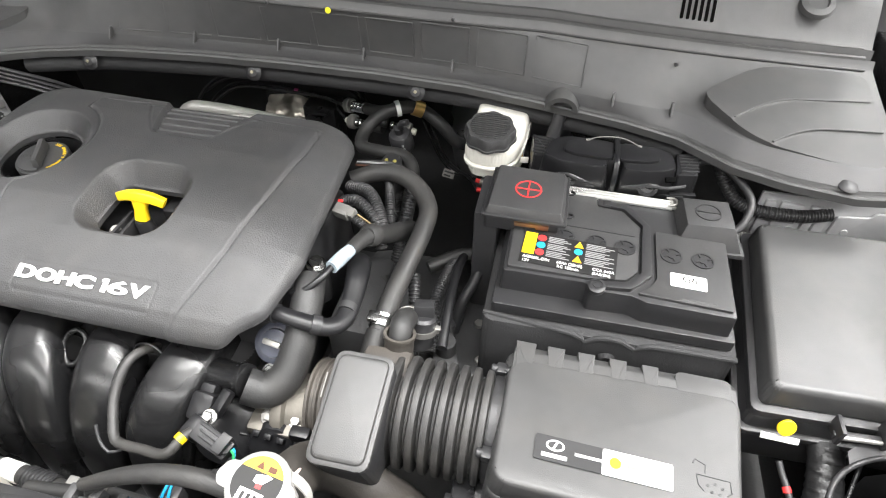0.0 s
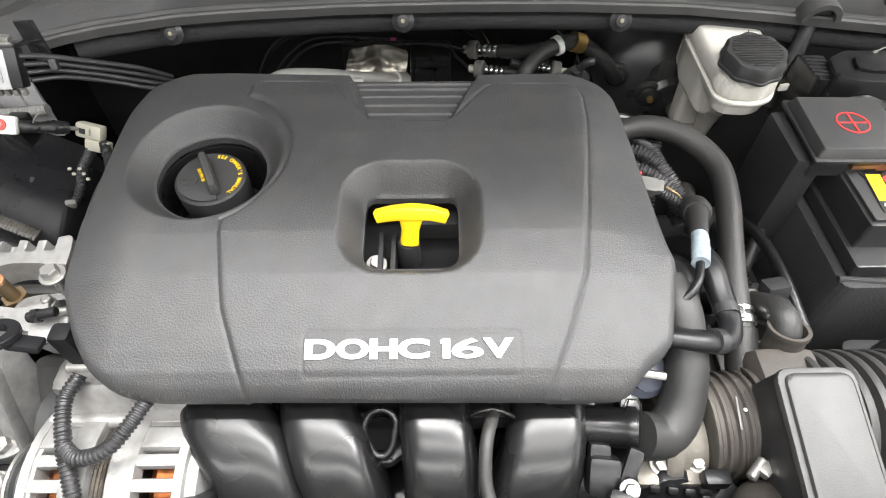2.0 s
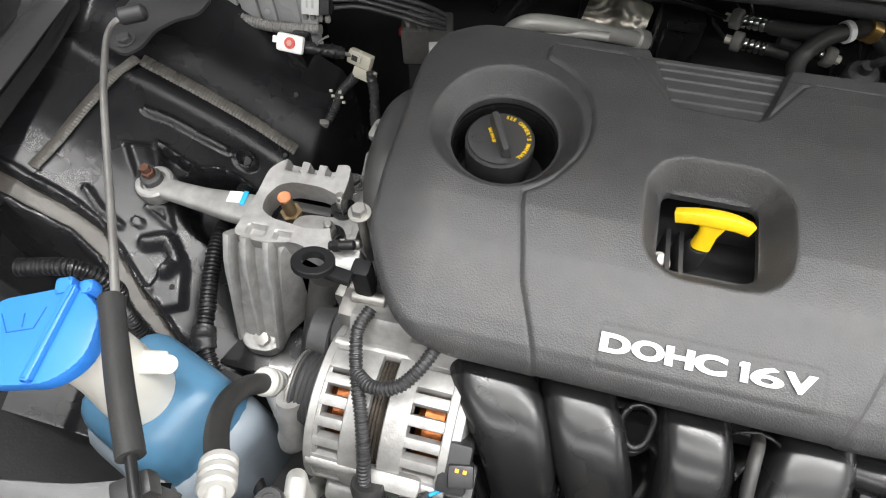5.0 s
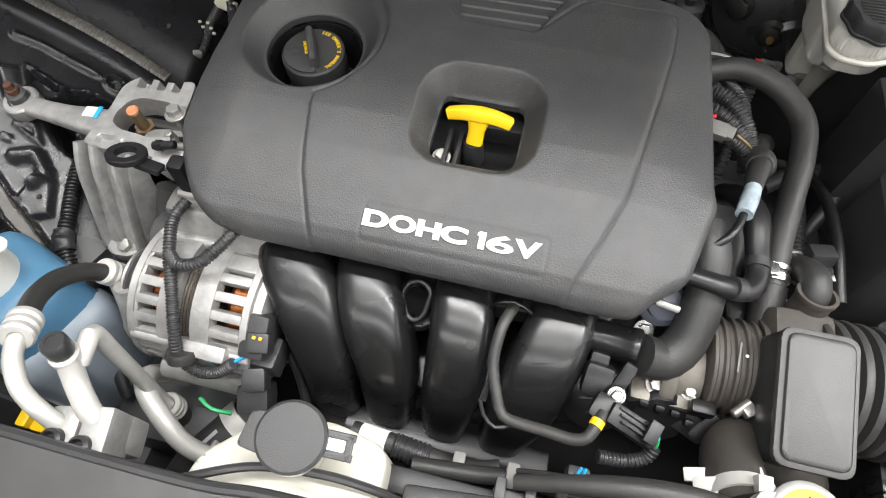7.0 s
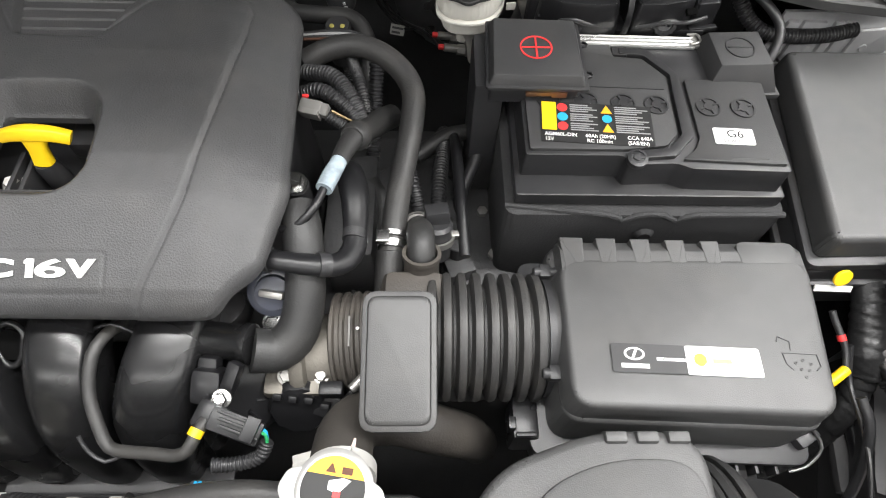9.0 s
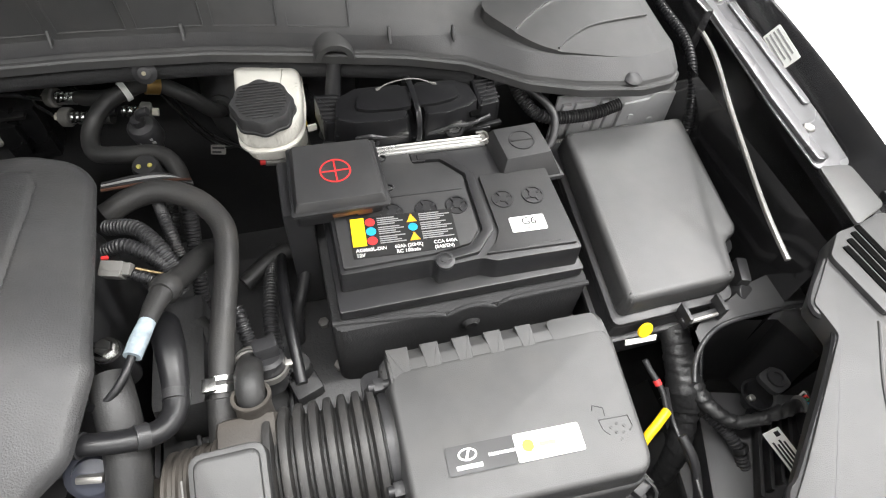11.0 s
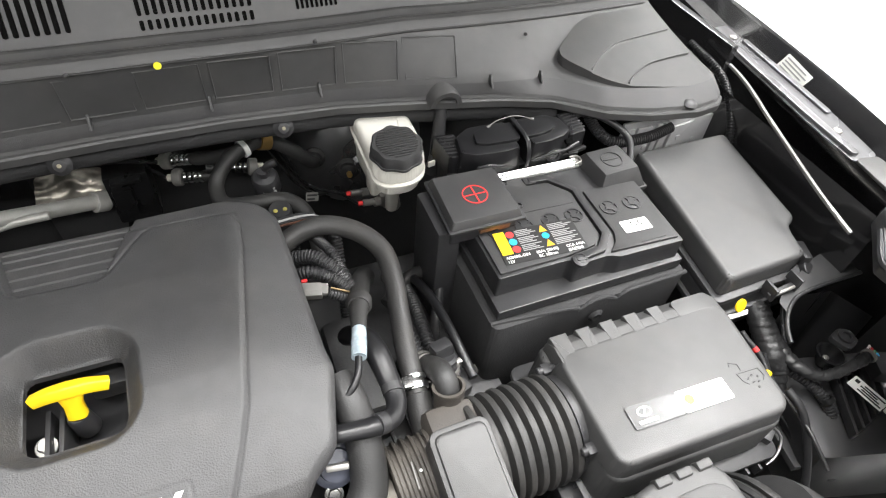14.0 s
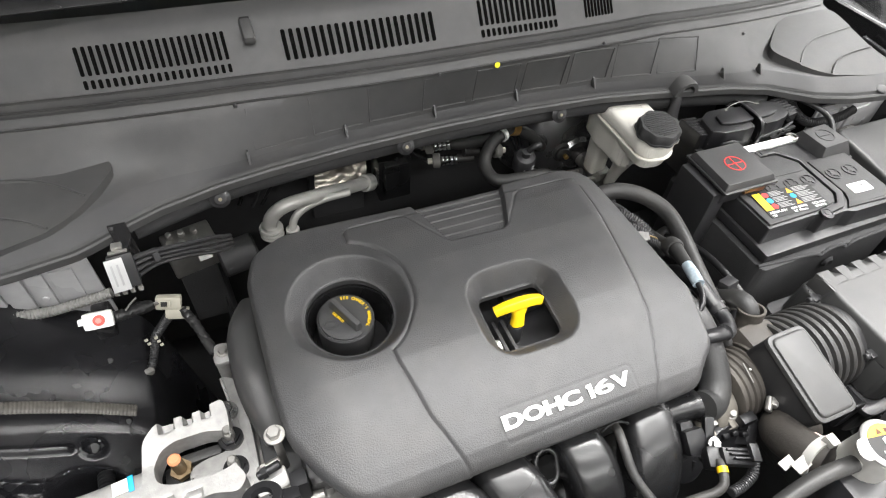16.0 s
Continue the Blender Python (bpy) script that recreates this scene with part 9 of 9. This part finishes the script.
part("service_neck", lathe([(0, 0), (0.0098, 0), (0.011, 0.002), (0.011, 0.008), (0.009, 0.009), (0, 0.012)], (-0.641, -0.262, 0.802), (0, 0.15, 1), 24), M_PIPE, ac)
part("service_cap", lathe([(0, 0), (0.0088, 0), (0.0096, 0.002), (0.0096, 0.014), (0.0082, 0.016), (0.005, 0.016), (0.005, 0.0152), (0, 0.0152)], (-0.641, -0.260, 0.812), (0, 0.15, 1), 28, 14, 0.02), M_BLACK, ac)
part("long_pipe", tube([(-0.636, -0.262, 0.796), (-0.634, -0.248, 0.802), (-0.638, -0.238, 0.796), (-0.645, -0.240, 0.75), (-0.650, -0.246, 0.68), (-0.655, -0.252, 0.61)], 0.0070, 16), M_PIPE, ac)
for i in range(3):
    part("long_pipe_ring", lathe([(0.008, 0), (0.0125, 0), (0.0135, 0.002), (0.0125, 0.006), (0.008, 0.006)], (-0.6545, -0.2515, 0.615 - 0.0075 * i), (0.06, 0.08, -1), 22), M_PIPE, ac)
part("tail_hose", tube([(-0.655, -0.252, 0.60), (-0.657, -0.256, 0.55), (-0.655, -0.26, 0.48)], 0.011, 14), M_RUBBER, ac)
part("block", merge(box((-0.636, -0.308, 0.760), (0.024, 0.036, 0.034), 0.004, (0, 0, 12)), box((-0.611, -0.304, 0.760), (0.023, 0.038, 0.036), 0.004, (0, 0, 12)), box((-0.622, -0.302, 0.735), (0.046, 0.030, 0.03), 0.005, (0, 0, 12))), M_ALU, ac)
for x in (-0.637, -0.614):
    part("block_bolt", lathe([(0, 0), (0.0085, 0), (0.0085, 0.006), (0.006, 0.008), (0.004, 0.004), (0, 0.004)], (x, -0.316, 0.776), (0, -0.2, 1), 18), M_BLACK, ac)
part("lower_pipe", tube([(-0.668, -0.222, 0.62), (-0.665, -0.235, 0.655), (-0.655, -0.250, 0.665), (-0.635, -0.268, 0.655), (-0.61, -0.285, 0.635), (-0.585, -0.29, 0.615)], 0.0095, 18), M_PIPE, ac)
for i in range(3):
    part("lower_ring", lathe([(0.010, 0), (0.0155, 0), (0.0165, 0.002), (0.0155, 0.006), (0.010, 0.006)], (-0.592 + 0.008 * i, -0.289, 0.620 - 0.004 * i), (0.85, -0.15, -0.45), 22), M_PIPE if i < 2 else M_RUBBER, ac)
part("t_fitting", merge(tube([(-0.716, -0.160, 0.700), (-0.700, -0.178, 0.690), (-0.690, -0.190, 0.680)], 0.009, 14), tube([(-0.692, -0.17, 0.715), (-0.692, -0.195, 0.665)], 0.0115, 16), cyl((-0.693, -0.19, 0.672), (0, -0.3, -1), 0.013, 0.014)), M_ALU, ac)
part("compressor", box((-0.67, -0.23, 0.50), (0.14, 0.12, 0.14), 0.03), M_DARK, ac, "dark compressor body")

# ---- front of the bay ----
et = thing("coolant_tank", (-0.46, -0.29, 0.64), "cream plastic coolant expansion tank with a black flip cap", "coolant tank")
part("tank", prism(rounded([(-0.538, -0.345), (-0.532, -0.300), (-0.492, -0.262), (-0.440, -0.252), (-0.392, -0.262), (-0.388, -0.345)], 0.014, 4), 0.66, 0.776, 0.006, taper=0.97, seg=3), M_CREAM, et)
part("neck", cyl((-0.456, -0.280, 0.78), (0.05, -0.1, 1), 0.019, 0.028, 0.002), M_CREAM, et)
etm = plane_at((-0.454, -0.277, 0.812), (1, 0.05, -0.12), (0, 1, 0.12))
part("cap", merge(lathe([(0, 0), (0.0225, 0), (0.0240, 0.002), (0.0240, 0.010), (0.022, 0.012), (0.017, 0.0125), (0, 0.0125)], etm.translation, etm.to_3x3() @ Vector((0, 0, 1)), 36), prism(rounded([(-0.034, -0.012), (-0.010, -0.016), (-0.010, 0.014), (-0.030, 0.012)], 0.004), 0.002, 0.010, 0.002, etm)), M_MATTE, et)
part("latch", merge(prism(rrect(0.018, -0.008, 0.042, -0.003, 0.001), 0.000, 0.006, 0.001, etm), prism(rrect(0.018, 0.005, 0.042, 0.010, 0.001), 0.000, 0.006, 0.001, etm), prism(rrect(0.036, -0.008, 0.041, 0.010, 0.001), 0.000, 0.006, 0.001, etm)), M_BLACK, et)
part("latch_stud", prism(rrect(0.022, -0.003, 0.036, 0.006, 0.002), -0.004, 0.004, 0.001, etm), M_WHITE, et)
gp_ = thing("front_upper_cover", (-0.55, -0.36, 0.79), "grey plastic cover along the front edge of the bay", "cover")
part("panel", prism(rounded([(-0.70, -0.322), (-0.52, -0.322), (-0.44, -0.316), (-0.30, -0.312), (-0.20, -0.312), (-0.20, -0.45), (-0.75, -0.45)], 0.006, 3), 0.792, 0.806, 0.003), M_BOX, gp_)
part("lip", tube([(-0.70, -0.320, 0.806), (-0.52, -0.320, 0.806), (-0.44, -0.314, 0.806), (-0.21, -0.310, 0.806)], 0.004, 8), M_BLACK, gp_)
part("stay", box((-0.45, -0.37, 0.73), (0.40, 0.05, 0.13), 0.01), M_BLACK, gp_)
rs = thing("radiator_shroud", (-0.28, -0.28, 0.45), "dark radiator fan shroud with clips and cables", "shroud")
part("beam", box((-0.22, -0.305, 0.60), (0.40, 0.05, 0.26), 0.008), M_BLACK, rs)
part("top_rail", box((-0.27, -0.278, 0.735), (0.26, 0.02, 0.012), 0.003), M_BLACK, rs)
part("connector_box", box((-0.335, -0.292, 0.752), (0.085, 0.030, 0.022), 0.004, (0, 0, 6)), M_BLACK, rs)
part("clip_rail", merge(box((-0.27, -0.272, 0.752), (0.09, 0.010, 0.008), 0.002), *[box((-0.31 + i * 0.022, -0.268, 0.756), (0.008, 0.016, 0.014), 0.002) for i in range(5)]), M_DARK, rs)
part("cable", tube([(-0.53, -0.322, 0.800), (-0.48, -0.300, 0.796), (-0.43, -0.293, 0.793), (-0.39, -0.294, 0.786), (-0.375, -0.296, 0.772)], 0.0032, 8), M_BLACK, rs)
part("red_wire", tube([(-0.392, -0.2945, 0.786), (-0.380, -0.297, 0.778), (-0.372, -0.297, 0.766)], 0.0020, 8), M_RED, rs)
part("lower_hose", tube([(-0.44, -0.245, 0.70), (-0.40, -0.248, 0.702), (-0.36, -0.252, 0.70), (-0.33, -0.252, 0.698), (-0.31, -0.246, 0.70)], 0.009, 14), M_RUBBER, rs)
part("hose_sleeve", tube([(-0.402, -0.2478, 0.702), (-0.37, -0.251, 0.701)], 0.0100, 14, ridge=0.0007, pitch=0.004), M_BLACK, rs)
part("hose_label", tube([(-0.432, -0.2455, 0.7005), (-0.408, -0.2475, 0.702)], 0.0097, 14), M_LABEL, rs, "white printed hose label")
part("hose", tube([(-0.38, -0.262, 0.72), (-0.33, -0.258, 0.725), (-0.30, -0.255, 0.732), (-0.26, -0.256, 0.73), (-0.22, -0.26, 0.735)], 0.007, 12), M_RUBBER, rs)
part("clip", box((-0.302, -0.255, 0.735), (0.010, 0.020, 0.016), 0.002), M_GREYCONN, rs)
part("clip", box((-0.345, -0.254, 0.712), (0.010, 0.022, 0.018), 0.002), M_GREYCONN, rs)
part("wires", merge(*[tube([(-0.26 + 0.004 * i, -0.250, 0.70), (-0.255 + 0.006 * i, -0.245, 0.725), (-0.250 + 0.003 * i, -0.235, 0.735)], 0.0014, 6) for i in range(2)]), M_CYAN, rs)
part("connector", box((-0.250, -0.240, 0.715), (0.018, 0.016, 0.020), 0.003), M_BLACK, rs)
part("loom", tube([(-0.24, -0.268, 0.765), (-0.205, -0.275, 0.770), (-0.17, -0.27, 0.755)], 0.006, 10, ridge=0.0005, pitch=0.003), M_BLACK, rs)
gt = thing("bypass_hose", (-0.2, -0.26, 0.79), "grey rubber bypass hose to the radiator neck", "hose")
part("hose", tube([(-0.30, -0.262, 0.768), (-0.265, -0.258, 0.790), (-0.23, -0.254, 0.805), (-0.195, -0.252, 0.812), (-0.158, -0.254, 0.812)], [0.0055, 0.0065, 0.0075, 0.0078, 0.0078], 14), M_HOSE, gt)
part("nipple", cyl((-0.165, -0.254, 0.812), (1, 0, 0), 0.006, 0.02), M_PIPE, gt)
part("strands", merge(*[tube([(-0.30, -0.265 + 0.004 * i, 0.758), (-0.275, -0.262 + 0.003 * i, 0.778), (-0.245, -0.258 + 0.001 * i, 0.793)], 0.0022, 6) for i in range(4)]), M_RUBBER, gt)
rc = thing("radiator_filler", (-0.133, -0.255, 0.78), "bright radiator cap with an orange and black warning label", "radiator cap")
rcm = plane_at((-0.1335, -0.2535, 0.8345), (0.985, -0.16, 0.0), (0.16, 0.985, 0.08))
rcm = rcm @ Matrix.Diagonal((0.80, 0.80, 1.0, 1.0))
n3 = rcm.to_3x3() @ Vector((0, 0, 1))
k8 = 0.80
part("plate", merge(lathe([(0, -0.004), (0.0285 * k8, -0.004), (0.0295 * k8, -0.002), (0.0295 * k8, 0.0), (0.028 * k8, 0.0015), (0.0245 * k8, 0.0022), (0, 0.0022)], rcm.translation, n3, 40), prism(rounded([(-0.041, -0.004), (-0.036, 0.010), (-0.020, 0.014), (-0.020, -0.014), (-0.036, -0.013)], 0.005), -0.003, 0.001, 0.001, rcm), prism(rounded([(0.041, -0.010), (0.036, 0.006), (0.020, 0.014), (0.020, -0.014), (0.036, -0.016)], 0.005), -0.003, 0.001, 0.001, rcm)), mat("tinned_steel", (0.46, 0.455, 0.44), 0.36, metal=0.5, var=0.2), rc)
part("label_black", prism([(0.0235 * math.cos(a * 0.1309), 0.0235 * math.sin(a * 0.1309)) for a in range(48)], 0.0022, 0.0027, 0, rcm), M_INK, rc)
part("label_orange", prism([(0.0236 * math.cos(radians(a)), 0.0236 * math.sin(radians(a))) for a in range(24, 157, 6)], 0.0026, 0.0031, 0, rcm), M_ORANGE, rc)
part("label_warning", prism([(-0.008, 0.0115), (0.000, 0.0115), (-0.004, 0.0185)], 0.0030, 0.0034, 0, rcm), M_RUST, rc)
part("label_book", flat(rcm @ Matrix.Translation((0, 0, 0.003)), 0.004, 0.0115, 0.012, 0.0165), M_RUST, rc)
part("label_picture", merge(flat(rcm @ Matrix.Translation((0, 0, 0.0026)), -0.012, -0.0200, 0.012, -0.0075, 0.0005), prism([(-0.004, 0.0), (0.004, -0.002), (0.012, 0.008), (0.006, 0.009), (-0.004, 0.006)], 0.0026, 0.0031, 0, rcm)), M_WHITE, rc)
part("label_bars", merge(*[flat(rcm @ Matrix.Translation((0, 0, 0.0030)), -0.008 + 0.006 * i, -0.0170, -0.005 + 0.006 * i, -0.0105, 0.0006) for i in range(3)]), M_INK, rc)
part("label_drop", flat(rcm @ Matrix.Translation((0, 0, 0.0030)), 0.0005, -0.0045, 0.006, -0.0005, 0.0006), M_RED, rc)
part("neck", cyl((-0.1335, -0.2535, 0.79), (0, -0.05, 1), 0.022, 0.042, 0.002), M_PIPE, rc)
part("base", box((-0.125, -0.275, 0.77), (0.09, 0.05, 0.05), 0.01), M_BLACK, rc)
part("outlet", tube([(-0.105, -0.262, 0.80), (-0.09, -0.275, 0.795), (-0.075, -0.285, 0.785)], 0.007, 12), M_PIPE, rc)
rh = thing("radiator_hose", (-0.13, -0.21, 0.66), "thick brownish rubber radiator hose with a spring clamp", "hose")
part("hose", tube([(-0.138, -0.240, 0.760), (-0.142, -0.222, 0.752), (-0.140, -0.200, 0.738), (-0.128, -0.186, 0.724), (-0.105, -0.182, 0.708), (-0.075, -0.186, 0.690), (-0.045, -0.185, 0.655), (-0.03, -0.18, 0.60)], [0.0225, 0.0225, 0.0225, 0.022, 0.021, 0.0205, 0.020, 0.020], 24), mat("brown_grey_rubber", (0.038, 0.034, 0.030), 0.6, bump=0.4, bump_scale=400, dust=0.06), rh)
part("clamp", merge(lathe([(0.0225, 0), (0.0250, 0), (0.0250, 0.010), (0.0225, 0.010)], (-0.1405, -0.228, 0.7545), (0.05, -0.85, 0.4), 30), box((-0.166, -0.231, 0.762), (0.018, 0.012, 0.004), 0.001, (0, -30, 10)), box((-0.168, -0.222, 0.750), (0.020, 0.010, 0.004), 0.001, (0, -20, 10)), box((-0.136, -0.226, 0.783), (0.010, 0.012, 0.010), 0.001)), M_PIPE, rh)
part("paint_mark", box((-0.136, -0.214, 0.7695), (0.012, 0.008, 0.002), 0.0005, (-35, 0, 0)), mat("pale_pink_mark", (0.8, 0.6, 0.55), 0.5), rh)
bh = thing("lower_radiator_hose", (-0.53, -0.27, 0.60), "thick black radiator hose with a wide steel clamp", "hose")
part("hose", tube([(-0.565, -0.215, 0.580), (-0.580, -0.235, 0.577), (-0.600, -0.262, 0.570), (-0.628, -0.300, 0.555), (-0.65, -0.34, 0.52)], [0.020, 0.0225, 0.023, 0.023, 0.023], 22), M_RUBBER, bh)
part("clamp", lathe([(0.0227, 0), (0.0250, 0), (0.0250, 0.018), (0.0227, 0.018)], (-0.582, -0.238, 0.5765), (-0.58, -0.80, -0.18), 28), M_PIPE, bh)
part("print_bar", flat(plane_at((-0.612, -0.276, 0.590), (-0.58, -0.78, -0.25), (0.78, -0.6, 0)), -0.018, -0.002, 0.018, 0.002, 0.0006), M_GREYPRINT, bh)
solo("battery_tray_plate", box((0.02, -0.045, 0.60), (0.16, 0.10, 0.012), 0.003), M_BLACK, "black plastic tray plate beside the battery", "tray")
solo("chassis_rail", box((0.20, -0.02, 0.44), (0.16, 0.50, 0.20), 0.01), M_DARK, "dark chassis rail under the battery", "rail", kind="structure")
solo("front_beam", box((CX, -0.44, 0.55), (1.30, 0.06, 0.46), 0.01), M_BLACK, "dark front beam closing the bay", "beam", kind="structure")
